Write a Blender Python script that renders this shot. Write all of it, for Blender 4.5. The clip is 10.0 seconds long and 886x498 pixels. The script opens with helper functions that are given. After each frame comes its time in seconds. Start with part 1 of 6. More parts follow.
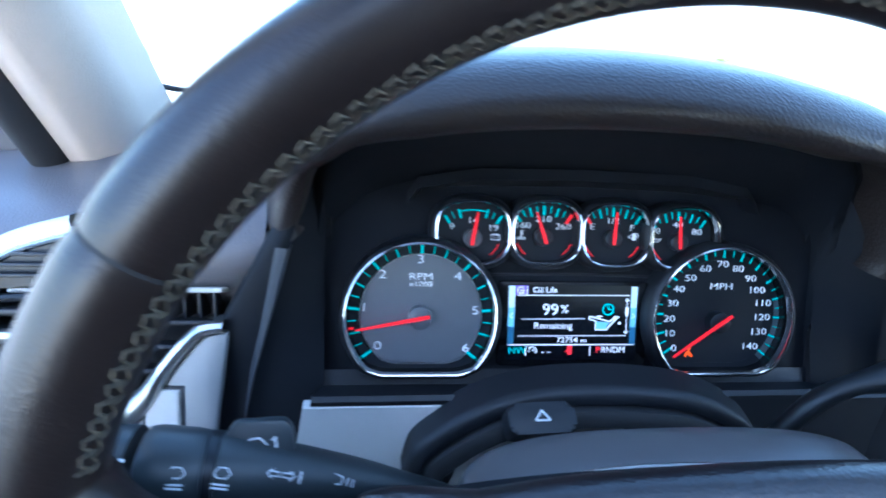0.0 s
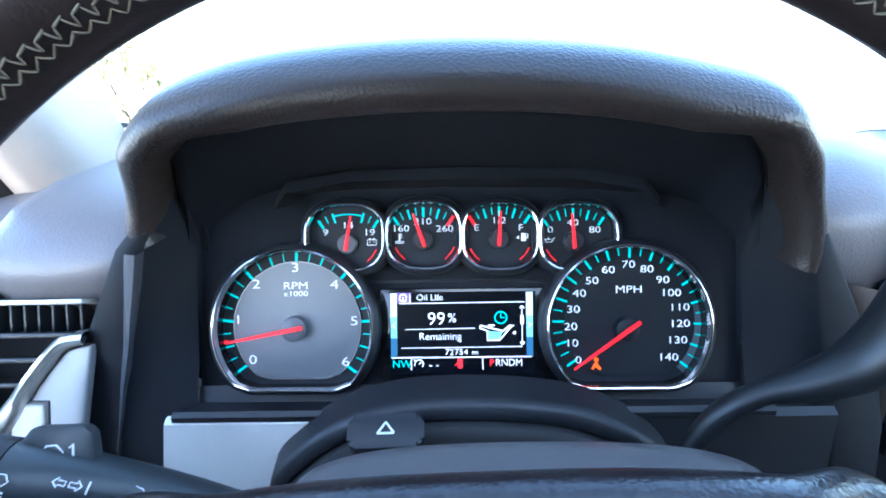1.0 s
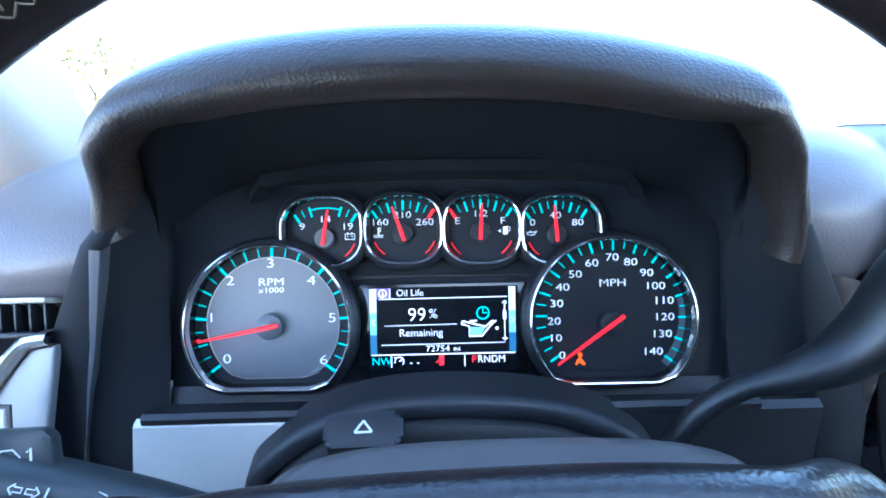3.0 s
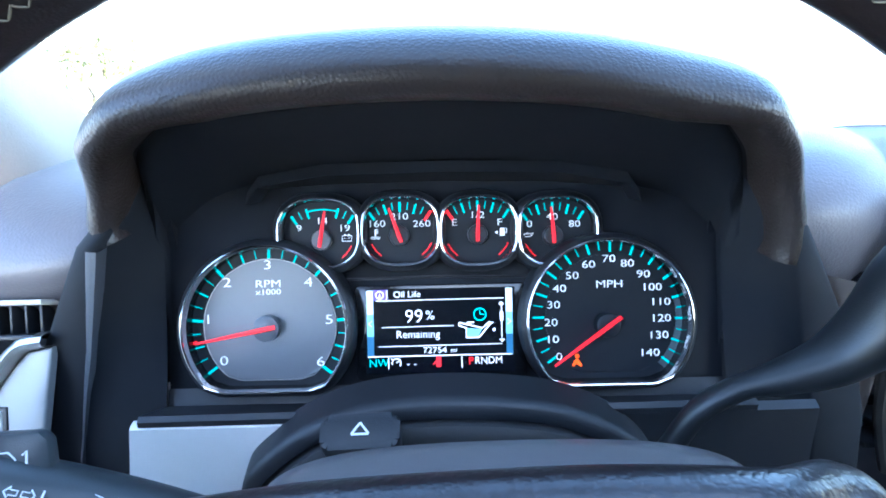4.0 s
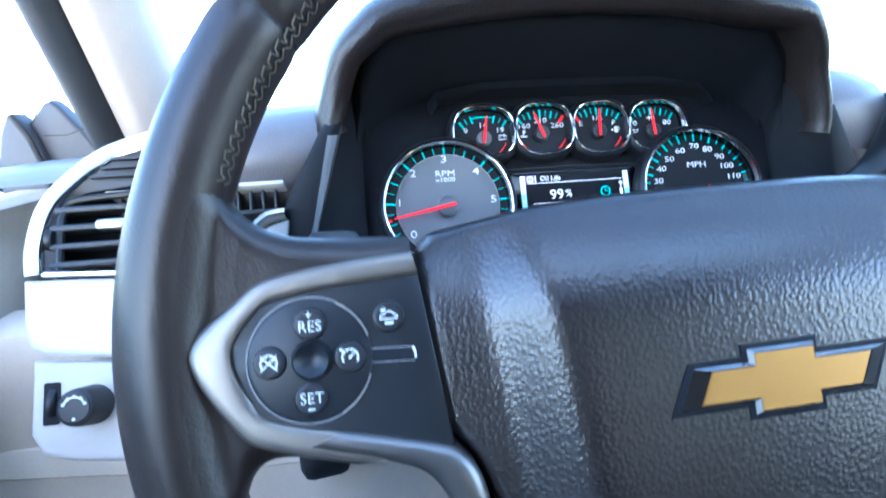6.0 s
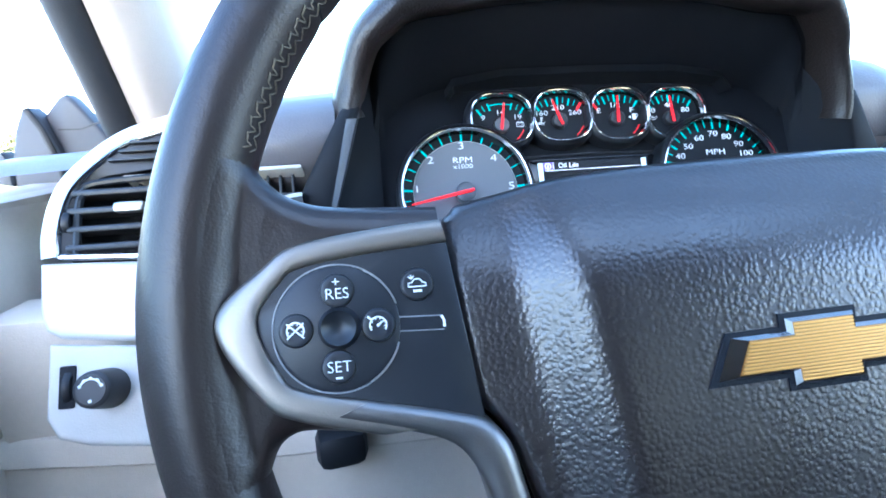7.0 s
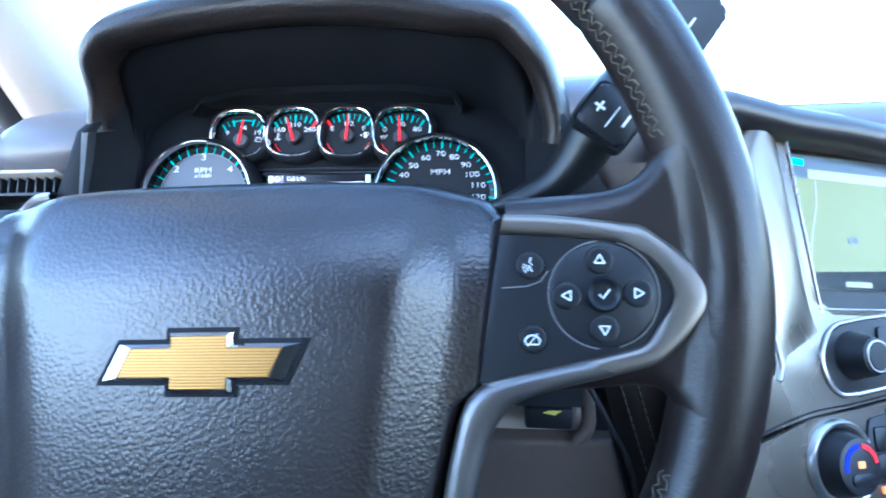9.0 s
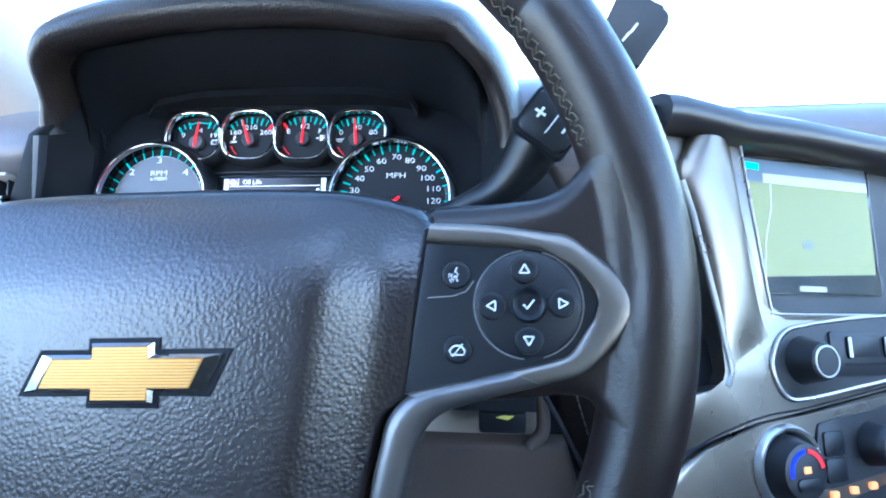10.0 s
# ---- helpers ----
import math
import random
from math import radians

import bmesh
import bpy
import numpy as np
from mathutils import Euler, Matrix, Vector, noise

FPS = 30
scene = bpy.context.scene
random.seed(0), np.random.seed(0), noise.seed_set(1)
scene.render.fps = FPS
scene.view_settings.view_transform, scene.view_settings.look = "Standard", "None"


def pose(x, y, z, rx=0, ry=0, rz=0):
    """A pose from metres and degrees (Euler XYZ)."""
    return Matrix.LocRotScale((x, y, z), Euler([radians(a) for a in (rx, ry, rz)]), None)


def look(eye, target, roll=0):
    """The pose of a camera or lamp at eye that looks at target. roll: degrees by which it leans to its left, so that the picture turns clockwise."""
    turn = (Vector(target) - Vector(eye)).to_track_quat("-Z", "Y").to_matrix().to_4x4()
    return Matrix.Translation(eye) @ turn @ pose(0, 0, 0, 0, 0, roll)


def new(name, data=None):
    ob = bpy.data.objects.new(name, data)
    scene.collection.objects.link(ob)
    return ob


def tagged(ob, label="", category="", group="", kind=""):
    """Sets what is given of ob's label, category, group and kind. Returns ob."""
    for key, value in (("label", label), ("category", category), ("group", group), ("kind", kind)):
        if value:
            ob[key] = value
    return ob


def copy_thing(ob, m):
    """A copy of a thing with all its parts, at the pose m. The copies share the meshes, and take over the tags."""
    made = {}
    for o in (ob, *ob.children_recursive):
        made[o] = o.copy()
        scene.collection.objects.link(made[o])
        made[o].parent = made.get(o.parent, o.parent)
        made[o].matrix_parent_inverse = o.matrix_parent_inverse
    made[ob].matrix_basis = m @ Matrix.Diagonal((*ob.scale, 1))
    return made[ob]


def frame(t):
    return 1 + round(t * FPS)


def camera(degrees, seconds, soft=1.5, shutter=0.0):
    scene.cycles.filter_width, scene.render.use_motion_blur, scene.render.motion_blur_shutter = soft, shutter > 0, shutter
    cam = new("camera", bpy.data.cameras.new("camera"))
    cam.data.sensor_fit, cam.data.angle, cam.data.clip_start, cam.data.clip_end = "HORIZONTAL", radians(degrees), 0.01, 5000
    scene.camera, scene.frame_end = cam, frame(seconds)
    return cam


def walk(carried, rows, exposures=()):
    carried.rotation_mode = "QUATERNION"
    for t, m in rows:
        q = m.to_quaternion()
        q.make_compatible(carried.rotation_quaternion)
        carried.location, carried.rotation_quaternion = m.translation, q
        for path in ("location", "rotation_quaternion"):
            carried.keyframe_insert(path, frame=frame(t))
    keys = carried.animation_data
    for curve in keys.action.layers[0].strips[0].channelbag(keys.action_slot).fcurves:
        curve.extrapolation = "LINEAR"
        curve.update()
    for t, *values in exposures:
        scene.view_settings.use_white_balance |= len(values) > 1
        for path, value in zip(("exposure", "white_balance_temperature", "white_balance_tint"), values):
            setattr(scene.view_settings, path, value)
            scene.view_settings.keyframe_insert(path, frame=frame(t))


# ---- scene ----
cam = camera(80.0, 10.0, 1.8, 0.5)
# seconds, eye, yaw, pitch, roll
PATH = [
    (0.0, -0.08609, -0.05756, 1.36418, -5.348, -27.170, 2.887),
    (0.5, -0.02672, -0.06434, 1.34445, 0.806, -22.766, -0.901),
    (1.0, -0.00360, -0.05568, 1.34203, 1.631, -22.141, -1.837),
    (1.5, -0.00223, -0.05131, 1.33818, 0.681, -21.784, -1.865),
    (2.0, -0.00159, -0.05143, 1.33747, 0.385, -21.919, -1.930),
    (2.5, -0.00149, -0.05158, 1.33658, 0.195, -22.010, -1.774),
    (4.0, -0.00033, -0.05160, 1.33695, -0.098, -21.908, -1.654),
    (4.5, -0.00218, -0.06956, 1.35167, -0.222, -22.904, -2.342),
    (5.0, -0.02340, -0.11648, 1.35617, -0.336, -22.404, -3.302),
    (5.5, -0.08387, -0.13565, 1.31447, -5.426, -18.357, -2.300),
    (6.0, -0.11067, -0.13604, 1.27591, -6.185, -15.091, -3.011),
    (6.2, -0.11063, -0.14194, 1.26232, -4.859, -13.686, -3.173),
    (7.3, -0.12104, -0.13402, 1.26251, -6.098, -13.813, -3.120),
    (7.5, -0.11205, -0.13792, 1.26430, -5.475, -13.874, -3.024),
    (8.0, -0.02460, -0.15932, 1.27213, 1.078, -14.676, -3.150),
    (8.5, 0.05704, -0.15764, 1.26364, 4.838, -13.364, -2.195),
    (9.0, 0.10808, -0.15379, 1.26626, 6.819, -13.909, -1.955),
    (9.5, 0.11693, -0.15186, 1.26421, 5.841, -13.632, -1.553),
    (10.0, 0.13155, -0.14878, 1.26927, 6.455, -14.278, -1.859),
]


def aim(x, y, z, yaw, pitch, roll):
    return pose(x, y, z, 0, 0, yaw) @ pose(0, 0, 0, 90 + pitch) @ pose(0, 0, 0, 0, 0, roll)


walk(cam, [(t, aim(*row)) for t, *row in PATH], [(0.0, 3.15, 5080, 9), (0.25, 3.56, 5350, 9), (0.5, 3.88, 5620, 9), (1.0, 3.89, 5500, 9), (2.0, 3.84, 5180, 9), (3.8, 3.90, 5300, 9), (4.5, 4.06, 5480, 9), (5.1, 3.98, 5220, 9), (5.6, 3.80, 5150, 8), (6.2, 3.78, 5300, 9), (7.5, 3.8, 5350, 9), (8.2, 3.86, 5100, 8), (9.0, 3.85, 5220, 9), (10.0, 3.83, 5300, 9)])

# ---------------------------------------------------------------- sky and sun
world = bpy.data.worlds.new("sky")
scene.world = world
world.use_nodes = True
wnt = world.node_tree
sky = wnt.nodes.new("ShaderNodeTexSky")
sky.sky_type = 'NISHITA'
sky.sun_disc = False
SUN_ELEVATION, SUN_AZIMUTH = 25.0, 176.0
sky.sun_elevation = radians(SUN_ELEVATION)
sky.sun_rotation = radians(SUN_AZIMUTH)
wnt.links.new(sky.outputs[0], wnt.nodes["Background"].inputs[0])
wnt.nodes["Background"].inputs[1].default_value = 0.15
sun_data = bpy.data.lights.new("sun", 'SUN')
sun_data.energy, sun_data.angle, sun_data.color = 4.0, radians(0.5), (1.0, 0.95, 0.88)
sun = new("sun", sun_data)
_az, _el = radians(SUN_AZIMUTH), radians(SUN_ELEVATION)
sun.matrix_world = look((0, 0, 0), (-math.sin(_az) * math.cos(_el), -math.cos(_az) * math.cos(_el), -math.sin(_el))) 
sun.location = (0, 0, 12)

# ---------------------------------------------------------------- materials


def material(name, color, rough=0.5, metal=0.0, grain=0.0, grain_size=0.001, kind="noise", vary=0.12, vary_size=0.06,
             emit=0.0, coat=0.0, spec=0.5, emit_color=None, crease=0.0):
    """A procedural surface: base colour with two scales of variation, and a fine relief."""
    m = bpy.data.materials.new(name)
    m.use_nodes = True
    nt = m.node_tree
    n, ln = nt.nodes, nt.links
    b = n["Principled BSDF"]
    b.inputs["Base Color"].default_value = (*color, 1)
    b.inputs["Roughness"].default_value = rough
    b.inputs["Metallic"].default_value = metal
    b.inputs["Coat Weight"].default_value = coat
    b.inputs["Coat Roughness"].default_value = 0.15
    b.inputs["Specular IOR Level"].default_value = spec
    if emit:
        b.inputs["Emission Color"].default_value = (*(emit_color or color), 1)
        b.inputs["Emission Strength"].default_value = emit
        return m
    tc = n.new("ShaderNodeTexCoord")
    big = n.new("ShaderNodeTexNoise")
    big.inputs["Scale"].default_value = 1.0 / vary_size
    big.inputs["Detail"].default_value = 3
    fine = n.new("ShaderNodeTexNoise")
    fine.inputs["Scale"].default_value = 1.0 / 0.004
    fine.inputs["Detail"].default_value = 2
    for t in (big, fine):
        ln.new(tc.outputs["Object"], t.inputs["Vector"])
    add = n.new("ShaderNodeMath")
    add.operation = 'MULTIPLY_ADD'
    ln.new(fine.outputs["Fac"], add.inputs[0])
    add.inputs[1].default_value = 0.35
    ln.new(big.outputs["Fac"], add.inputs[2])
    ramp = n.new("ShaderNodeMapRange")
    ramp.inputs["From Min"].default_value, ramp.inputs["From Max"].default_value = 0.35, 1.0
    ramp.inputs["To Min"].default_value, ramp.inputs["To Max"].default_value = 1 - vary, 1 + vary
    ln.new(add.outputs[0], ramp.inputs["Value"])
    mix = n.new("ShaderNodeVectorMath")
    mix.operation = 'SCALE'
    mix.inputs[0].default_value = color
    ln.new(ramp.outputs[0], mix.inputs["Scale"])
    ln.new(mix.outputs[0], b.inputs["Base Color"])
    rr = n.new("ShaderNodeMapRange")
    rr.inputs["From Min"].default_value, rr.inputs["From Max"].default_value = 0.3, 0.75
    rr.inputs["To Min"].default_value, rr.inputs["To Max"].default_value = max(0.02, rough * 0.85), min(1, rough * 1.15)
    ln.new(big.outputs["Fac"], rr.inputs["Value"])
    ln.new(rr.outputs[0], b.inputs["Roughness"])
    if grain:
        bump = n.new("ShaderNodeBump")
        bump.inputs["Strength"].default_value = min(1.0, grain)
        bump.inputs["Distance"].default_value = grain_size * 0.35
        if kind == "leather":
            warp = n.new("ShaderNodeTexNoise")
            warp.inputs["Scale"].default_value = 0.9 / grain_size
            ln.new(tc.outputs["Object"], warp.inputs["Vector"])
            off = n.new("ShaderNodeVectorMath")
            off.operation = 'MULTIPLY_ADD'
            ln.new(warp.outputs["Color"], off.inputs[0])
            off.inputs[1].default_value = (grain_size * 0.35,) * 3
            ln.new(tc.outputs["Object"], off.inputs[2])
            vor = n.new("ShaderNodeTexVoronoi")
            vor.feature = 'SMOOTH_F1'
            vor.inputs["Smoothness"].default_value = 0.25
            vor.inputs["Scale"].default_value = 1.0 / grain_size
            ln.new(off.outputs[0], vor.inputs["Vector"])
            dome = n.new("ShaderNodeMapRange")
            dome.interpolation_type = 'SMOOTHSTEP'
            dome.inputs["From Min"].default_value, dome.inputs["From Max"].default_value = 0.75, 0.15
            ln.new(vor.outputs["Distance"], dome.inputs["Value"])
            ln.new(dome.outputs[0], bump.inputs["Height"])
            if crease:
                fold = n.new("ShaderNodeTexNoise")
                fold.inputs["Scale"].default_value = 1.0 / 0.0075
                fold.inputs["Detail"].default_value = 4
                fold.inputs["Distortion"].default_value = 1.6
                ln.new(tc.outputs["Object"], fold.inputs["Vector"])
                soft_fold = n.new("ShaderNodeBump")
                soft_fold.inputs["Strength"].default_value = crease
                soft_fold.inputs["Distance"].default_value = 0.0012
                ln.new(fold.outputs["Fac"], soft_fold.inputs["Height"])
                ln.new(soft_fold.outputs["Normal"], bump.inputs["Normal"])
        else:
            g = n.new("ShaderNodeTexNoise")
            g.inputs["Scale"].default_value = 1.0 / grain_size
            g.inputs["Detail"].default_value = 2
            ln.new(tc.outputs["Object"], g.inputs["Vector"])
            ln.new(g.outputs["Fac"], bump.inputs["Height"])
        ln.new(bump.outputs["Normal"], b.inputs["Normal"])
    return m


LEATHER_SMOOTH = material("rim_leather", (0.0150, 0.0098, 0.0085), 0.36, 0, 0.09, 0.0009, "leather", 0.15, 0.05, crease=0.14)
LEATHER_GRAIN = material("pad_leather", (0.0105, 0.0066, 0.0072), 0.32, 0, 0.16, 0.0016, "leather", 0.10, 0.05, spec=0.9)
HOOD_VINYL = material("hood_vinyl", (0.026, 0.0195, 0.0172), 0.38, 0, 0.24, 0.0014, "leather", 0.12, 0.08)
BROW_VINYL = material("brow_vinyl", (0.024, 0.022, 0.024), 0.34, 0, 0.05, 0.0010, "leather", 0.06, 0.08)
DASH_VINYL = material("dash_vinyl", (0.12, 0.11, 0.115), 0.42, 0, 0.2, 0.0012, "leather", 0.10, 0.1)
BLACK = material("black_plastic", (0.008, 0.009, 0.012), 0.48, 0, 0.35, 0.0006, vary=0.2)
BLACK_MATT = material("black_matt", (0.005, 0.006, 0.009), 0.75, 0, 0.3, 0.0006, vary=0.2, spec=0.3)
PIANO = material("gloss_black", (0.006, 0.006, 0.007), 0.12, 0, vary=0.1)
SWITCH = material("switch_plastic", (0.0095, 0.0110, 0.0145), 0.40, 0, 0.2, 0.0005, vary=0.12, spec=0.38)
LEVER = material("lever_plastic", (0.010, 0.011, 0.0125), 0.42, 0, 0.3, 0.0006, vary=0.15)
STALK = material("stalk_plastic", (0.030, 0.037, 0.041), 0.40, 0, 0.3, 0.0006, vary=0.15)
SATIN = material("satin_silver", (0.55, 0.54, 0.52), 0.30, 0.92, 0.15, 0.0007, vary=0.05)
TRIM_SATIN = material("trim_satin", (0.20, 0.178, 0.155), 0.38, 0.85, 0.15, 0.0007, vary=0.06)
LEG_SATIN = material("leg_satin", (0.18, 0.168, 0.16), 0.36, 0.85, 0.15, 0.0007, vary=0.06)
SATIN_DARK = material("satin_nickel", (0.36, 0.35, 0.34), 0.32, 0.9, 0.15, 0.0007, vary=0.06)
STACK_SATIN = material("stack_satin", (0.21, 0.187, 0.160), 0.30, 0.92, 0.15, 0.0007, vary=0.05)
CHROME = material("chrome", (0.66, 0.67, 0.69), 0.13, 1.0, vary=0.03)
GREY_PANEL = material("grey_panel", (0.50, 0.475, 0.44), 0.5, 0, 0.4, 0.0008, vary=0.06)
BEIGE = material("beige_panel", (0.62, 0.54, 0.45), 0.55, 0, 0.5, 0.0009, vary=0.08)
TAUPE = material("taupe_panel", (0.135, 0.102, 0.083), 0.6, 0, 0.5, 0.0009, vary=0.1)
CREAM = material("cream_trim", (0.46, 0.39, 0.325), 0.7, 0, 0.4, 0.0012, vary=0.06)
RUBBER = material("rubber_seal", (0.015, 0.015, 0.016), 0.65, 0, 0.3, 0.001)
THREAD = material("thread", (0.115, 0.098, 0.068), 0.8, 0, vary=0.15, vary_size=0.01)
DIAL_LIT = material("dial_lit", (0.15, 0.155, 0.165), 0.42, 0.25, 0.1, 0.0004, vary=0.05)
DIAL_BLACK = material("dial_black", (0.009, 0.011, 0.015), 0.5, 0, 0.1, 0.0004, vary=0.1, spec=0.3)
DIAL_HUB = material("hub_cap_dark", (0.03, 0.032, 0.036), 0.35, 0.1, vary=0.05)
# lit copy of the dark hub, with glare put into its colour
HUB_LIT = material("hub_cap_lit", (0.10, 0.105, 0.115), 0.35, 0.2, vary=0.05)
PRINT = material("white_print", (0.75, 0.77, 0.78), 0.6, vary=0.02)
GOLD = material("emblem_gold", (0.58, 0.30, 0.075), 0.38, 0.5, 0.1, 0.0004, vary=0.05)
GOLD_SHADE = material("emblem_groove_shade", (0.34, 0.17, 0.04), 0.45, 0.5, vary=0.05)
LIT_WHITE = material("lit_white", (0.80, 0.84, 0.88), 0.5, emit=0.042)
LIT_TEAL = material("lit_teal", (0.01, 0.50, 0.46), 0.5, emit=0.075)
LIT_RED = material("lit_red", (0.85, 0.012, 0.02), 0.4, emit=0.10)
LIT_ORANGE = material("lit_orange", (1.0, 0.10, 0.005), 0.4, emit=0.10)
SCREEN_BLACK = material("screen_black", (0.004, 0.005, 0.008), 0.2, vary=0.05)
SCREEN_WHITE = material("screen_white", (0.9, 0.92, 1.0), 0.5, emit=0.10)
SCREEN_CYAN = material("screen_cyan", (0.0, 0.65, 0.60), 0.5, emit=0.085)
SCREEN_BLUE = material("screen_blue", (0.22, 0.55, 0.75), 0.5, emit=0.07)
SCREEN_PALE = material("screen_pale", (0.62, 0.85, 0.98), 0.5, emit=0.085)
SCREEN_DEEP = material("screen_deep", (0.03, 0.13, 0.24), 0.5, emit=0.06)
SCREEN_RED = material("screen_red", (1.0, 0.02, 0.03), 0.5, emit=0.09)
SCREEN_PURPLE = material("screen_purple", (0.12, 0.06, 0.40), 0.5, emit=0.06)
MAP_GREEN = material("map_green", (0.05, 0.06, 0.02), 0.35, emit=0.036, emit_color=(0.78, 0.98, 0.34), spec=0.2)
MAP_DARK = material("map_dark", (0.03, 0.045, 0.06), 0.3, emit=0.03)
MAP_PALE = material("map_pale", (0.20, 0.21, 0.22), 0.4, emit=0.05, emit_color=(0.62, 0.66, 0.72))
HOT_RED = material("temperature_red", (0.75, 0.02, 0.03), 0.4, emit=0.05)
COLD_BLUE = material("temperature_blue", (0.01, 0.02, 0.75), 0.4, emit=0.08)
AMBER = material("amber_lamp", (1.0, 0.35, 0.12), 0.4, emit=0.07)
YELLOW = material("yellow_mark", (0.75, 0.65, 0.12), 0.5, vary=0.05)
CONCRETE = material("concrete", (0.60, 0.59, 0.56), 0.85, 0, 0.5, 0.02, vary=0.2, vary_size=1.5)
LEAF = material("leaf", (0.17, 0.17, 0.065), 0.6, 0, vary=0.4, vary_size=0.3)
BARK = material("bark", (0.12, 0.09, 0.06), 0.85, 0, 0.6, 0.02, vary=0.3)
HEADLINER = material("headliner", (0.06, 0.055, 0.050), 0.9, 0, 0.4, 0.002, vary=0.06)
PEARL = material("pearl_paint", (0.66, 0.64, 0.61), 0.38, 0.15, 0.15, 0.0007, vary=0.04)
FASCIA = material("fascia_grey", (0.20, 0.20, 0.205), 0.42, 0.2, 0.2, 0.0007, vary=0.05)
SILVER_PAINT = material("silver_paint", (0.42, 0.425, 0.43), 0.40, 0.35, 0.15, 0.0007, vary=0.04)
SHROUD = material("shroud_plastic", (0.11, 0.105, 0.106), 0.36, 0, 0.25, 0.0007, vary=0.08)
SAILGREY = material("sail_grey", (0.05, 0.053, 0.062), 0.55, 0, 0.4, 0.0008, vary=0.1)
CARPET = material("carpet", (0.05, 0.048, 0.046), 0.95, 0, 0.6, 0.003, vary=0.2)


def glass_material(name, tint, gloss_share=0.05):
    m = bpy.data.materials.new(name)
    m.use_nodes = True
    n, ln = m.node_tree.nodes, m.node_tree.links
    n.remove(n["Principled BSDF"])
    clear = n.new("ShaderNodeBsdfTransparent")
    clear.inputs[0].default_value = (*tint, 1)
    gloss = n.new("ShaderNodeBsdfGlossy")
    gloss.inputs["Roughness"].default_value = 0.02
    mix = n.new("ShaderNodeMixShader")
    mix.inputs[0].default_value = gloss_share
    ln.new(clear.outputs[0], mix.inputs[1])
    ln.new(gloss.outputs[0], mix.inputs[2])
    ln.new(mix.outputs[0], n["Material Output"].inputs[0])
    return m


GLASS = glass_material("window_glass", (0.90, 0.96, 0.93))
SCREEN_GLASS = glass_material("screen_glass", (0.97, 0.97, 0.97), 0.012)
DIM_GLASS = glass_material("dim_glass", (0.09, 0.105, 0.11))

# ---------------------------------------------------------------- mesh tools


def thing(name, m, label, category, group="", kind=""):
    ob = new(name)
    ob.empty_display_size = 0.01
    ob.matrix_world = m
    return tagged(ob, label, category, group, kind)


def finish(bm, smooth=40):
    bmesh.ops.recalc_face_normals(bm, faces=bm.faces)
    lim = radians(smooth)
    for f in bm.faces:
        f.smooth = True
    for e in bm.edges:
        e.smooth = len(e.link_faces) == 2 and e.calc_face_angle(9) < lim


def part(name, bm, mat, parent=None, label="", m=None, smooth=40):
    finish(bm, smooth)
    me = bpy.data.meshes.new(name)
    bm.to_mesh(me)
    bm.free()
    me.materials.append(mat)
    ob = new(name, me)
    if parent is not None:
        ob.parent = parent
    if m is not None:
        ob.matrix_basis = m
    if label:
        ob["label"] = label
    return ob


def curve_points(pts, n, closed=False):
    """Points along a smooth curve through pts."""
    p = [Vector(q) for q in pts]
    k = len(p)
    out = []
    spans = k if closed else k - 1
    for s in range(n):
        u = s * spans / (n if closed else n - 1)
        i = min(int(u), spans - 1)
        f = u - i
        if closed:
            a, b, c, d = (p[(i + j) % k] for j in (-1, 0, 1, 2))
        else:
            a, b, c, d = p[max(i - 1, 0)], p[i], p[min(i + 1, k - 1)], p[min(i + 2, k - 1)]
        out.append(0.5 * (2 * b + (c - a) * f + (2 * a - 5 * b + 4 * c - d) * f * f + (3 * b - a - 3 * c + d) * f ** 3))
    return out


def bridge(bm, rings, closed=True, cap=False):
    made = [[bm.verts.new(v) for v in r] for r in rings]
    for a, b in zip(made, made[1:]):
        n = len(a)
        for i in range(n if closed else n - 1):
            j = (i + 1) % n
            try:
                bm.faces.new((a[i], a[j], b[j], b[i]))
            except ValueError:
                pass
    if cap:
        bm.faces.new(made[0])
        bm.faces.new(made[-1])
    return made


def tube(path, radius, segs=8, closed=False, cap=True, bm=None, flat=1.0, up=None):
    """A round bar along a path; radius: one number or one for each point; flat squeezes it across."""
    bm = bm or bmesh.new()
    p = [Vector(q) for q in path]
    n = len(p)
    rings = []
    side = None
    for i in range(n):
        t = (p[(i + 1) % n] - p[i - 1]) if closed else (p[min(i + 1, n - 1)] - p[max(i - 1, 0)])
        t.normalize()
        if side is None:
            ref = Vector(up) if up else (Vector((0, 0, 1)) if abs(t.z) < 0.9 else Vector((1, 0, 0)))
            side = t.cross(ref).normalized()
        side = (side - t * side.dot(t)).normalized()
        other = t.cross(side)
        r = radius[i] if isinstance(radius, (list, tuple)) else radius
        rings.append([p[i] + side * (r * math.cos(2 * math.pi * k / segs)) + other * (r * flat * math.sin(2 * math.pi * k / segs)) for k in range(segs)])
    if closed:
        rings.append(rings[0])
    bridge(bm, rings, True, cap and not closed)
    if closed:
        bmesh.ops.remove_doubles(bm, verts=bm.verts, dist=1e-7)
    return bm


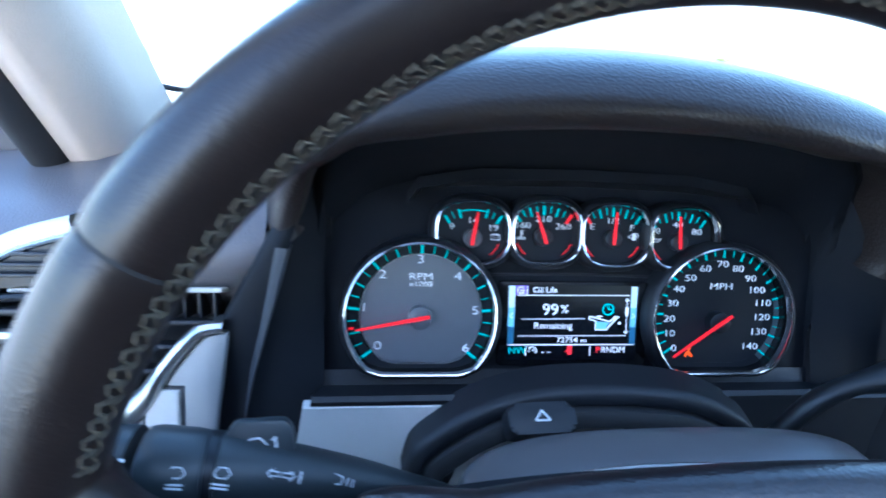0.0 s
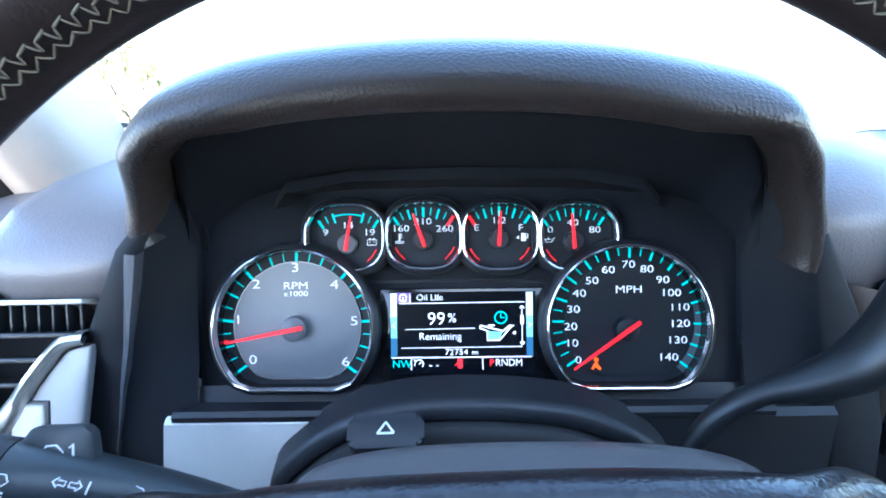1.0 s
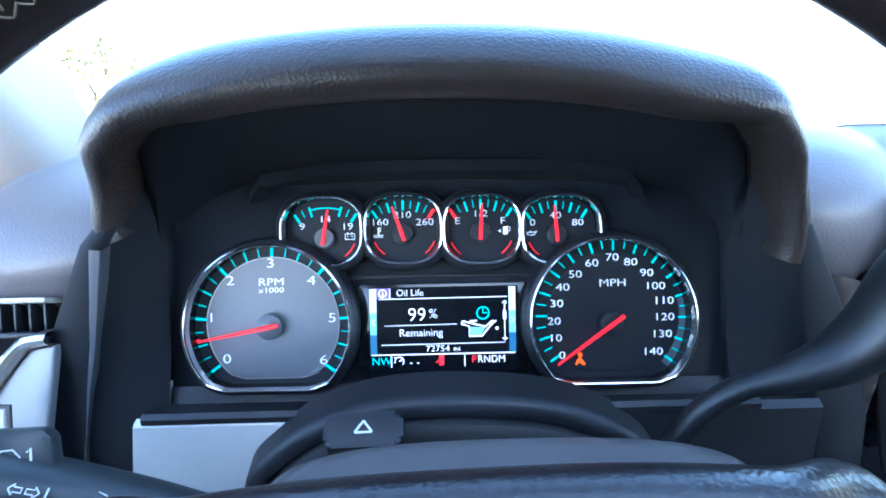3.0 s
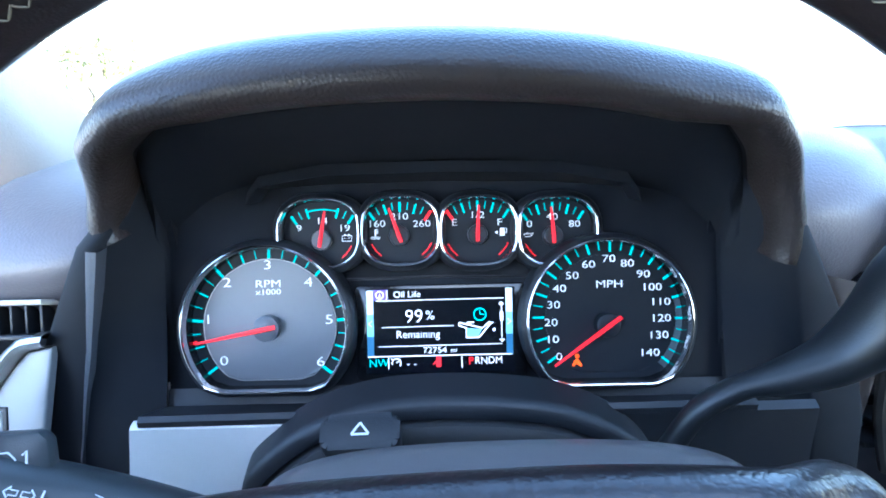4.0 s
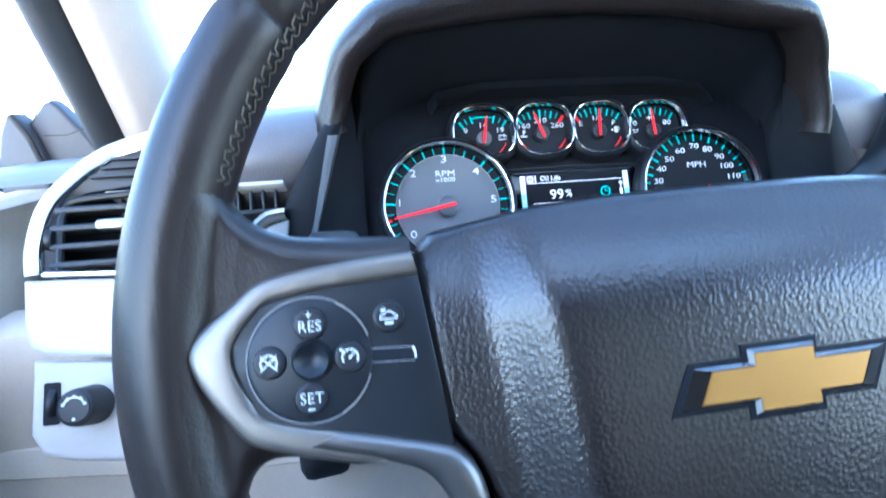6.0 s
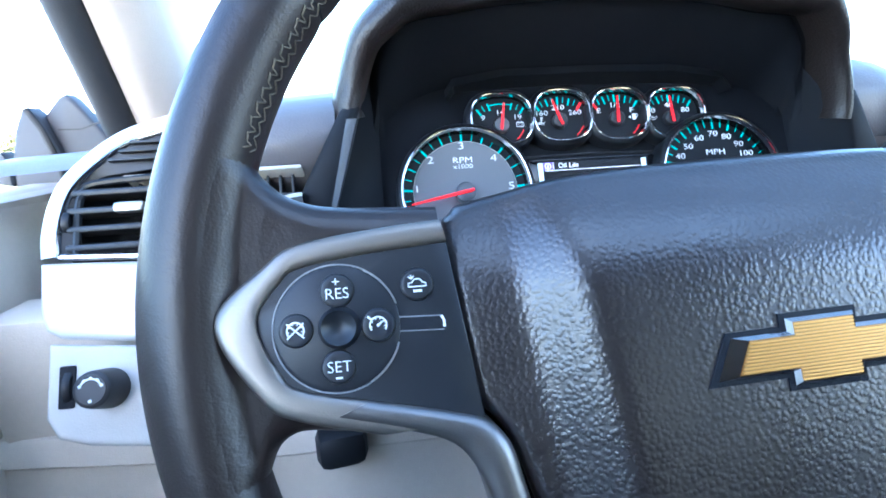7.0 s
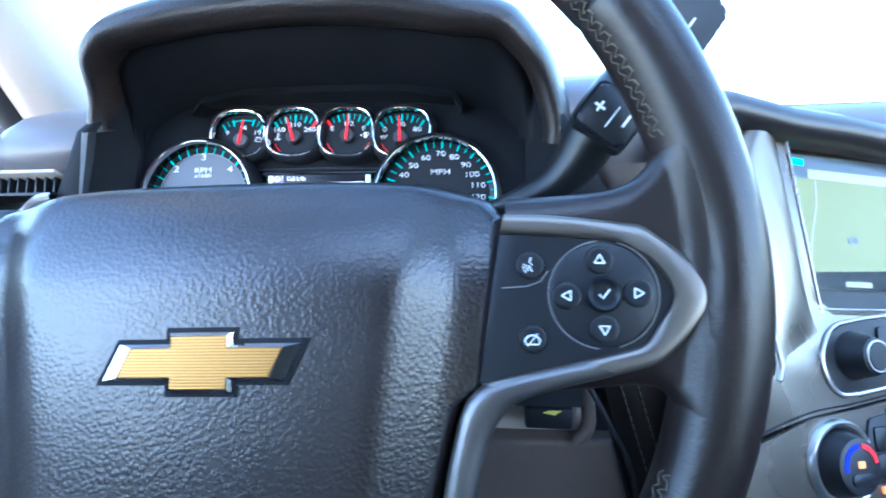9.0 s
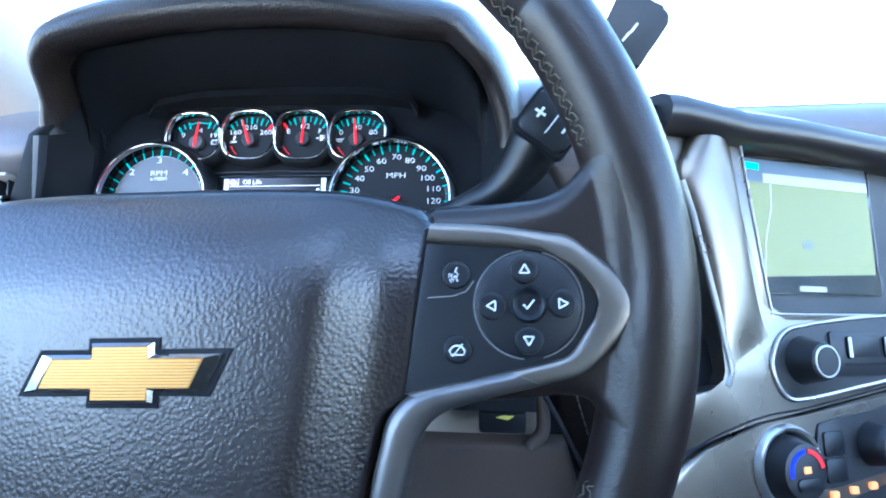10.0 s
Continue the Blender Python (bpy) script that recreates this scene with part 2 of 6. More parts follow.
def slab(pts, z0, z1, bevel=0.0, bm=None, segs=2, both=False):
    """A flat outline pts in x, y, thick from z0 to z1, with rounded upper edges."""
    bm2 = bmesh.new()
    low = [bm2.verts.new((x, y, z0)) for x, y in pts]
    top = [bm2.verts.new((x, y, z1)) for x, y in pts]
    n = len(pts)
    bm2.faces.new(low)
    ft = bm2.faces.new(top)
    for i in range(n):
        bm2.faces.new((low[i], low[(i + 1) % n], top[(i + 1) % n], top[i]))
    if bevel:
        edges = list(ft.edges)
        if both:
            edges = [e for e in bm2.edges]
        bmesh.ops.bevel(bm2, geom=edges, offset=bevel, segments=segs, profile=0.5, affect='EDGES', clamp_overlap=True)
    if bm is None:
        return bm2
    me = bpy.data.meshes.new("t")
    bm2.to_mesh(me)
    bm2.free()
    bm.from_mesh(me)
    bpy.data.meshes.remove(me)
    return bm


def block(c, s, bevel=0.0, bm=None, m=None, segs=2):
    """A box round c with the size s and rounded edges."""
    bm2 = bmesh.new()
    bmesh.ops.create_cube(bm2, size=1.0)
    bmesh.ops.scale(bm2, vec=s, verts=bm2.verts)
    if bevel:
        bmesh.ops.bevel(bm2, geom=list(bm2.edges), offset=bevel, segments=segs, profile=0.5, affect='EDGES', clamp_overlap=True)
    if m is not None:
        bmesh.ops.transform(bm2, matrix=m, verts=bm2.verts)
    bmesh.ops.translate(bm2, vec=c, verts=bm2.verts)
    if bm is None:
        return bm2
    me = bpy.data.meshes.new("t")
    bm2.to_mesh(me)
    bm2.free()
    bm.from_mesh(me)
    bpy.data.meshes.remove(me)
    return bm


def lathe(profile, segs=40, c=(0, 0, 0), bm=None):
    """A turned body round the z axis through c; profile: radius and height, from the axis out."""
    bm = bm or bmesh.new()
    rings = []
    for r, h in profile:
        r = max(r, 1e-5)
        rings.append([Vector((c[0] + r * math.cos(2 * math.pi * k / segs), c[1] + r * math.sin(2 * math.pi * k / segs), c[2] + h)) for k in range(segs)])
    bridge(bm, rings, True)
    bmesh.ops.remove_doubles(bm, verts=bm.verts, dist=2e-5)
    return bm


def strip(path, width, z=0.0, height=0.0003, bm=None):
    """A flat stroke of a given width along a path in x, y."""
    bm = bm or bmesh.new()
    p = [Vector((q[0], q[1], 0)) for q in path]
    n = len(p)
    left, right = [], []
    for i in range(n):
        t = (p[min(i + 1, n - 1)] - p[max(i - 1, 0)]).normalized()
        s = Vector((-t.y, t.x, 0)) * width / 2
        left.append(p[i] + s)
        right.append(p[i] - s)
    rings = [[(q.x, q.y, z) for q in left], [(q.x, q.y, z + height) for q in left],
             [(q.x, q.y, z + height) for q in right], [(q.x, q.y, z) for q in right]]
    bridge(bm, rings, False)
    return bm


def arc(c, r, a0, a1, n=16):
    return [(c[0] + r * math.cos(radians(a0 + (a1 - a0) * i / n)), c[1] + r * math.sin(radians(a0 + (a1 - a0) * i / n))) for i in range(n + 1)]


def rounded(x0, y0, x1, y1, r, n=5):
    pts = []
    for cx, cy, a in ((x1 - r, y1 - r, 0), (x0 + r, y1 - r, 90), (x0 + r, y0 + r, 180), (x1 - r, y0 + r, 270)):
        pts += arc((cx, cy), r, a, a + 90, n)
    return pts


def lettering(text, size, at, z=0.0, bm=None, wide=1.0, thick=0.0002, align='CENTER'):
    """Words in the built-in font, lying in x, y round a point."""
    cu = bpy.data.curves.new("words", 'FONT')
    cu.body, cu.size, cu.align_x, cu.align_y = text, size, align, 'CENTER'
    cu.extrude, cu.resolution_u, cu.offset = thick, 3, -0.012 * size
    ob = bpy.data.objects.new("words", cu)
    me = bpy.data.meshes.new_from_object(ob)
    bpy.data.objects.remove(ob)
    bpy.data.curves.remove(cu)
    me.transform(Matrix.Translation((at[0], at[1], z)) @ Matrix.Diagonal((wide, 1, 1, 1)))
    bm = bm or bmesh.new()
    bm.from_mesh(me)
    bmesh.ops.remove_doubles(bm, verts=bm.verts, dist=2e-6)
    bpy.data.meshes.remove(me)
    return bm

# ---------------------------------------------------------------- steering wheel
WHEEL = pose(0, 0.01818, 1.2042, 69.5)
wheel = thing("steering_wheel", WHEEL, "dark brown leather steering wheel with silver spoke trim", "steering wheel")
RIM_R, RIM_T, RIM_Z = 0.1815, 0.0141, -0.0070
RIM_LEAN = 0.062  # the rim leans a little towards the driver at its top


def bowl(a):
    """How far the leather dips round the tip of the spoke trim, by the angle."""
    a = min(abs((a + 180) % 360 - 180), abs(a % 360 - 180))
    u = min(1.0, max(0.0, (a - 3.0) / 14.0))
    return 1 - u * u * (3 - 2 * u)


def rim_swell(a):
    return 1 + 0.10 * max(0.0, math.cos(2 * radians(a))) ** 6


def dipped(a, r, z):
    """The height z, held down in the bowl round the trim's tip."""
    low = (0.0042 if math.cos(radians(a)) > 0 else 0.0058) + max(0.0, r - 0.1722) * 0.72
    return z - bowl(a) * max(0.0, z - low)


def rim_front(x, y):
    """The height of the rim's front over a place in the wheel's plane."""
    a, r = math.degrees(math.atan2(y, x)), math.hypot(x, y)
    inside = max(0.0, 1 - ((r - RIM_R) / (RIM_T * rim_swell(a))) ** 2)
    return dipped(a, r, RIM_Z + RIM_LEAN * y + 1.08 * RIM_T * math.sqrt(inside))


def rim_ring(a, grow=1.0, n=36):
    """The rim's cross-section at an angle, a little oval and thicker by the spokes."""
    out = []
    swell = rim_swell(a)
    for k in range(n):
        f = 2 * math.pi * k / n
        r = RIM_R + RIM_T * grow * swell * math.cos(f)
        z = RIM_Z + RIM_T * grow * 1.08 * math.sin(f)
        z += RIM_LEAN * r * math.sin(radians(a))
        out.append(Vector((r * math.cos(radians(a)), r * math.sin(radians(a)), dipped(a, r, z))))
    return out


def rim_arc(a0, a1, steps):
    bm = bmesh.new()
    rings = []
    for i in range(steps + 1):
        a = a0 + (a1 - a0) * i / steps
        edge = min(i, steps - i)
        rings.append(rim_ring(a, (0.955, 0.99, 1.0)[min(edge, 2)]))
    bridge(bm, rings, True, True)
    return bm


part("rim_top", rim_arc(36.5, 143.5, 90), LEATHER_SMOOTH, wheel, "smooth dark brown leather rim cover")
part("rim_side", rim_arc(143.9, 217.8, 64), LEATHER_SMOOTH, wheel, "wrinkled dark leather grip")
part("rim_bottom", rim_arc(218.2, 321.8, 90), LEATHER_SMOOTH, wheel)
part("rim_side", rim_arc(-37.8, 36.1, 64), LEATHER_SMOOTH, wheel, "wrinkled dark leather grip")


core = bmesh.new()
bridge(core, [rim_ring(a, 0.95) for a in range(0, 361, 3)], True)
part("rim_core", core, RUBBER, wheel)


def stitches(a0, a1):
    """Laced stitches of pale thread over the inner seam of the rim."""
    bm = bmesh.new()
    n = max(4, int(abs(a1 - a0) / 1.6))
    s = (a1 - a0) / n

    def on_rim(a, f, lift=0.0):
        t = RIM_T + 0.0001 + lift
        r = RIM_R + t * math.cos(f)
        return Vector((r * math.cos(radians(a)), r * math.sin(radians(a)), RIM_Z + RIM_LEAN * r * math.sin(radians(a)) + t * 1.08 * math.sin(f)))

    def thread(p, q, thick):
        pts = [on_rim(p[0] + (q[0] - p[0]) * u, p[1] + (q[1] - p[1]) * u, 0.00022 * math.sin(math.pi * u)) for u in (0, 0.25, 0.5, 0.75, 1)]
        tube(pts, [thick * 0.6, thick, thick, thick, thick * 0.6], 5, bm=bm)
    for i in range(n):
        a = a0 + s * i
        j = [a + s * (u + 0.07 * (random.random() - 0.5)) for u in (0, 0.18, 0.62, 0.75, 1)]
        v = 0.05 * (random.random() - 0.5)
        thread((j[0], 2.50 + v), (j[2], 2.56 + v), 0.00034)
        thread((j[2], 2.56 + v), (j[3], 2.72), 0.00030)
        thread((j[3], 2.72), (a + s * 1.10, 2.52), 0.00030)
        thread((j[1], 2.72), (j[3], 2.88 + v), 0.00030)
        thread((j[3], 2.88 + v), (a + s * 1.18, 2.72), 0.00030)
    return bm


for a0, a1 in ((19, 161), (199, 341)):
    part("stitching", stitches(a0, a1), THREAD, wheel, "pale cross-stitched thread")


def spoke(side):
    """The leather web between rim and switch panel, rounded over at its edges."""
    if side < 0:
        top = [(0.1035, 0.0345), (0.112, 0.0352), (0.124, 0.0358), (0.138, 0.0370), (0.146, 0.0390), (0.1525, 0.0424), (0.1580, 0.0480), (0.1635, 0.0560), (0.179, 0.0655)]
        low = [(0.1035, -0.0320), (0.112, -0.0333), (0.124, -0.0345), (0.138, -0.0335), (0.146, -0.0325), (0.1525, -0.0330), (0.1580, -0.0370), (0.1640, -0.0490), (0.179, -0.0620)]
    else:
        top = [(0.1085, 0.0372), (0.114, 0.0375), (0.124, 0.0378), (0.138, 0.0388), (0.146, 0.0402), (0.1525, 0.0432), (0.1580, 0.0490), (0.1635, 0.0570), (0.179, 0.0655)]
        low = [(0.1085, -0.0288), (0.114, -0.0293), (0.124, -0.0300), (0.138, -0.0290), (0.146, -0.0280), (0.1525, -0.0275), (0.1610, -0.0290), (0.1660, -0.0370), (0.179, -0.0570)]
    n = 64
    tops = curve_points([(x, y, 0) for x, y in top], n)
    lows = curve_points([(x, y, 0) for x, y in low], n)
    edge = 0.0085
    rows = []
    for p, q in zip(tops, lows):
        length = (p - q).length
        back = ((0.010, -0.0165), (0.005, -0.0145), (0.0015, -0.0115))
        ring = [Vector((side * w.x, w.y, z)) for w, z in ((p.lerp(q, d / length), z) for d, z in back)]
        ds = [0, 0.0003, 0.001, 0.002, 0.0035, 0.0055, 0.0085]
        spots = ds + [edge + (length - 2 * edge) * k / 22 for k in range(1, 22)] + [length - d for d in reversed(ds)]
        for d in spots:
            w = p.lerp(q, d / length)
            near = max(0.0, edge - min(d, length - d)) / edge
            z = 0.0008 - edge * 0.95 * (1 - math.sqrt(max(0.0, 1 - near * near)))
            r = math.hypot(w.x, w.y)
            u = min(1.0, max(0.0, (r - 0.1540) / 0.0170))
            dip = bowl(math.degrees(math.atan2(w.y, w.x)))
            z += 0.0016 * u * u * (1 - (0.2 if side < 0 else 0.5) * dip) * (1 - 0.8 * near)
            z += RIM_LEAN * w.y * min(1.0, max(0.0, (r - 0.125) / 0.035))
            # the leather runs on into the rim in one soft fold and ends under it
            front = rim_front(side * w.x, w.y) + 0.0002 - 0.0008 * near
            soften = 0.0001 + 0.0045 * (1 - near)
            z = max(z, front) + max(0.0, soften - abs(z - front)) ** 2 / (4 * soften)
            v = min(1.0, max(0.0, (r - 0.1715) / 0.0070))
            z -= 0.0006 * v * v * (3 - 2 * v)
            ring.append(Vector((side * w.x, w.y, z)))
        ring += [Vector((side * w.x, w.y, z)) for w, z in ((q.lerp(p, d / length), z) for d, z in reversed(back))]
        rows.append(ring)
    bm = bmesh.new()
    bridge(bm, rows, True, True)
    return bm


TRIM_L = [(-0.1036, 0.0285), (-0.122, 0.0272), (-0.146, 0.0241), (-0.1563, 0.0184), (-0.1715, 0.0026), (-0.159, -0.0205), (-0.1485, -0.0273), (-0.1258, -0.0333)]
OPEN_L = [(-0.1020, 0.0213), (-0.1291, 0.0193), (-0.1470, 0.0165), (-0.1520, 0.0130), (-0.1595, 0.0012), (-0.1530, -0.0135), (-0.1490, -0.0178), (-0.1383, -0.0210), (-0.1151, -0.0261), (-0.0950, -0.0316)]
TRIM_R = [(0.1080, 0.0302), (0.1245, 0.0296), (0.1455, 0.0271), (0.1567, 0.0237), (0.1745, 0.0049), (0.1610, -0.0162), (0.1449, -0.0229), (0.1180, -0.0295)]
OPEN_R = [(0.1065, 0.0235), (0.1436, 0.0209), (0.1530, 0.0165), (0.1580, 0.0120), (0.1631, 0.0030), (0.1580, -0.0065), (0.1533, -0.0128), (0.1480, -0.0150), (0.1339, -0.0186), (0.0995, -0.0267)]


def band(outer, inner, z0, z1, crown, bm=None):
    """A trim band between two outlines, crowned across its width."""
    bm = bm or bmesh.new()
    n = 60
    a = curve_points([(x, y, 0) for x, y in outer], n)
    b = curve_points([(x, y, 0) for x, y in inner], n)
    rings = []
    for u, z in ((0, z0), (0, z1 - 0.0015), (0.04, z1 - 0.0004), (0.14, z1 + crown * 0.5), (0.35, z1 + crown), (0.65, z1 + crown), (0.86, z1 + crown * 0.5), (0.96, z1 - 0.0004), (1, z1 - 0.0015), (1, z0)):
        rings.append([Vector((p.x + (q.x - p.x) * u, p.y + (q.y - p.y) * u, z)) for p, q in zip(a, b)])
    bridge(bm, rings, False)
    for end in (0, -1):
        loop = [bm.verts.new(r[end]) for r in rings]
        bm.faces.new(loop)
    bmesh.ops.remove_doubles(bm, verts=bm.verts, dist=1e-6)
    return bm


LEG_OUT = [(0.1449, -0.0229), (0.1250, -0.0282), (0.1120, -0.0330), (0.1055, -0.0400), (0.1015, -0.0500), (0.0985, -0.0640), (0.0920, -0.1000), (0.0800, -0.1640)]
LEG_IN = [(0.1339, -0.0186), (0.1120, -0.0238), (0.1010, -0.0275), (0.0945, -0.0345), (0.0915, -0.0450), (0.0885, -0.0600), (0.0820, -0.1000), (0.0700, -0.1640)]

for side, outer, inner, dz, dx, dy in ((-1, TRIM_L, OPEN_L, 0.003, 0.006, -0.0045), (1, TRIM_R, OPEN_R, 0.001, 0.0, 0.0)):
    part("spoke", spoke(side), LEATHER_SMOOTH, wheel, "leather-wrapped spoke")
    part("spoke_trim", band(outer, inner, -0.010, 0.0035 + dz, 0.0005), TRIM_SATIN, wheel, "brushed silver chevron trim")
    leg_o = [(x * side + (dx if side < 0 else 0), y + dy) for x, y in LEG_OUT]
    leg_i = [(x * side + (dx if side < 0 else 0), y + dy) for x, y in LEG_IN]
    part("spoke_leg", band(leg_o, leg_i, -0.016, 0.0032 + dz, 0.0016), LEG_SATIN, wheel, "satin metal lower spoke trim")

# switch panels


def plate(outline, z0, z1, bevel):
    pts = [(p.x, p.y) for p in curve_points([(x, y, 0) for x, y in outline], 70)]
    return slab(pts, z0, z1, bevel)


def dome_button(r, h, dish=0.0):
    return lathe([(0, h - dish), (r * 0.55, h - dish * 0.6), (r * 0.8, h), (r * 0.93, h * 0.75), (r, 0.0), (r, -0.002)], 32)


def ring_line(c, r, a0, a1, w, z, h=0.00025):
    return strip(arc(c, r, a0, a1, 40), w, z, h)


panel_l = part("switch_panel", plate(OPEN_L, -0.012, 0.0055, 0.0006), SWITCH, wheel, "dark cruise control switch panel")
ZL = 0.0056
CL_ = (-0.1362, -0.0016)
part("control_disc", lathe([(0, 0.0009), (0.0170, 0.0009), (0.0182, 0.0004), (0.0186, -0.0015)], 56), SWITCH, panel_l, m=pose(CL_[0], CL_[1], ZL))
part("disc_edge", ring_line(CL_, 0.0187, 62, 298, 0.0004, ZL), FASCIA, panel_l, "thin grey edge line")
part("disc_arc", ring_line(CL_, 0.0184, -62, -18, 0.0006, ZL + 0.0012), SATIN_DARK, panel_l, "thin bright arc line")
part("disc_arc", ring_line(CL_, 0.0184, 18, 62, 0.0006, ZL + 0.0012), SATIN_DARK, panel_l, "thin bright arc line")
part("center_button", lathe([(0, 0.0008), (0.003, 0.0012), (0.0044, 0.0026), (0.0050, 0.0030), (0.0056, 0.0018), (0.0062, 0.0)], 36), SWITCH, panel_l, "round dished button", m=pose(CL_[0] + 0.0006, CL_[1], ZL + 0.0009))
for nm, x, y in (("resume_button", -0.1356, 0.0092), ("set_button", -0.1364, -0.0128), ("cancel_button", -0.1480, -0.0014), ("cruise_button", -0.1243, -0.0018), ("collision_button", -0.1120, 0.0092)):
    part(nm, dome_button(0.0050, 0.0012, 0.0003), SWITCH, panel_l, m=pose(x, y, ZL + (0.0009 if nm != "collision_button" else 0)))
ZT = ZL + 0.0021
part("button_words", lettering("RES", 0.0046, (-0.1356, 0.0082), ZT), PRINT, panel_l, "white RES lettering")
part("button_words", lettering("+", 0.0044, (-0.1358, 0.0116), ZT), PRINT, panel_l, "white plus sign")
part("button_words", lettering("SET", 0.0046, (-0.1362, -0.0128), ZT), PRINT, panel_l, "white SET lettering")
part("button_words", strip([(-0.1374, -0.0158), (-0.1354, -0.0158)], 0.0005, ZT), PRINT, panel_l, "white minus sign")


def gauge_icon(c, r, crossed):
    bm = strip(arc(c, r, -35, 215, 22), 0.0004, ZT)
    for a in (-10, 30, 70, 110, 150, 190):
        ca, sa = math.cos(radians(a)), math.sin(radians(a))
        strip([(c[0] + ca * r * 0.72, c[1] + sa * r * 0.72), (c[0] + ca * r, c[1] + sa * r)], 0.0003, ZT, bm=bm)
    strip([c, (c[0] + r * 0.55, c[1] + r * 0.45)], 0.0004, ZT, bm=bm)
    if crossed:
        strip([(c[0] - r, c[1] + r * 0.9), (c[0] + r, c[1] - r * 0.9)], 0.0004, ZT, bm=bm)
        strip([(c[0] + r, c[1] + r * 0.9), (c[0] - r, c[1] - r * 0.9)], 0.0004, ZT, bm=bm)
    else:
        lathe([(0, 0.0002), (0.0005, 0.0002), (0.0005, 0)], 10, (c[0], c[1], ZT), bm)
        strip([(c[0] - r * 1.25, c[1] + r * 1.15), (c[0] - r * 0.7, c[1] + r * 0.65)], 0.0006, ZT, bm=bm)
    return bm


part("cancel_symbol", gauge_icon((-0.1480, -0.0014), 0.0024, True), PRINT, panel_l, "white crossed gauge symbol")
part("cruise_symbol", gauge_icon((-0.1243, -0.0018), 0.0024, False), PRINT, panel_l, "white gauge symbol")


def car_icon(c, s, z):
    bm = strip([(c[0] - s, c[1] - s * 0.35), (c[0] - s, c[1] + s * 0.05), (c[0] - s * 0.55, c[1] + s * 0.15), (c[0] - s * 0.3, c[1] + s * 0.5), (c[0] + s * 0.35, c[1] + s * 0.5), (c[0] + s * 0.6, c[1] + s * 0.12), (c[0] + s, c[1]), (c[0] + s, c[1] - s * 0.35)], 0.00035, z)
    strip([(c[0] + s, c[1] - s * 0.35), (c[0] - s, c[1] - s * 0.35)], 0.00035, z, bm=bm)
    strip([(c[0] + s * 0.5, c[1] - s * 0.85), (c[0] - s * 0.5, c[1] - s * 0.85)], 0.0007, z, bm=bm)
    for a in (60, 100, 140):
        strip([(c[0] - s * 0.6, c[1] + s * 0.5), (c[0] - s * 0.6 + s * 0.5 * math.cos(radians(a)), c[1] + s * 0.5 + s * 0.5 * math.sin(radians(a)))], 0.0003, z, bm=bm)
    return bm


part("collision_symbol", car_icon((-0.1120, 0.0094), 0.0026, ZT - 0.0009), PRINT, panel_l, "white car warning symbol")
slot = strip([(-0.1188, 0.0000), (-0.1056, -0.0006)], 0.0004, ZL)
strip([(-0.1188, -0.0042), (-0.1050, -0.0048)], 0.0003, ZL, bm=slot)
part("slot_line", slot, FASCIA, panel_l, "thin grey slot lines")
part("slot_recess", slab([(-0.1180, -0.0002), (-0.1062, -0.0008), (-0.1056, -0.0044), (-0.1180, -0.0040)], ZL - 0.001, ZL + 0.0002), BLACK_MATT, panel_l)
part("slot_mark", strip([(-0.1055, -0.0006), (-0.1048, -0.0022), (-0.1048, -0.0040)], 0.0007, ZL), PRINT, panel_l, "small white edge mark")

panel_r = part("switch_panel", plate(OPEN_R, -0.012, 0.0030, 0.0006), SWITCH, wheel, "dark menu control switch panel")
ZR = 0.0031
CR_ = (0.1404, 0.0030)
part("control_disc", lathe([(0, 0.0009), (0.0160, 0.0009), (0.0172, 0.0004), (0.0176, -0.0015)], 56), SWITCH, panel_r, m=pose(CR_[0], CR_[1], ZR))
part("disc_arc", ring_line(CR_, 0.0176, -75, 75, 0.0005, ZR + 0.0009), SATIN_DARK, panel_r, "thin bright arc line")
part("disc_edge", ring_line(CR_, 0.0178, 95, 265, 0.0004, ZR), FASCIA, panel_r, "thin grey edge line")
part("center_button", lathe([(0, 0.0004), (0.0035, 0.0006), (0.0044, 0.0018), (0.0050, 0.0022), (0.0056, 0.0012), (0.0062, 0.0)], 36), SWITCH, panel_r, "round dished button", m=pose(CR_[0], CR_[1], ZR + 0.0009))
for nm, x, y, up_ in (("up_button", 0.1392, 0.0144, 1), ("right_button", 0.1513, 0.0034, 1), ("left_button", 0.1285, 0.0025, 1), ("down_button", 0.1404, -0.0085, 1), ("voice_button", 0.1166, 0.0126, 0), ("hang_up_button", 0.1172, -0.0119, 0)):
    part(nm, dome_button(0.0047, 0.0010, 0.0002), SWITCH, panel_r, m=pose(x, y, ZR + 0.0009 * up_))
ZS = ZR + 0.0018


def triangle(c, r, a, w=0.0005):
    p = [(c[0] + r * math.cos(radians(a + k * 120)), c[1] + r * math.sin(radians(a + k * 120))) for k in range(3)]
    bm = bmesh.new()
    for i in range(3):
        strip([p[i], p[(i + 1) % 3]], w, ZS, bm=bm)
    return bm


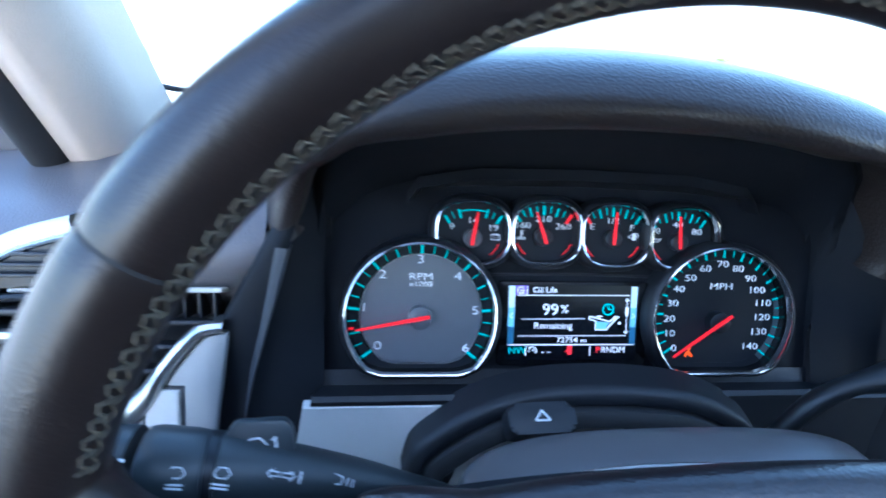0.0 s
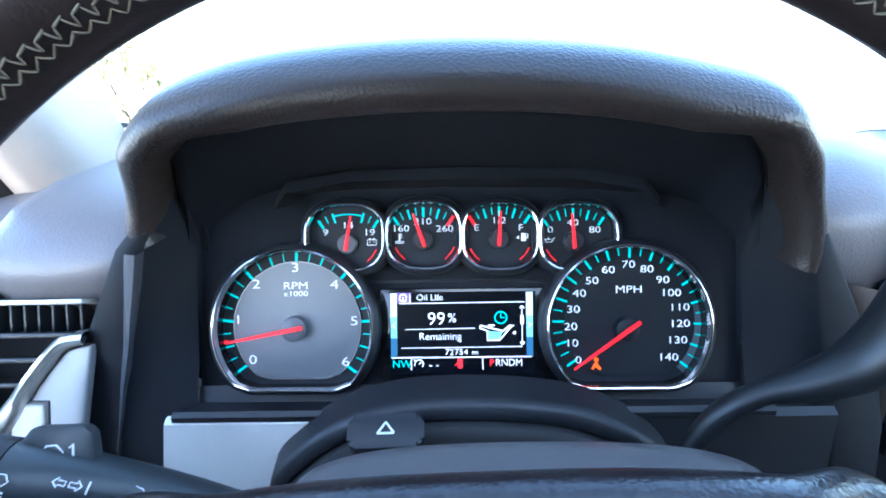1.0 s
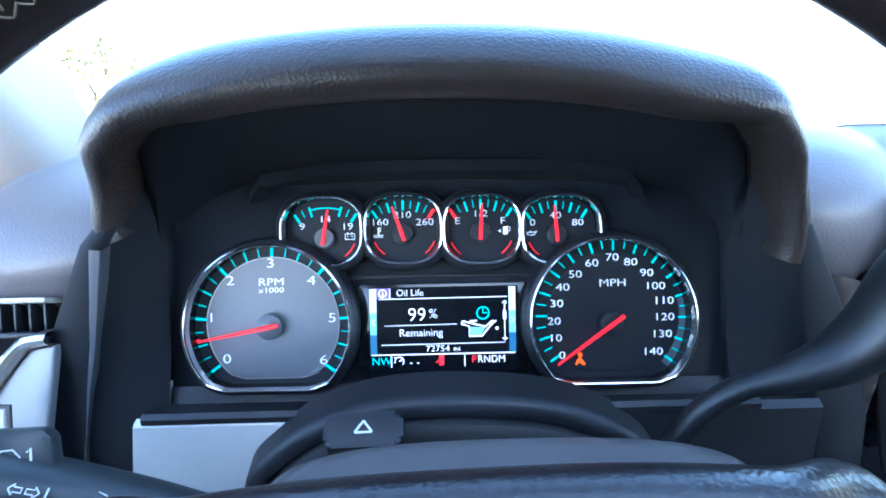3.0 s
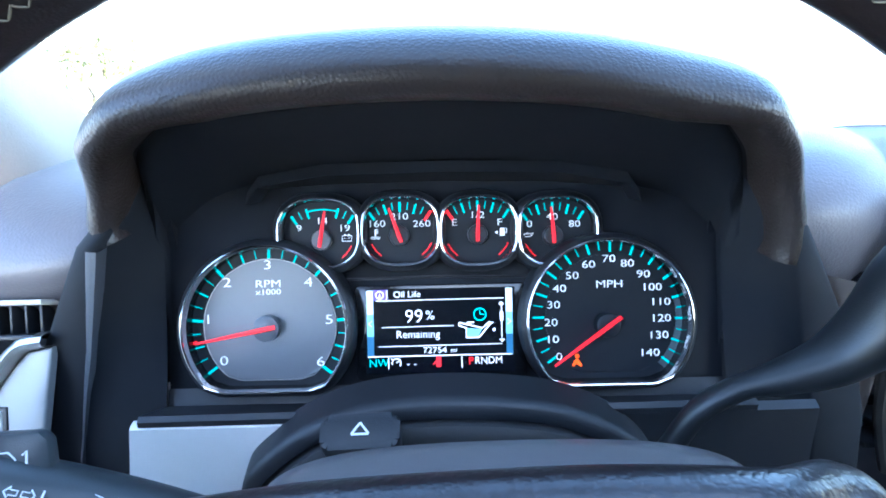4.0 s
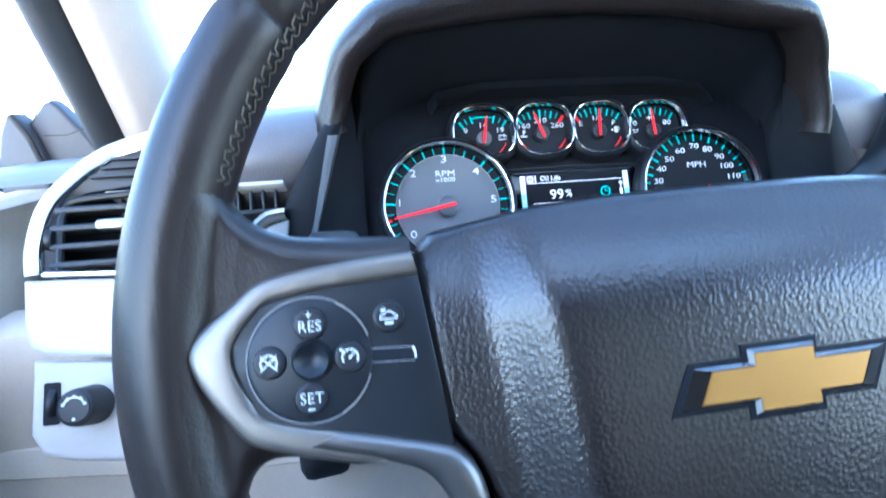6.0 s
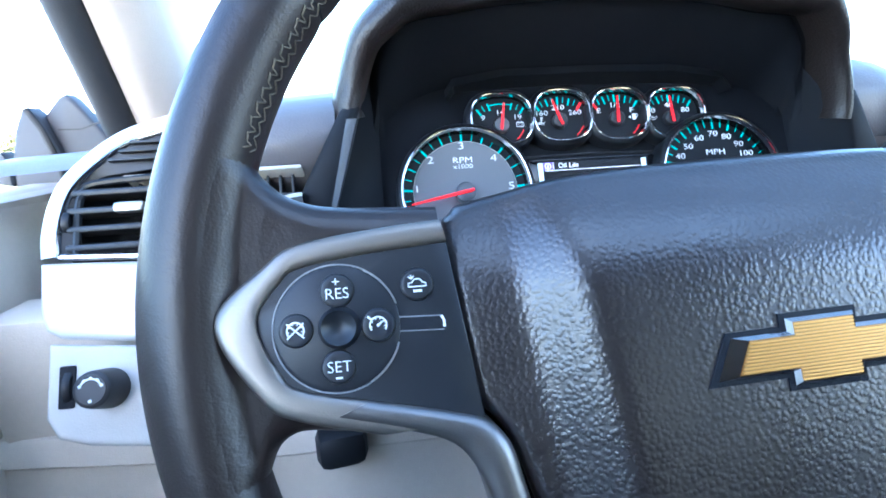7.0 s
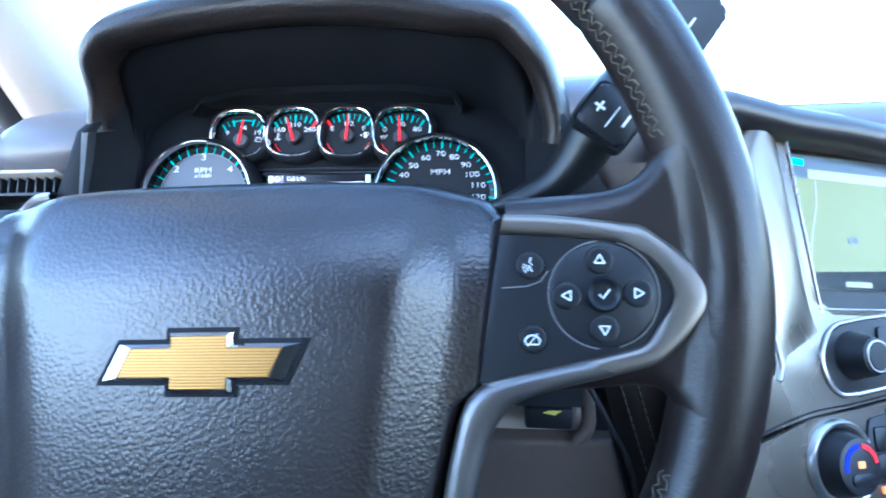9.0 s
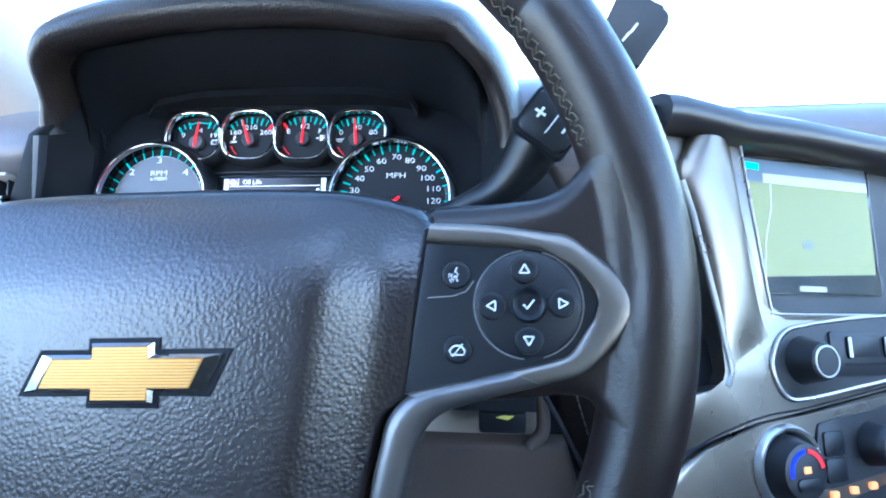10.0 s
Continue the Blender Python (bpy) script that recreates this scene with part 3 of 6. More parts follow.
part("up_symbol", triangle((0.1392, 0.0142), 0.0019, 90), PRINT, panel_r, "white outlined triangle")
part("right_symbol", triangle((0.1511, 0.0034), 0.0019, 0), PRINT, panel_r, "white outlined triangle")
part("left_symbol", triangle((0.1287, 0.0025), 0.0019, 180), PRINT, panel_r, "white outlined triangle")
part("down_symbol", triangle((0.1404, -0.0083), 0.0019, 270), PRINT, panel_r, "white outlined triangle")
part("check_symbol", strip([(0.1388, 0.0030), (0.1399, 0.0016), (0.1422, 0.0046)], 0.0006, ZS + 0.0004), PRINT, panel_r, "white check mark")
ZV = ZR + 0.0009
voice = strip([(0.1170, 0.0152), (0.1164, 0.0138), (0.1174, 0.0126), (0.1166, 0.0122), (0.1172, 0.0104)], 0.0004, ZV)
for r in (0.0012, 0.0020, 0.0028):
    strip(arc((0.1172, 0.0122), r, 160, 230, 6), 0.0003, ZV, bm=voice)
part("voice_symbol", voice, PRINT, panel_r, "white voice command symbol")
hang = strip(arc((0.1172, -0.0132), 0.0026, 15, 165, 14), 0.0006, ZV)
strip([(0.1147, -0.0124), (0.1152, -0.0136), (0.1192, -0.0136), (0.1197, -0.0124)], 0.0005, ZV, bm=hang)
strip([(0.1156, -0.0142), (0.1190, -0.0100)], 0.0004, ZV, bm=hang)
part("hang_up_symbol", hang, PRINT, panel_r, "white telephone symbol")
part("slot_line", strip([(0.1072, 0.0050), (0.1155, 0.0056), (0.1200, 0.0072), (0.1226, 0.0108)], 0.0004, ZR), FASCIA, panel_r, "thin grey slot line")

# airbag cover: a cushion that rolls over its edges
PAD = [(0.006, 0.0452), (0.050, 0.0452), (0.0850, 0.0428), (0.1010, 0.0392), (0.1068, 0.0325), (0.1080, 0.0265), (0.1030, -0.0225), (0.0985, -0.0300), (0.0925, -0.0360), (0.0890, -0.0480),
       (0.0850, -0.0680), (0.0780, -0.1000), (0.0640, -0.1240), (0.0, -0.1320), (-0.0580, -0.1240), (-0.0730, -0.1000), (-0.0790, -0.0680), (-0.0835, -0.0500), (-0.0885, -0.0370), (-0.0950, -0.0290),
       (-0.0985, -0.0210), (-0.1022, 0.0130), (-0.1022, 0.0275), (-0.0985, 0.0335), (-0.0900, 0.0374), (-0.0450, 0.0432)]
bm = bmesh.new()
outline = curve_points([(x, y, 0) for x, y in PAD], 150, True)
cx, cy = 0.003, -0.040
rings = []
def soft(v):
    return 0.5 * (v + math.sqrt(v * v + 0.0040 ** 2))


steps = [(0.80, 0.046), (0.87, 0.028), (0.93, 0.018), (0.98, 0.0115), (0.996, 0.0085), (1.0, 0.0062), (0.998, 0.0042), (0.993, 0.0026), (0.985, 0.0015), (0.975, 0.0007), (0.965, 0.0002)]
steps += [(0.95 - 0.014 * k, 0.0) for k in range(38)] + [(0.36, 0.0), (0.25, 0.0), (0.12, 0.0), (0.01, 0.0)]
for s, e in steps:
    ring = []
    for p in outline:
        x, y = cx + (p.x - cx) * s, cy + (p.y - cy) * s
        # a sloped band runs down each side, parallel to the edge
        u = x - 0.0812 - (y - 0.004) * 0.105 if x > cx else -x - 0.0705 - (y - 0.004) * 0.13
        side = (0.68 if x > cx else 0.60) * (soft(u + 0.0090) - soft(u - 0.0090)) + 0.12 * soft(u - 0.0090)
        v = max(0.0, y - 0.003)
        ring.append(Vector((x, y, 0.0138 - side - 9.2 * v * v - e)))
    rings.append(ring)
bridge(bm, rings, True, True)
pad = part("airbag_cover", bm, LEATHER_GRAIN, wheel, "grained dark leather airbag cover", smooth=60)
part("cover_gap", slab([(cx + (p.x - cx) * 1.018, cy + (p.y - cy) * 0.93) for p in outline], -0.020, -0.0125), BLACK_MATT, wheel)


def emblem_outline(k, ends=None):
    """The plain slanted cross, grown by k, at its two ends by another amount."""
    w, h, bw, bh, s = 0.0314 + (k * 1.3 if ends is None else ends), 0.0056 + k, 0.0107 + k, 0.0094 + k, 0.50
    return [(-w - s * h, -h), (-bw, -h), (-bw, -bh), (bw, -bh), (bw, -h), (w - s * h, -h), (w + s * h, h), (bw, h), (bw, bh), (-bw, bh), (-bw, h), (-w + s * h, h)]


E_AT = pose(0.0075, -0.0204, 0.0136, 0, 0, 1.5)
emblem = part("emblem", slab(emblem_outline(0.0004), -0.004, 0.0012, 0.0), CHROME, pad, "chrome and gold cross-shaped emblem", m=E_AT)
# flat black plate that paints the shade of the shallow recess
part("emblem_recess_shade", slab(emblem_outline(0.0020), -0.004, 0.0006), BLACK_MATT, pad, "recess round the emblem, its shade painted black", m=E_AT)
# chrome border: a sloped ring from the outline to the gold field
bm = bmesh.new()
lo, hi = emblem_outline(0.0004), emblem_outline(-0.0007, -0.0046)
bridge(bm, [[Vector((x, y, 0.0012)) for x, y in lo], [Vector((x, y, 0.0027)) for x, y in hi]], True)
part("emblem_bevel", bm, CHROME, pad, "polished chrome bevel", m=E_AT, smooth=10)
# darkened gold between the ribs, groove shade put into the colour
part("emblem_field", slab(emblem_outline(-0.0008, -0.0047), 0.0, 0.0023), GOLD_SHADE, pad, "ribbed gold field", m=E_AT)
bm = bmesh.new()
yy = -0.0080
while yy < 0.0081:
    wide = abs(yy) < 0.0043
    half, sh = (0.0262, 0.50 * yy) if wide else (0.0097, 0.0)
    strip([(-half + sh, yy), (half + sh, yy)], 0.00058, 0.0023, 0.0005, bm=bm)
    yy += 0.00100
part("emblem_ribs", bm, GOLD, pad, "fine gold ribs", m=E_AT)
part("hub", lathe([(0.0, 0.0), (0.058, 0.0), (0.058, -0.020), (0.040, -0.045), (0.0, -0.045)], 48), BLACK_MATT, wheel, m=pose(0.003, -0.045, -0.012))

# ---------------------------------------------------------------- instrument cluster
CLUSTER = pose(0, 0.1512, 1.22797, 68.4) @ pose(0, 0, 0, 0, 0, -0.4)
cluster = thing("instrument_cluster", CLUSTER, "lit instrument cluster with six chrome-ringed gauges", "instrument cluster")
part("face_plate", slab(rounded(-0.122, -0.046, 0.122, 0.060, 0.012), -0.012, -0.0045, 0.001), BLACK_MATT, cluster, "matt black gauge panel")


def big_outline(r, cut, n=64, soft=0.006):
    """A circle with a flat bottom at y = -cut and eased corners."""
    a = math.degrees(math.asin(cut / r))
    pts = []
    half = r * math.cos(radians(a))
    raw = arc((0, 0), r, -a + 6, 180 + a - 6, n)
    raw += [(-half * 0.86, -cut * 0.985), (-half * 0.75, -cut), (half * 0.75, -cut), (half * 0.86, -cut * 0.985)]
    return raw


def small_outline(w, h, p=3.4, n=48):
    out = []
    for i in range(n):
        a = 2 * math.pi * i / n
        c, s = math.cos(a), math.sin(a)
        out.append((w * math.copysign(abs(c) ** (2 / p), c), h * math.copysign(abs(s) ** (2 / p), s)))
    return out


def give_way(outline, at, r):
    """The outline, pushed out of a circle of radius r round the place at."""
    out = []
    for x, y in outline:
        n = math.hypot(x - at[0], y - at[1])
        k = max(1.0, r / n)
        out.append((at[0] + (x - at[0]) * k, at[1] + (y - at[1]) * k))
    return out


def bezel(outline, parent, r, z, depth, at):
    """A thin chrome ring on a dark collar, with a polished wall that slopes in to the dial."""
    pts = [(x, y, 0) for x, y in outline]
    part("bezel_ring", tube(pts, r, 8, closed=True, up=(0, 0, 1)), CHROME, parent, "thin chrome ring", m=pose(at[0], at[1], z))

    def grown(d, h):
        out = []
        for x, y in outline:
            n = math.hypot(x, y)
            out.append(Vector((x * (n + d) / n, y * (n + d) / n, h)))
        return out

    bm = bmesh.new()
    bridge(bm, [grown(0.0034, -depth - 0.004), grown(0.0030, -0.0030), grown(0.0020, -0.0008), grown(0.0006, 0.0)], True)
    part("bezel_collar", bm, BLACK, parent, "soft black collar", m=pose(at[0], at[1], z))
    bm = bmesh.new()
    bridge(bm, [grown(-0.0002, -0.0002), grown(-0.0009, -0.0026)], True)
    part("bezel_lip", bm, CHROME, parent, "polished inner lip", m=pose(at[0], at[1], z))
    bm = bmesh.new()
    bridge(bm, [grown(-0.0009, -0.0026), grown(-0.0010, -depth + 0.0002)], True)
    part("bezel_wall", bm, PIANO, parent, m=pose(at[0], at[1], z))


def needle(parent, a, tip, tail, w, z, at, hub_r, hub_mat=None):
    """A tapered needle that glows red, on a round hub."""
    bm = bmesh.new()
    rings = []
    for u, k in ((-tail, 0.9), (0, 1.0), (tip * 0.5, 0.8), (tip, 0.45)):
        h = w * k / 2
        rings.append([Vector((u, -h, 0)), Vector((u, -h * 0.5, 0.0009)), Vector((u, h * 0.5, 0.0009)), Vector((u, h, 0))])
    bridge(bm, rings, True, True)
    part("needle", bm, LIT_RED, parent, "glowing red needle", m=pose(at[0], at[1], z, 0, 0, a))
    part("needle_hub", lathe([(0, 0.0028), (hub_r * 0.86, 0.0028), (hub_r * 0.97, 0.0024), (hub_r, 0.0016), (hub_r, 0.0032 - z)], 32), hub_mat or HUB_LIT, parent, "round grey needle hub", m=pose(at[0], at[1], z - 0.0032))


def ticks(parent, c, r1, marks, mat=None):
    """marks: angle, length, width."""
    for a, ln_, w in marks:
        ca, sa = math.cos(radians(a)), math.sin(radians(a))
        part("tick", strip([(c[0] + ca * (r1 - ln_), c[1] + sa * (r1 - ln_)), (c[0] + ca * r1, c[1] + sa * r1)], w, 0.0002, 0.0003), mat or LIT_TEAL, parent)


# tachometer: the dial lies deep behind its bezel
tach = part("tachometer", slab(big_outline(0.0352, 0.0272), -0.0045, 0.0), DIAL_BLACK, cluster, "tachometer with a dial painted grey as if lit", m=pose(-0.0759, -0.0066, 0))
bezel(big_outline(0.0346, 0.0264), tach, 0.00062, 0.0085, 0.0085, (0.0002, 0.0003))
# same dial stuff as the speedometer; the grey paints in light it catches
part("dial_disc", slab(big_outline(0.0285, 0.0235), 0.0, 0.0006, 0.0004), DIAL_LIT, tach, "brushed dial disc, glare painted in as grey", m=pose(0.0004, 0.0008, 0))
part("dial_edge", tube([(x, y, 0.0007) for x, y in big_outline(0.0286, 0.0236)], 0.00022, 6, closed=True, up=(0, 0, 1)), SATIN_DARK, tach, m=pose(0.0004, 0.0008, 0))
marks = []
for i in range(25):
    a = 216.3 - 254 * i / 24
    marks.append((a, 0.0052 if i % 4 == 0 else (0.0042 if i % 2 == 0 else 0.0036), 0.0011 if i % 4 == 0 else (0.0007 if i % 2 == 0 else 0.0004)))
ticks(tach, (0, 0), 0.0335, marks)
for k, (x, y) in enumerate(((-0.0198, -0.0143), (-0.0262, 0.0037), (-0.0177, 0.0195), (-0.0001, 0.0267), (0.0174, 0.0189), (0.0260, 0.0026), (0.0219, -0.0155))):
    part("numeral", lettering(str(k), 0.0058, (x, y), 0.0009, wide=1.38), LIT_WHITE, tach)
part("dial_words", lettering("RPM", 0.0046, (0.0, 0.0186), 0.0009, wide=1.32), LIT_WHITE, tach, "RPM lettering")
part("dial_words", lettering("x1000", 0.0034, (0.0, 0.0151), 0.0009, wide=1.3), LIT_WHITE, tach, "x1000 lettering")
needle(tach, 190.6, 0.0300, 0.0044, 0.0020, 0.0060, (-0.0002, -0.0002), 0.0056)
part("needle_tip", strip([(-0.0338, -0.0064), (-0.0310, -0.0059)], 0.0012, 0.0006, 0.0003), LIT_RED, tach, "red light at the needle's end")

# speedometer
speedo = part("speedometer", slab(big_outline(0.0350, 0.0270), -0.0045, 0.0), DIAL_BLACK, cluster, "speedometer with a black dial", m=pose(0.0702, -0.0057, 0))
bezel(big_outline(0.0345, 0.0262), speedo, 0.00062, 0.0085, 0.0085, (-0.0010, -0.0008))
part("dial_disc", slab(big_outline(0.0275, 0.0240), 0.0, 0.0005, 0.0004), DIAL_BLACK, speedo, m=pose(0.0008, 0, 0))
# lit crescent on the dial, painted as a paler arc
part("dial_glare", strip(arc((0.001, 0.0001), 0.0312, 14, -44, 24), 0.0046, 0.00005, 0.0001), HUB_LIT, speedo, "painted crescent of light by the highest speeds")
marks = []
for i in range(29):
    a = 215.5 - 254 * i / 28
    marks.append((a, 0.0050 if i % 2 == 0 else 0.0040, 0.0009 if i % 2 == 0 else 0.0005))
ticks(speedo, (0.0010, 0.0001), 0.0333, marks)
SPEEDS = ((-21.2, -16.6), (-24.0, -9.1), (-24.4, -1.8), (-23.2, 5.8), (-20.4, 12.8), (-14.9, 18.3), (-7.7, 23.0), (1.1, 25.3), (9.1, 23.1), (15.9, 18.3), (19.4, 12.6), (23.0, 6.2), (23.1, -0.9), (21.9, -8.2), (17.9, -15.7))
for k, (x, y) in enumerate(SPEEDS):
    part("numeral", lettering(str(10 * k), 0.0046, (x * 0.001, y * 0.001), 0.0009, wide=1.32), LIT_WHITE, speedo)
part("dial_words", lettering("MPH", 0.0046, (0.0011, 0.0143), 0.0009, wide=1.3), LIT_WHITE, speedo, "MPH lettering")
needle(speedo, 215.2, 0.0287, 0.0062, 0.0020, 0.0060, (-0.0007, -0.0029), 0.0052, DIAL_BLACK)
# belt warning: plain strokes for a lamp mark
lamp_mark = lathe([(0, 0.0003), (0.0010, 0.0003), (0.0010, 0)], 12, (-0.0134, -0.0164, 0.0006))
strip([(-0.0152, -0.0207), (-0.0134, -0.0178), (-0.0116, -0.0207)], 0.0011, 0.0006, bm=lamp_mark)
strip([(-0.0148, -0.0184), (-0.0120, -0.0203)], 0.0009, 0.0006, bm=lamp_mark)
part("warning_lamp", lamp_mark, LIT_ORANGE, speedo, "small lit orange warning mark")

# four small gauges: centre, half width, hub, needle's angle, words round the hub, red end
SMALL = (("volt_gauge", -0.0526, 0.0333, 0.0170, (-0.0523, 0.0304), 80.6, "9", "14", "19", None),
         ("temperature_gauge", -0.0180, 0.0338, 0.0161, (-0.0188, 0.0316), 109.3, "160", "210", "260", 8),
         ("fuel_gauge", 0.0151, 0.0331, 0.0162, (0.0148, 0.0315), 87.0, "E", "1/2", "F", 0),
         ("oil_gauge", 0.0487, 0.0322, 0.0166, (0.0472, 0.0301), 94.0, "0", "40", "80", None))
for nm, gx, gy, gw, hub_at, na, lo_, mid_, hi_, red in SMALL:
    shape = small_outline(gw, 0.0145, 2.7, 96)
    for bx, by in ((-0.0759, -0.0066), (0.0692, -0.0065)):
        shape = give_way(shape, (bx - gx, by - gy), 0.0362)
    g = part(nm, slab(shape, -0.0045, 0.0), DIAL_BLACK, cluster, nm.replace("_", " ") + " with a black dial", m=pose(gx, gy, 0))
    bezel(shape, g, 0.00062, 0.0060, 0.006, (0, 0))
    c = (hub_at[0] - gx, hub_at[1] - gy)
    fan = (c[0] + 0.0003, c[1] - 0.0094)
    for k in range(9):
        a = 90 + 34 - 68 * k / 8
        if nm == "volt_gauge" and k in (3, 4, 5):
            continue
        hot = red == k
        ln_, w = (0.0044, 0.0010) if k % 4 == 0 else ((0.0044, 0.0008) if k % 2 == 0 else (0.0034, 0.0004))
        ticks(g, fan, 0.0240, [(a, ln_ * (1.15 if hot else 1), w * (1.3 if hot else 1))], LIT_RED if hot else None)
    if nm == "volt_gauge":
        part("arc_mark", strip(arc(fan, 0.0226, 107, 73, 12), 0.0005, 0.0002), LIT_TEAL, g)
    for s, x, y in ((lo_, -0.0098, 0.0052), (mid_, 0.0001, 0.0082), (hi_, 0.0097, 0.0049)):
        part("numeral", lettering(s, 0.0041, (c[0] + x, c[1] + y), 0.0006, wide=1.28), LIT_WHITE, g)
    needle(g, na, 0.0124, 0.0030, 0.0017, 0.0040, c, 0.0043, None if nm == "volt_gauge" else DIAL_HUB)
    for a0, a1 in ((205, 232), (308, 335)):
        if (nm, a0) in (("volt_gauge", 205), ("oil_gauge", 308)):
            continue
        part("red_glow_line", strip(arc((0, 0.0006), 0.0143, a0, a1, 8), 0.0004, 0.0003), LIT_RED, g, "faint red line on the rim")
    ix, iy, iz = c[0] + (0.0108 if nm in ("volt_gauge", "fuel_gauge") else -0.0104), c[1] + 0.0007, 0.0006
    if nm == "volt_gauge":
        bm = strip([(ix - 0.002, iy - 0.0013), (ix + 0.002, iy - 0.0013), (ix + 0.002, iy + 0.001), (ix - 0.002, iy + 0.001), (ix - 0.002, iy - 0.0013)], 0.0003, iz)
        strip([(ix - 0.0012, iy + 0.0014), (ix - 0.0005, iy + 0.0014)], 0.0005, iz, bm=bm)
        strip([(ix + 0.0005, iy + 0.0014), (ix + 0.0012, iy + 0.0014)], 0.0005, iz, bm=bm)
        strip([(ix - 0.0013, iy), (ix - 0.0006, iy)], 0.0003, iz, bm=bm)
        strip([(ix + 0.0006, iy), (ix + 0.0013, iy)], 0.0003, iz, bm=bm)
    elif nm == "temperature_gauge":
        bm = strip([(ix, iy - 0.0008), (ix, iy + 0.0022)], 0.0005, iz)
        for q in (0.0006, 0.0014, 0.0021):
            strip([(ix, iy + q), (ix + 0.0012, iy + q)], 0.0003, iz, bm=bm)
        for q in (-0.0012, -0.0019):
            strip([(ix - 0.002 + 0.0005 * j, iy + q + 0.0002 * (j % 2)) for j in range(9)], 0.0003, iz, bm=bm)
    elif nm == "fuel_gauge":
        bm = slab([(ix - 0.001, iy - 0.0016), (ix + 0.001, iy - 0.0016), (ix + 0.001, iy + 0.0018), (ix - 0.001, iy + 0.0018)], iz, iz + 0.0003)
        strip([(ix + 0.001, iy), (ix + 0.0018, iy - 0.0003), (ix + 0.002, iy + 0.0013), (ix + 0.0014, iy + 0.0018)], 0.0003, iz, bm=bm)
        slab([(ix - 0.0032, iy), (ix - 0.0020, iy - 0.0008), (ix - 0.0020, iy + 0.0008)], iz, iz + 0.0003, bm=bm)
    else:
        bm = strip([(ix - 0.002, iy + 0.0004), (ix - 0.0012, iy - 0.0008), (ix + 0.001, iy - 0.0008), (ix + 0.0024, iy + 0.0010), (ix + 0.0008, iy + 0.0004), (ix - 0.002, iy + 0.0004)], 0.0003, iz)
        strip([(ix - 0.0004, iy + 0.0005), (ix - 0.0004, iy + 0.0012)], 0.0003, iz, bm=bm)
    part("gauge_symbol", bm, LIT_WHITE, g)

# driver display
display = part("driver_display", slab(rounded(-0.0385, -0.0310, 0.0350, 0.0100, 0.0015), -0.0045, -0.0005, 0.0004), PIANO, cluster, "lit driver information display")
DZ = -0.0003
part("screen", slab([(-0.0345, -0.0282), (0.0300, -0.0282), (0.0305, 0.0085), (-0.0341, 0.0085)], -0.0020, DZ), SCREEN_BLACK, display, "black display glass")
Z1 = DZ + 0.0001


def words(s, size, x, y, mat=None, wide=1.0, align='CENTER', label=""):
    part("display_words", lettering(s, size, (x, y), Z1 + 0.0002, wide=wide, align=align), mat or SCREEN_WHITE, display, label)


def bars(paths, w, mat, name="display_line", label=""):
    bm = bmesh.new()
    for p in paths:
        strip(p, w, Z1, bm=bm)
    part(name, bm, mat, display, label)


words("Oil Life", 0.0040, -0.0222, 0.0060, align='LEFT', label="Oil Life lettering")
words("99", 0.0082, -0.0134, -0.0037, label="99 percent figures")
words("%", 0.0058, -0.0064, -0.0033)
words("Remaining", 0.0046, -0.0118, -0.0114, label="Remaining lettering")
words("72754", 0.0038, -0.0046, -0.0184, wide=1.1, label="odometer figures")
words("mi", 0.0030, 0.0036, -0.0186)
words("NW", 0.0048, -0.0290, -0.0236, SCREEN_CYAN, label="cyan compass letters")
words("P", 0.0046, 0.0110, -0.0234, SCREEN_RED)
words("RNDM", 0.0044, 0.0186, -0.0233, wide=0.95)
words("- -", 0.0050, -0.0148, -0.0240)
bars([[(-0.0298, 0.0035), (0.0256, 0.0037)]], 0.0003, SCREEN_WHITE)
bars([[(-0.0274, -0.0081), (0.0037, -0.0078)]], 0.00025, SCREEN_WHITE)
bars([[(-0.0290, -0.0164), (0.0246, -0.0161)]], 0.00025, SCREEN_WHITE)
bars([[(-0.0336, -0.0207), (0.0289, -0.0206)]], 0.0004, SCREEN_WHITE)
for x in (-0.0248, 0.0070):
    bars([[(x, -0.0262), (x, -0.0212)]], 0.0004, SCREEN_WHITE)
for s in (-1, 1):
    x0 = -0.0324 if s < 0 else 0.0279
    y0 = -0.0204
    for mat, h in ((SCREEN_DEEP, 0.0085), (SCREEN_BLUE, 0.0095), (SCREEN_PALE, 0.0104)):
        part("display_edge", slab([(x0 - 0.0014, y0), (x0 + 0.0014, y0), (x0 + 0.0014, y0 + h), (x0 - 0.0014, y0 + h)], Z1, Z1 + 0.0002), mat, display, "blue side bar, paler to its top")
        y0 += h
    bars([[(x0 + s * -0.0008, -0.0052), (x0 + s * 0.0008, -0.0064), (x0 + s * -0.0008, -0.0076)]], 0.0004, SCREEN_WHITE, "display_arrow")
part("info_tile", slab([(-0.0308, 0.0038), (-0.0246, 0.0038), (-0.0246, 0.0082), (-0.0308, 0.0082)], Z1, Z1 + 0.0001), SCREEN_PURPLE, display, "purple information tile")
bm = strip(arc((-0.0281, 0.0060), 0.0016, 0, 360, 20), 0.0004, Z1 + 0.0002)
strip([(-0.0281, 0.0050), (-0.0281, 0.0064)], 0.0005, Z1 + 0.0002, bm=bm)
strip([(-0.0250, 0.0040), (-0.0250, 0.0080)], 0.0003, Z1 + 0.0002, bm=bm)
part("info_symbol", bm, SCREEN_WHITE, display)
bm = strip(arc((0.0152, -0.0032), 0.0026, 0, 360, 28), 0.0005, Z1)
strip([(0.0152, -0.0012), (0.0152, -0.0032), (0.0170, -0.0032)], 0.0004, Z1, bm=bm)
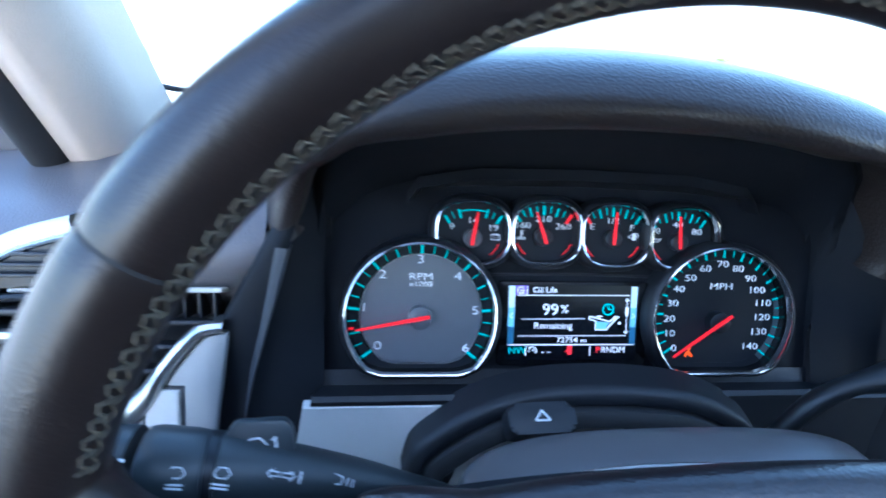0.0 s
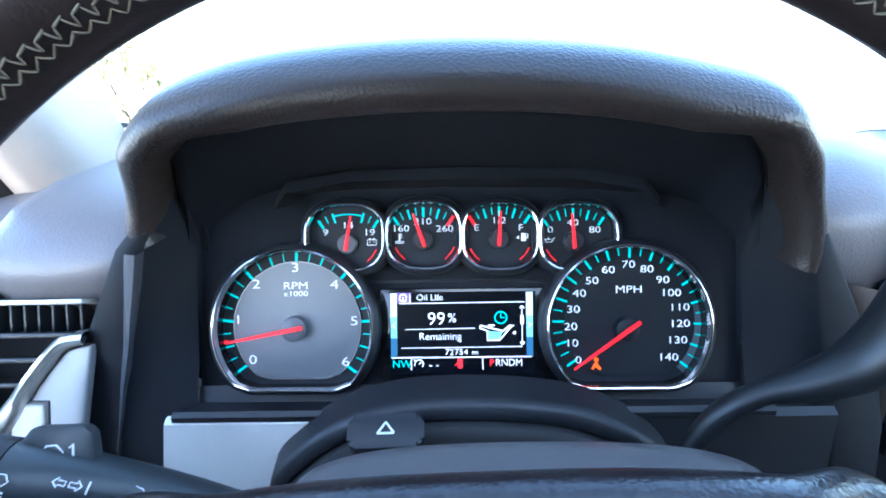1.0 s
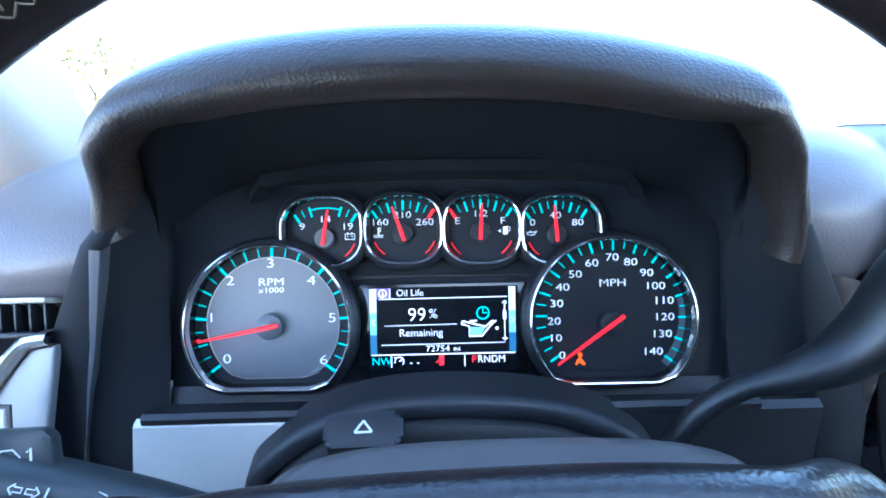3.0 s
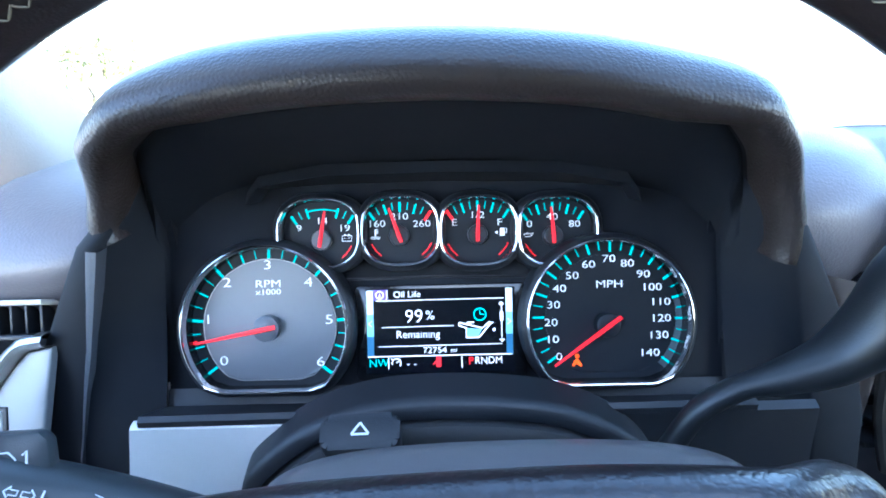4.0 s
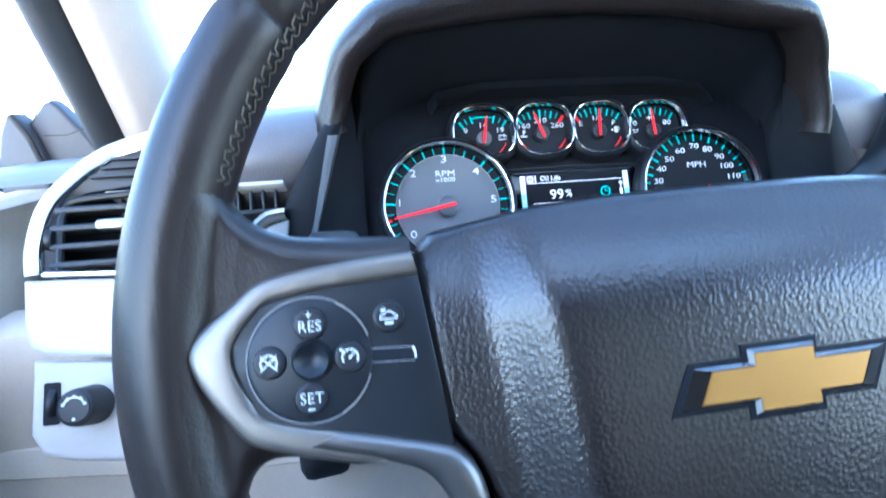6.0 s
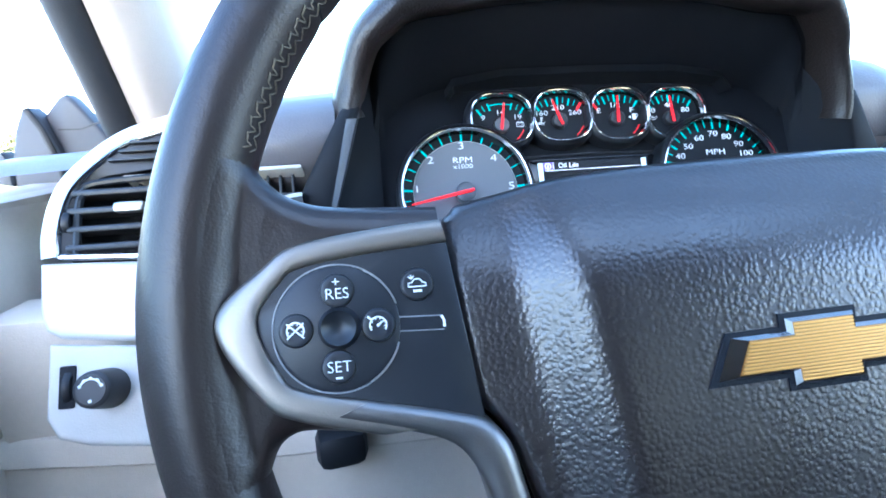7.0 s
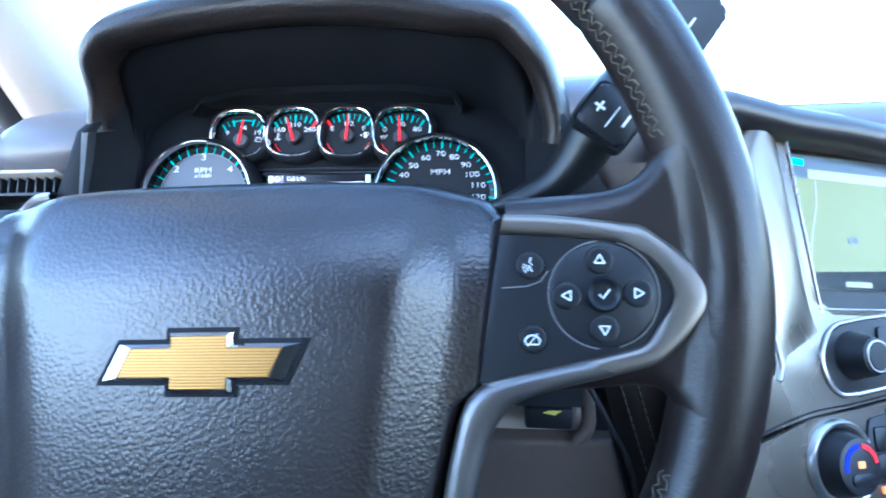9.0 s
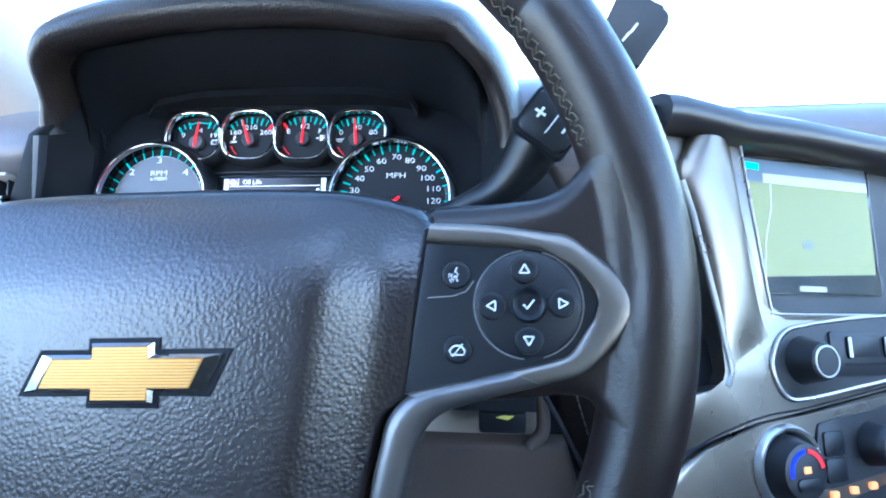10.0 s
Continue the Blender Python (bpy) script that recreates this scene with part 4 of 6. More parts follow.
part("clock_symbol", bm, SCREEN_CYAN, display, "cyan clock symbol")
bm = strip([(0.0062, -0.0066), (0.0058, -0.0078), (0.0092, -0.0090), (0.0092, -0.0132), (0.0146, -0.0132), (0.0196, -0.0074), (0.0210, -0.0070), (0.0192, -0.0066), (0.0162, -0.0092), (0.0062, -0.0066)], 0.0006, Z1)
strip([(0.0095, -0.0066), (0.0125, -0.0066)], 0.0006, Z1, bm=bm)
strip([(0.0110, -0.0066), (0.0110, -0.0080)], 0.0006, Z1, bm=bm)
lathe([(0, 0.0002), (0.0007, 0.0002), (0.0007, 0)], 10, (0.0212, -0.0100, Z1), bm)
part("oil_can_symbol", bm, SCREEN_WHITE, display, "white oil can symbol")
part("oil_symbol", slab([(0.0097, -0.0092), (0.0160, -0.0096), (0.0144, -0.0128), (0.0097, -0.0128)], Z1, Z1 + 0.0001), SCREEN_BLUE, display)
bm = strip([(0.0246, -0.0145), (0.0246, 0.0015)], 0.0003, Z1)
strip([(0.0236, 0.0008), (0.0246, 0.0020), (0.0256, 0.0008)], 0.0005, Z1, bm=bm)
strip([(0.0236, -0.0140), (0.0246, -0.0152), (0.0256, -0.0140)], 0.0005, Z1, bm=bm)
slab(rounded(0.0239, -0.0062, 0.0253, -0.0022, 0.0004), Z1, Z1 + 0.0003, bm=bm)
part("scroll_bar", bm, SCREEN_WHITE, display)
bm = strip(arc((-0.0214, -0.0236), 0.0019, -40, 200, 16), 0.0004, Z1)
strip([(-0.0214, -0.0236), (-0.0204, -0.0227)], 0.0004, Z1, bm=bm)
strip([(-0.0237, -0.0216), (-0.0227, -0.0224)], 0.0004, Z1, bm=bm)
part("cruise_lamp", bm, SCREEN_WHITE, display)
bm = slab(rounded(-0.0042, -0.0257, -0.0020, -0.0210, 0.0006), Z1, Z1 + 0.0001)
strip([(-0.0054, -0.0244), (-0.0042, -0.0232)], 0.0005, Z1, bm=bm)
part("door_lamp", bm, SCREEN_RED, display, "red door-open lamp")
# trim line over the display
part("panel_crease", tube([(-0.046, 0.0128, -0.004), (0.0, 0.0134, -0.004), (0.045, 0.0122, -0.004)], 0.0007, 6), BLACK, cluster)

# ---------------------------------------------------------------- dashboard
dash = thing("dashboard", pose(0, 0.3, 1.0), "dark brown vinyl dashboard with a gauge hood", "dashboard")
D0 = dash.matrix_world.inverted()


def dpart(name, bm, mat, parent=None, label="", smooth=40):
    """A part of the dashboard, given in world places."""
    return part(name, bm, mat, dash if parent is None else parent, label, m=D0.copy(), smooth=smooth)


HOOD = [(-0.1438, 1.2618), (-0.1452, 1.2705), (-0.1422, 1.2830), (-0.1330, 1.3055), (-0.1200, 1.3195), (-0.1055, 1.3295), (-0.0770, 1.3370), (-0.0360, 1.3406), (0.0080, 1.3408),
        (0.0500, 1.3378), (0.0860, 1.3312), (0.1115, 1.3238), (0.1245, 1.3120), (0.1365, 1.2960), (0.1442, 1.2760), (0.1474, 1.2600), (0.1470, 1.2500)]
hood_line = curve_points([(x, 0, z) for x, z in HOOD], 81)
hood_rows = []
LIP = [(-0.0235, -0.008), (-0.0240, -0.018), (-0.0225, -0.0255), (-0.0190, -0.0300), (-0.0140, -0.0305), (-0.0090, -0.0270), (-0.0045, -0.0200), (-0.0015, -0.0110), (0.0, 0.0), (0.0003, 0.012),
       (-0.0008, 0.030), (-0.0035, 0.055), (-0.0085, 0.085), (-0.0160, 0.120), (-0.0300, 0.165), (-0.0480, 0.21)]
normals = []
for i, p in enumerate(hood_line):
    t = (hood_line[min(i + 1, 80)] - hood_line[max(i - 1, 0)]).normalized()
    normals.append(Vector((-t.z, 0, t.x)))
inner_edge = []
for p, nrm in zip(hood_line, normals):
    back = min(1.0, max(0.0, (1.3270 - p.z) / 0.045))
    y0 = 0.150 + (0.021 if p.x < 0 else 0.015) * back * back * (3 - 2 * back)  # the lip leans back down its sides
    k = 1 - 0.26 * min(1, max(0, (abs(p.x) - 0.085) / 0.045))
    row = []
    for a, f in LIP:
        q = p + nrm * (a * k)
        row.append(Vector((q.x, y0 + f, q.z)))
    hood_rows.append(row)
    inner_edge.append(row[0])
bm = bmesh.new()
bridge(bm, hood_rows, False)
for end in (0, -1):
    bm.faces.new([bm.verts.new(v) for v in hood_rows[end]])
dpart("gauge_hood", bm, HOOD_VINYL, None, "rolled-edge brown vinyl gauge hood", 70)
# lining from the lip to the gauge panel
CM = CLUSTER
rows = [inner_edge]
for u in (0.0, 0.15, 0.5, 1.0):
    r = []
    for p, q in zip(inner_edge, hood_line):
        b = 0.060 - (1.3390 - q.z) * 0.92
        x = max(-0.1205, min(0.1205, q.x * 0.93))
        far = CM @ Vector((x, b, -0.0046))
        r.append(p.lerp(far, u) + Vector((0, 0.003 * (u == 0.0), -0.0010 * (u == 0.15))))
    rows.append(r)
bm = bmesh.new()
bridge(bm, rows, False)
dpart("hood_lining", bm, BLACK_MATT, None, "matt black hood lining", 60)
# stepped shelf over the small gauges
bm = bmesh.new()
front = [CM @ Vector((x, b, 0.006)) for x, b in ((-0.083, 0.046), (-0.078, 0.0530), (-0.05, 0.0575), (0.0, 0.0580), (0.05, 0.0568), (0.079, 0.0515), (0.084, 0.044))]
back = [CM @ Vector((x, b, -0.0044)) for x, b in ((-0.080, 0.048), (-0.076, 0.0535), (-0.05, 0.0550), (0.0, 0.0555), (0.05, 0.0542), (0.079, 0.0515), (0.082, 0.046))]
top = [q + Vector((0, 0.004, 0.004)) for q in front]
bridge(bm, [back, front, top], False)
dpart("gauge_shelf", bm, BLACK)


def wedge_sheet(outline, y0, y1):
    """A flat upright plate with the outline in x and z, from y0 to y1."""
    bm = bmesh.new()
    near = [bm.verts.new((x, y0, z)) for x, z in outline]
    far = [bm.verts.new((x, y1, z)) for x, z in outline]
    bm.faces.new(near)
    bm.faces.new(far)
    for i in range(len(near)):
        k = (i + 1) % len(near)
        bm.faces.new((near[i], near[k], far[k], far[i]))
    return bm


def side_cheek(s):
    """The black upright cheek beside the gauges, with a soft ridge where it turns in."""
    bm = bmesh.new()
    rows = []
    rows.append([Vector((s * x, y, z)) for x, y, z in ((0.1180, 0.176, 1.296), (0.1185, 0.176, 1.296), (0.1190, 0.176, 1.296), (0.1195, 0.176, 1.296), (0.1200, 0.176, 1.296), (0.1210, 0.176, 1.296), (0.1220, 0.176, 1.296), (0.1230, 0.176, 1.294), (0.1240, 0.178, 1.292))])
    for z, ridge, out in ((1.266, 0.1330, 0.1405), (1.2455, 0.1385, 0.1525), (1.229, 0.1432, 0.1620), (1.210, 0.1490, 0.1735), (1.180, 0.1565, 0.1800), (1.140, 0.1640, 0.1870), (1.100, 0.1710, 0.1930)):
        deep = max(0.134, 0.1512 + (z - 1.22797) * 0.396)
        fwd = 0.006 * (1 - min(1.0, max(0.0, (z - 1.180) / 0.030)))
        rows.append([Vector((s * x, y - fwd, z)) for x, y in ((0.1205, deep), (0.1205 + (ridge - 0.1205) * 0.6, deep * 0.4 + 0.137 * 0.6), (ridge - 0.0015, 0.1372), (ridge, 0.1355), (ridge + 0.0018, 0.1350),
                                                       (out - 0.0025, 0.1360), (out - 0.0006, 0.1372), (out, 0.1400), (out + 0.001, 0.175))])
    bridge(bm, rows, False)
    return bm


for s in (-1, 1):
    dpart("side_cheek", side_cheek(s), BLACK_MATT, None, "black upright beside the gauges", 85)
    # dark web that closes the lower end of the lip
    x0, x1 = (0.117, 0.1430) if s < 0 else (0.117, 0.1470)
    dpart("lip_backing", wedge_sheet([(s * x0, 1.300), (s * (x1 - 0.012), 1.292), (s * (x1 - 0.002), 1.272), (s * x1, 1.255), (s * x1, 1.225), (s * x0, 1.225)], 0.166, 0.170), BLACK_MATT)
# painted highlight: a grey strip along the ridge, down from the lip's lower end
bm = bmesh.new()
rows = []
for x0, x1, z in ((-0.1365, -0.1296, 1.2650), (-0.1424, -0.1370, 1.2420), (-0.1478, -0.1440, 1.2210), (-0.1530, -0.1502, 1.2020), (-0.1600, -0.1578, 1.1720), (-0.1660, -0.1640, 1.1400)):
    fwd = 0.006 * (1 - min(1.0, max(0.0, (z - 1.180) / 0.030)))
    rows.append([Vector((x0 + (x1 - x0) * u, 0.1342 - fwd + y, z)) for u, y in ((0.0, 0.004), (0.08, 0.0010), (0.5, 0.0), (0.86, -0.0004), (0.96, 0.0004), (1.0, 0.005))])
bridge(bm, rows, False)
dpart("cheek_highlight", bm, SAILGREY, None, "painted grey highlight on the ridge below the hood lip", 60)
# ledge and silver panel under the gauges
bm = bmesh.new()
lo = [CM @ Vector((x, -0.040, 0.0)) for x in (-0.121, -0.06, 0, 0.06, 0.121)]
bridge(bm, [[q + Vector((0, 0.004, 0.006)) for q in lo], lo, [Vector((x, 0.1210, 1.1990)) for x in (-0.124, -0.06, 0, 0.06, 0.124)],
            [Vector((x, 0.1190, 1.1975)) for x in (-0.124, -0.06, 0, 0.06, 0.124)], [Vector((x, 0.1190, 1.1950)) for x in (-0.124, -0.06, 0, 0.06, 0.124)]], False)
dpart("lower_ledge", bm, BLACK)
bm = bmesh.new()
rows = []
for y, z in ((0.1225, 1.1958), (0.1205, 1.1955), (0.1190, 1.1940), (0.1175, 1.175), (0.1140, 1.145), (0.1080, 1.112), (0.118, 1.108)):
    e = 0.1275 + (1.1955 - z) * 0.19
    rows.append([Vector((x, y, z)) for x in (-e, -e + 0.002, -0.10, -0.07, -0.03, 0.0, 0.02)])
bridge(bm, rows, False)
dpart("column_panel", bm, PEARL, None, "light satin panel under the gauges")
bm = bmesh.new()
bridge(bm, [[Vector((x, y + 0.001, z)) for x in (0.02, 0.06, 0.10, 0.1275, 0.150)] for y, z in ((0.1225, 1.1958), (0.1190, 1.1940), (0.1175, 1.175), (0.1140, 1.145), (0.1080, 1.112))], False)
dpart("column_panel", bm, BLACK, None, "black panel beside the column")
dpart("panel_slot", tube(curve_points([(-0.121, 0.1135, 1.134), (-0.1205, 0.1142, 1.1530), (-0.117, 0.1146, 1.1560), (-0.085, 0.1146, 1.1555)], 20), 0.0006, 6), BLACK_MATT)

# upper dash: one broad sheet that runs to the windscreen
bm = bmesh.new()
prof = [(0.172, 1.205), (0.160, 1.235), (0.152, 1.2475), (0.150, 1.253), (0.152, 1.260), (0.160, 1.268), (0.176, 1.2755), (0.205, 1.2800), (0.26, 1.2800), (0.33, 1.2740), (0.42, 1.2580), (0.47, 1.246)]
rows = []
xs = [0.135, 0.15, 0.17, 0.20, 0.23, 0.26, 0.30, 0.36, 0.45, 0.6, 0.8, 1.0]
for x in xs:
    k = min(1, max(0, (x - 0.19) / 0.10))
    rows.append([Vector((x, y + 0.14 * k if y < 0.21 else max(y, 0.20 + 0.14 * k), z + (0.010 if z > 1.25 else -0.010) - 0.022 * k)) for y, z in prof])
bridge(bm, rows, False)
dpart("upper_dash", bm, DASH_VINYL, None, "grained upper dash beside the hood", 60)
bm = bmesh.new()
rows = []
for x, dy, dz in ((-0.142, 0.003, 0.002), (-0.155, 0.0, 0.001), (-0.175, -0.001, 0.0), (-0.195, 0.001, 0.0), (-0.205, 0.006, -0.001), (-0.211, 0.014, -0.003), (-0.2145, 0.028, -0.008), (-0.2155, 0.05, -0.016)):
    rows.append([Vector((x, y + dy - 0.012, z + dz)) for y, z in prof])
bridge(bm, rows, False)
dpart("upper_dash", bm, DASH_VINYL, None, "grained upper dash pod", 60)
bm = bmesh.new()
rows = []
for x, k in ((-0.205, 0), (-0.24, 0.35), (-0.29, 0.8), (-0.345, 1.0)):
    rows.append([Vector((x, y + 0.06, z - 0.004 - 0.012 * k)) for y, z in ((0.115, 1.2600), (0.13, 1.2665), (0.16, 1.2690), (0.22, 1.2690), (0.30, 1.262), (0.41, 1.246))])
bridge(bm, rows, False)
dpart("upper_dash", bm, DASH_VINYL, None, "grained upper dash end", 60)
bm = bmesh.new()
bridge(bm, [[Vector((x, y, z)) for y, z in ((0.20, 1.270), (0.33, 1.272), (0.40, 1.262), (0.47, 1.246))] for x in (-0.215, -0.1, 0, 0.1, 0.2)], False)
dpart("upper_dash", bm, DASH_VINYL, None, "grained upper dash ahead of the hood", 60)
part("dash_sensor", lathe([(0, 0.0045), (0.0035, 0.0042), (0.0055, 0.0025), (0.0062, 0), (0.0062, -0.002)], 24), BLACK, None, m=pose(0.300, 0.385, 1.2530))
tagged(bpy.data.objects["dash_sensor"], "small black light sensor on the dash top", "sensor")

# light strip of grey panels left of the gauges


def face(pts, mat, name, label="", thick=0.004, bevel=0.0012, parent=None):
    """A flat panel from corner places in the world, given a thickness away from the driver."""
    p = [Vector(q) for q in pts]
    nrm = Vector((0, 0, 0))
    for i in range(len(p)):
        nrm += p[i].cross(p[(i + 1) % len(p)])
    nrm.normalize()
    if nrm.y > 0:
        nrm.negate()
    bm = bmesh.new()
    front = [bm.verts.new(q) for q in p]
    back = [bm.verts.new(q - nrm * thick) for q in p]
    f = bm.faces.new(front)
    bm.faces.new(back)
    n = len(p)
    for i in range(n):
        bm.faces.new((front[i], front[(i + 1) % n], back[(i + 1) % n], back[i]))
    bmesh.ops.recalc_face_normals(bm, faces=bm.faces)
    if bevel:
        bmesh.ops.bevel(bm, geom=list(f.edges), offset=bevel, segments=3, profile=0.5, affect='EDGES', clamp_overlap=True)
    return dpart(name, bm, mat, parent, label)


def dl(x, b, h=0.0, c=(-0.25, 0.125, 1.225), tilt=25):
    s, k = math.sin(radians(tilt)), math.cos(radians(tilt))
    return (c[0] + x, c[1] + b * s - h * k, c[2] + b * k + h * s)


def es(x, b, h=0.0):
    return dl(x, b, h, (-0.2, 0.135, 1.23), 20)


# slatted strip vent beside the gauges
vent_c = thing("air_vent", pose(-0.195, 0.14, 1.22), "dark slatted air vent under the upper dash", "air vent", "dash air vents")
V0 = vent_c.matrix_world.inverted()
part("vent_back", block(es(-0.006, -0.012, -0.022), (0.085, 0.004, 0.055), 0.0, m=pose(0, 0, 0, -20)), BLACK_MATT, vent_c, m=V0.copy())
for k, b in enumerate((0.0125, -0.0015, -0.0120, -0.0225)):
    x1 = (0.040, 0.036, 0.022, 0.012)[k]
    part("slat", block(es((x1 - 0.045) / 2, b, -0.004), (x1 + 0.045, 0.014, 0.0022), 0.0009, m=pose(0, 0, 0, -28)), GREY_PANEL if k == 0 else BLACK, vent_c, m=V0.copy())
for k in range(13):
    x = -0.040 + 0.0062 * k
    part("vane", block(es(x, 0.0055, -0.010), (0.0012, 0.012, 0.013), 0.0004, m=pose(0, 0, 0, -20)), SWITCH, vent_c, m=V0.copy())
part("vent_tab", block(es(-0.0235, -0.0045, 0.003), (0.013, 0.006, 0.0055), 0.002, m=pose(0, 0, 0, -20)), SATIN, vent_c, "satin thumb tab", m=V0.copy())

# bright sweep of trim and the grey switch panel under it
sweep = curve_points([Vector(es(x, b, 0.002)) for x, b in ((0.040, 0.0005), (0.030, -0.0010), (0.022, -0.0075), (0.012, -0.0190), (0.000, -0.0330), (-0.020, -0.0400), (-0.046, -0.0430))], 40)
sweep_lo = curve_points([Vector(es(x, b, 0.002)) for x, b in ((0.040, -0.0050), (0.031, -0.0068), (0.025, -0.0130), (0.016, -0.0245), (0.006, -0.0410), (-0.014, -0.0530), (-0.046, -0.0580))], 40)
bm = bmesh.new()
rows = []
for u, h in ((0, -0.010), (0, 0.0), (0.15, 0.002), (0.5, 0.003), (0.85, 0.002), (1, 0.0), (1, -0.010)):
    rows.append([p.lerp(q, u) + Vector((0, -h * 0.94, h * 0.34)) for p, q in zip(sweep, sweep_lo)])
bridge(bm, rows, False)
dpart("trim_sweep", bm, SATIN, None, "bright satin trim sweep")
face([es(0.041, -0.0055), es(0.031, -0.0072), es(0.025, -0.0135), es(0.016, -0.0250), es(0.006, -0.0415), es(-0.004, -0.050), es(-0.004, -0.090), es(0.030, -0.090), es(0.036, -0.040)], FASCIA, "switch_fascia", "light grey switch fascia")
rocker = face([es(0.0065, -0.0300, 0.002), es(0.0205, -0.0305, 0.002), es(0.0200, -0.0530, 0.002), es(0.0050, -0.0530, 0.002)], GREY_PANEL, "rocker_switch", "small bright rocker switch", 0.004, 0.0015)
face([es(0.0050, -0.0285, 0.0008), es(0.0222, -0.0290, 0.0008), es(0.0216, -0.0550, 0.0008), es(0.0035, -0.0550, 0.0008)], BLACK, "switch_surround", "", 0.003, 0.001)
face([es(0.0125, -0.0455, 0.003), es(0.0190, -0.0455, 0.003), es(0.0190, -0.0480, 0.003), es(0.0125, -0.0480, 0.003)], PRINT, "switch_mark", "", 0.001, 0)
# outer vent, bright surround and lamp switch panel at the dash end
vent_o = thing("air_vent", pose(-0.25, 0.13, 1.225), "dark slatted corner air vent in a bright surround", "air vent", "dash air vents")
V1 = vent_o.matrix_world.inverted()
part("vent_back", block(dl(-0.002, 0.004, -0.024), (0.050, 0.004, 0.060), 0.0, m=pose(0, 0, 0, -25)), BLACK_MATT, vent_o, m=V1.copy())
for k in range(4):
    part("slat", block(dl(0.006, -0.012 + 0.0088 * k, -0.006), (0.046, 0.016, 0.0032), 0.0012, m=pose(0, 0, 0, -18)), BLACK, vent_o, m=V1.copy())
part("vent_tab", block(dl(0.012, 0.0045, 0.003), (0.014, 0.006, 0.0052), 0.002, m=pose(0, 0, 0, -20)), SATIN, vent_o, "satin thumb tab", m=V1.copy())
part("thumb_wheel", lathe([(0, 0.0018), (0.0052, 0.0018), (0.0056, 0.0012), (0.0056, -0.0012), (0, -0.0012)], 28), SWITCH, vent_o, "ribbed thumb wheel", m=V1 @ pose(*dl(-0.0170, 0.000, -0.002), 0, 90))
frame_pts = [dl(-0.0125, -0.0155), dl(-0.0125, 0.0070), dl(-0.0105, 0.0130), dl(-0.0065, 0.0180), dl(0.022, 0.0200), dl(0.034, 0.0210)]
part("vent_frame", tube(curve_points([Vector(q) for q in frame_pts], 30), 0.0018, 8), SWITCH, vent_o, m=V1.copy())
part("vent_frame", tube([Vector(dl(-0.0195, -0.0165)), Vector(dl(0.034, -0.0195))], 0.0018, 8), CHROME, vent_o, m=V1.copy())
outer_bow = curve_points([Vector(dl(x, b, 0.001)) for x, b in ((-0.0200, -0.0165), (-0.0205, -0.004), (-0.0165, 0.0130), (-0.0070, 0.0250), (0.0100, 0.0375), (0.034, 0.0450))], 40)
part("vent_frame", tube(outer_bow, 0.0016, 8), CHROME, vent_o, "chrome bow round the vent", m=V1.copy())
bm = bmesh.new()
inner_bow = curve_points([Vector(dl(x, b, -0.001)) for x, b in ((-0.0125, -0.0165), (-0.0130, 0.002), (-0.0100, 0.0150), (-0.0030, 0.0215), (0.0120, 0.0235), (0.034, 0.0260))], 40)
bridge(bm, [outer_bow, inner_bow], False)
part("vent_cheek", bm, SWITCH, vent_o, m=V1.copy())
for k in range(3):
    part("slat", block(dl(0.014 + 0.003 * k, 0.0285 + 0.0042 * k, 0.0022), (0.026 - 0.004 * k, 0.003, 0.0016), 0.0006, m=pose(0, 0, 0, -25)), BLACK, vent_o, m=V1.copy())
bm = bmesh.new()
rows = []
for u, off, hh in ((0, 0.0, 0.0), (0.15, 0.0015, 0.0012), (0.6, 0.0055, 0.0010), (0.9, 0.0080, -0.0010), (1.0, 0.0088, -0.006), (1.0, 0.0090, -0.06)):
    r = []
    for k, q in enumerate(outer_bow):
        t = (outer_bow[min(k + 1, 39)] - outer_bow[max(k - 1, 0)]).normalized()
        out = t.cross(Vector((0, 0.906, -0.423))).normalized()
        if out.x > 0 and out.z < 0:
            out.negate()
        r.append(q + out * off + Vector((0, -0.906 * hh, 0.423 * hh)))
    rows.append(r)
bridge(bm, rows, False)
dpart("end_surround", bm, PEARL, None, "bright satin dash end surround", 60)
face([dl(-0.0200, -0.0185), dl(0.040, -0.0215), dl(0.040, -0.0600), dl(0.011, -0.0570), dl(-0.0190, -0.0535), dl(-0.0250, -0.0500), dl(-0.0280, -0.0400), dl(-0.0290, -0.0185)], PEARL, "end_surround", "bright satin dash end panel", 0.01, 0.003)
lamp_panel = face([dl(-0.0235, -0.0555), dl(0.040, -0.0620), dl(0.040, -0.1060), dl(-0.0050, -0.1010), dl(-0.0180, -0.0970), dl(-0.0235, -0.0880)], GREY_PANEL, "lamp_switch_panel", "light grey lamp switch panel", 0.01, 0.003)
knob = thing("headlamp_knob", pose(*dl(0.0035, -0.0770, 0.0), 65), "round black headlamp switch knob", "knob")
part("knob_body", lathe([(0, 0.0150), (0.0066, 0.0150), (0.0076, 0.0143), (0.0080, 0.0120), (0.0086, 0.0030), (0.0090, -0.004)], 40), BLACK, knob)
part("knob_cap", lathe([(0, 0.0004), (0.0060, 0.0004), (0.0062, 0)], 32), SWITCH, knob, m=pose(0, 0, 0.0150))
bm = strip(arc((0, 0), 0.0044, 30, 150, 14), 0.0007, 0.0155)
for a in (20, 55, 90, 125, 160, 270):
    slab(arc((0.0046 * math.cos(radians(a)), 0.0046 * math.sin(radians(a))), 0.0007, 0, 324, 9), 0.0155, 0.0157, bm=bm)
part("knob_marks", bm, PRINT, knob, "white lamp symbols")
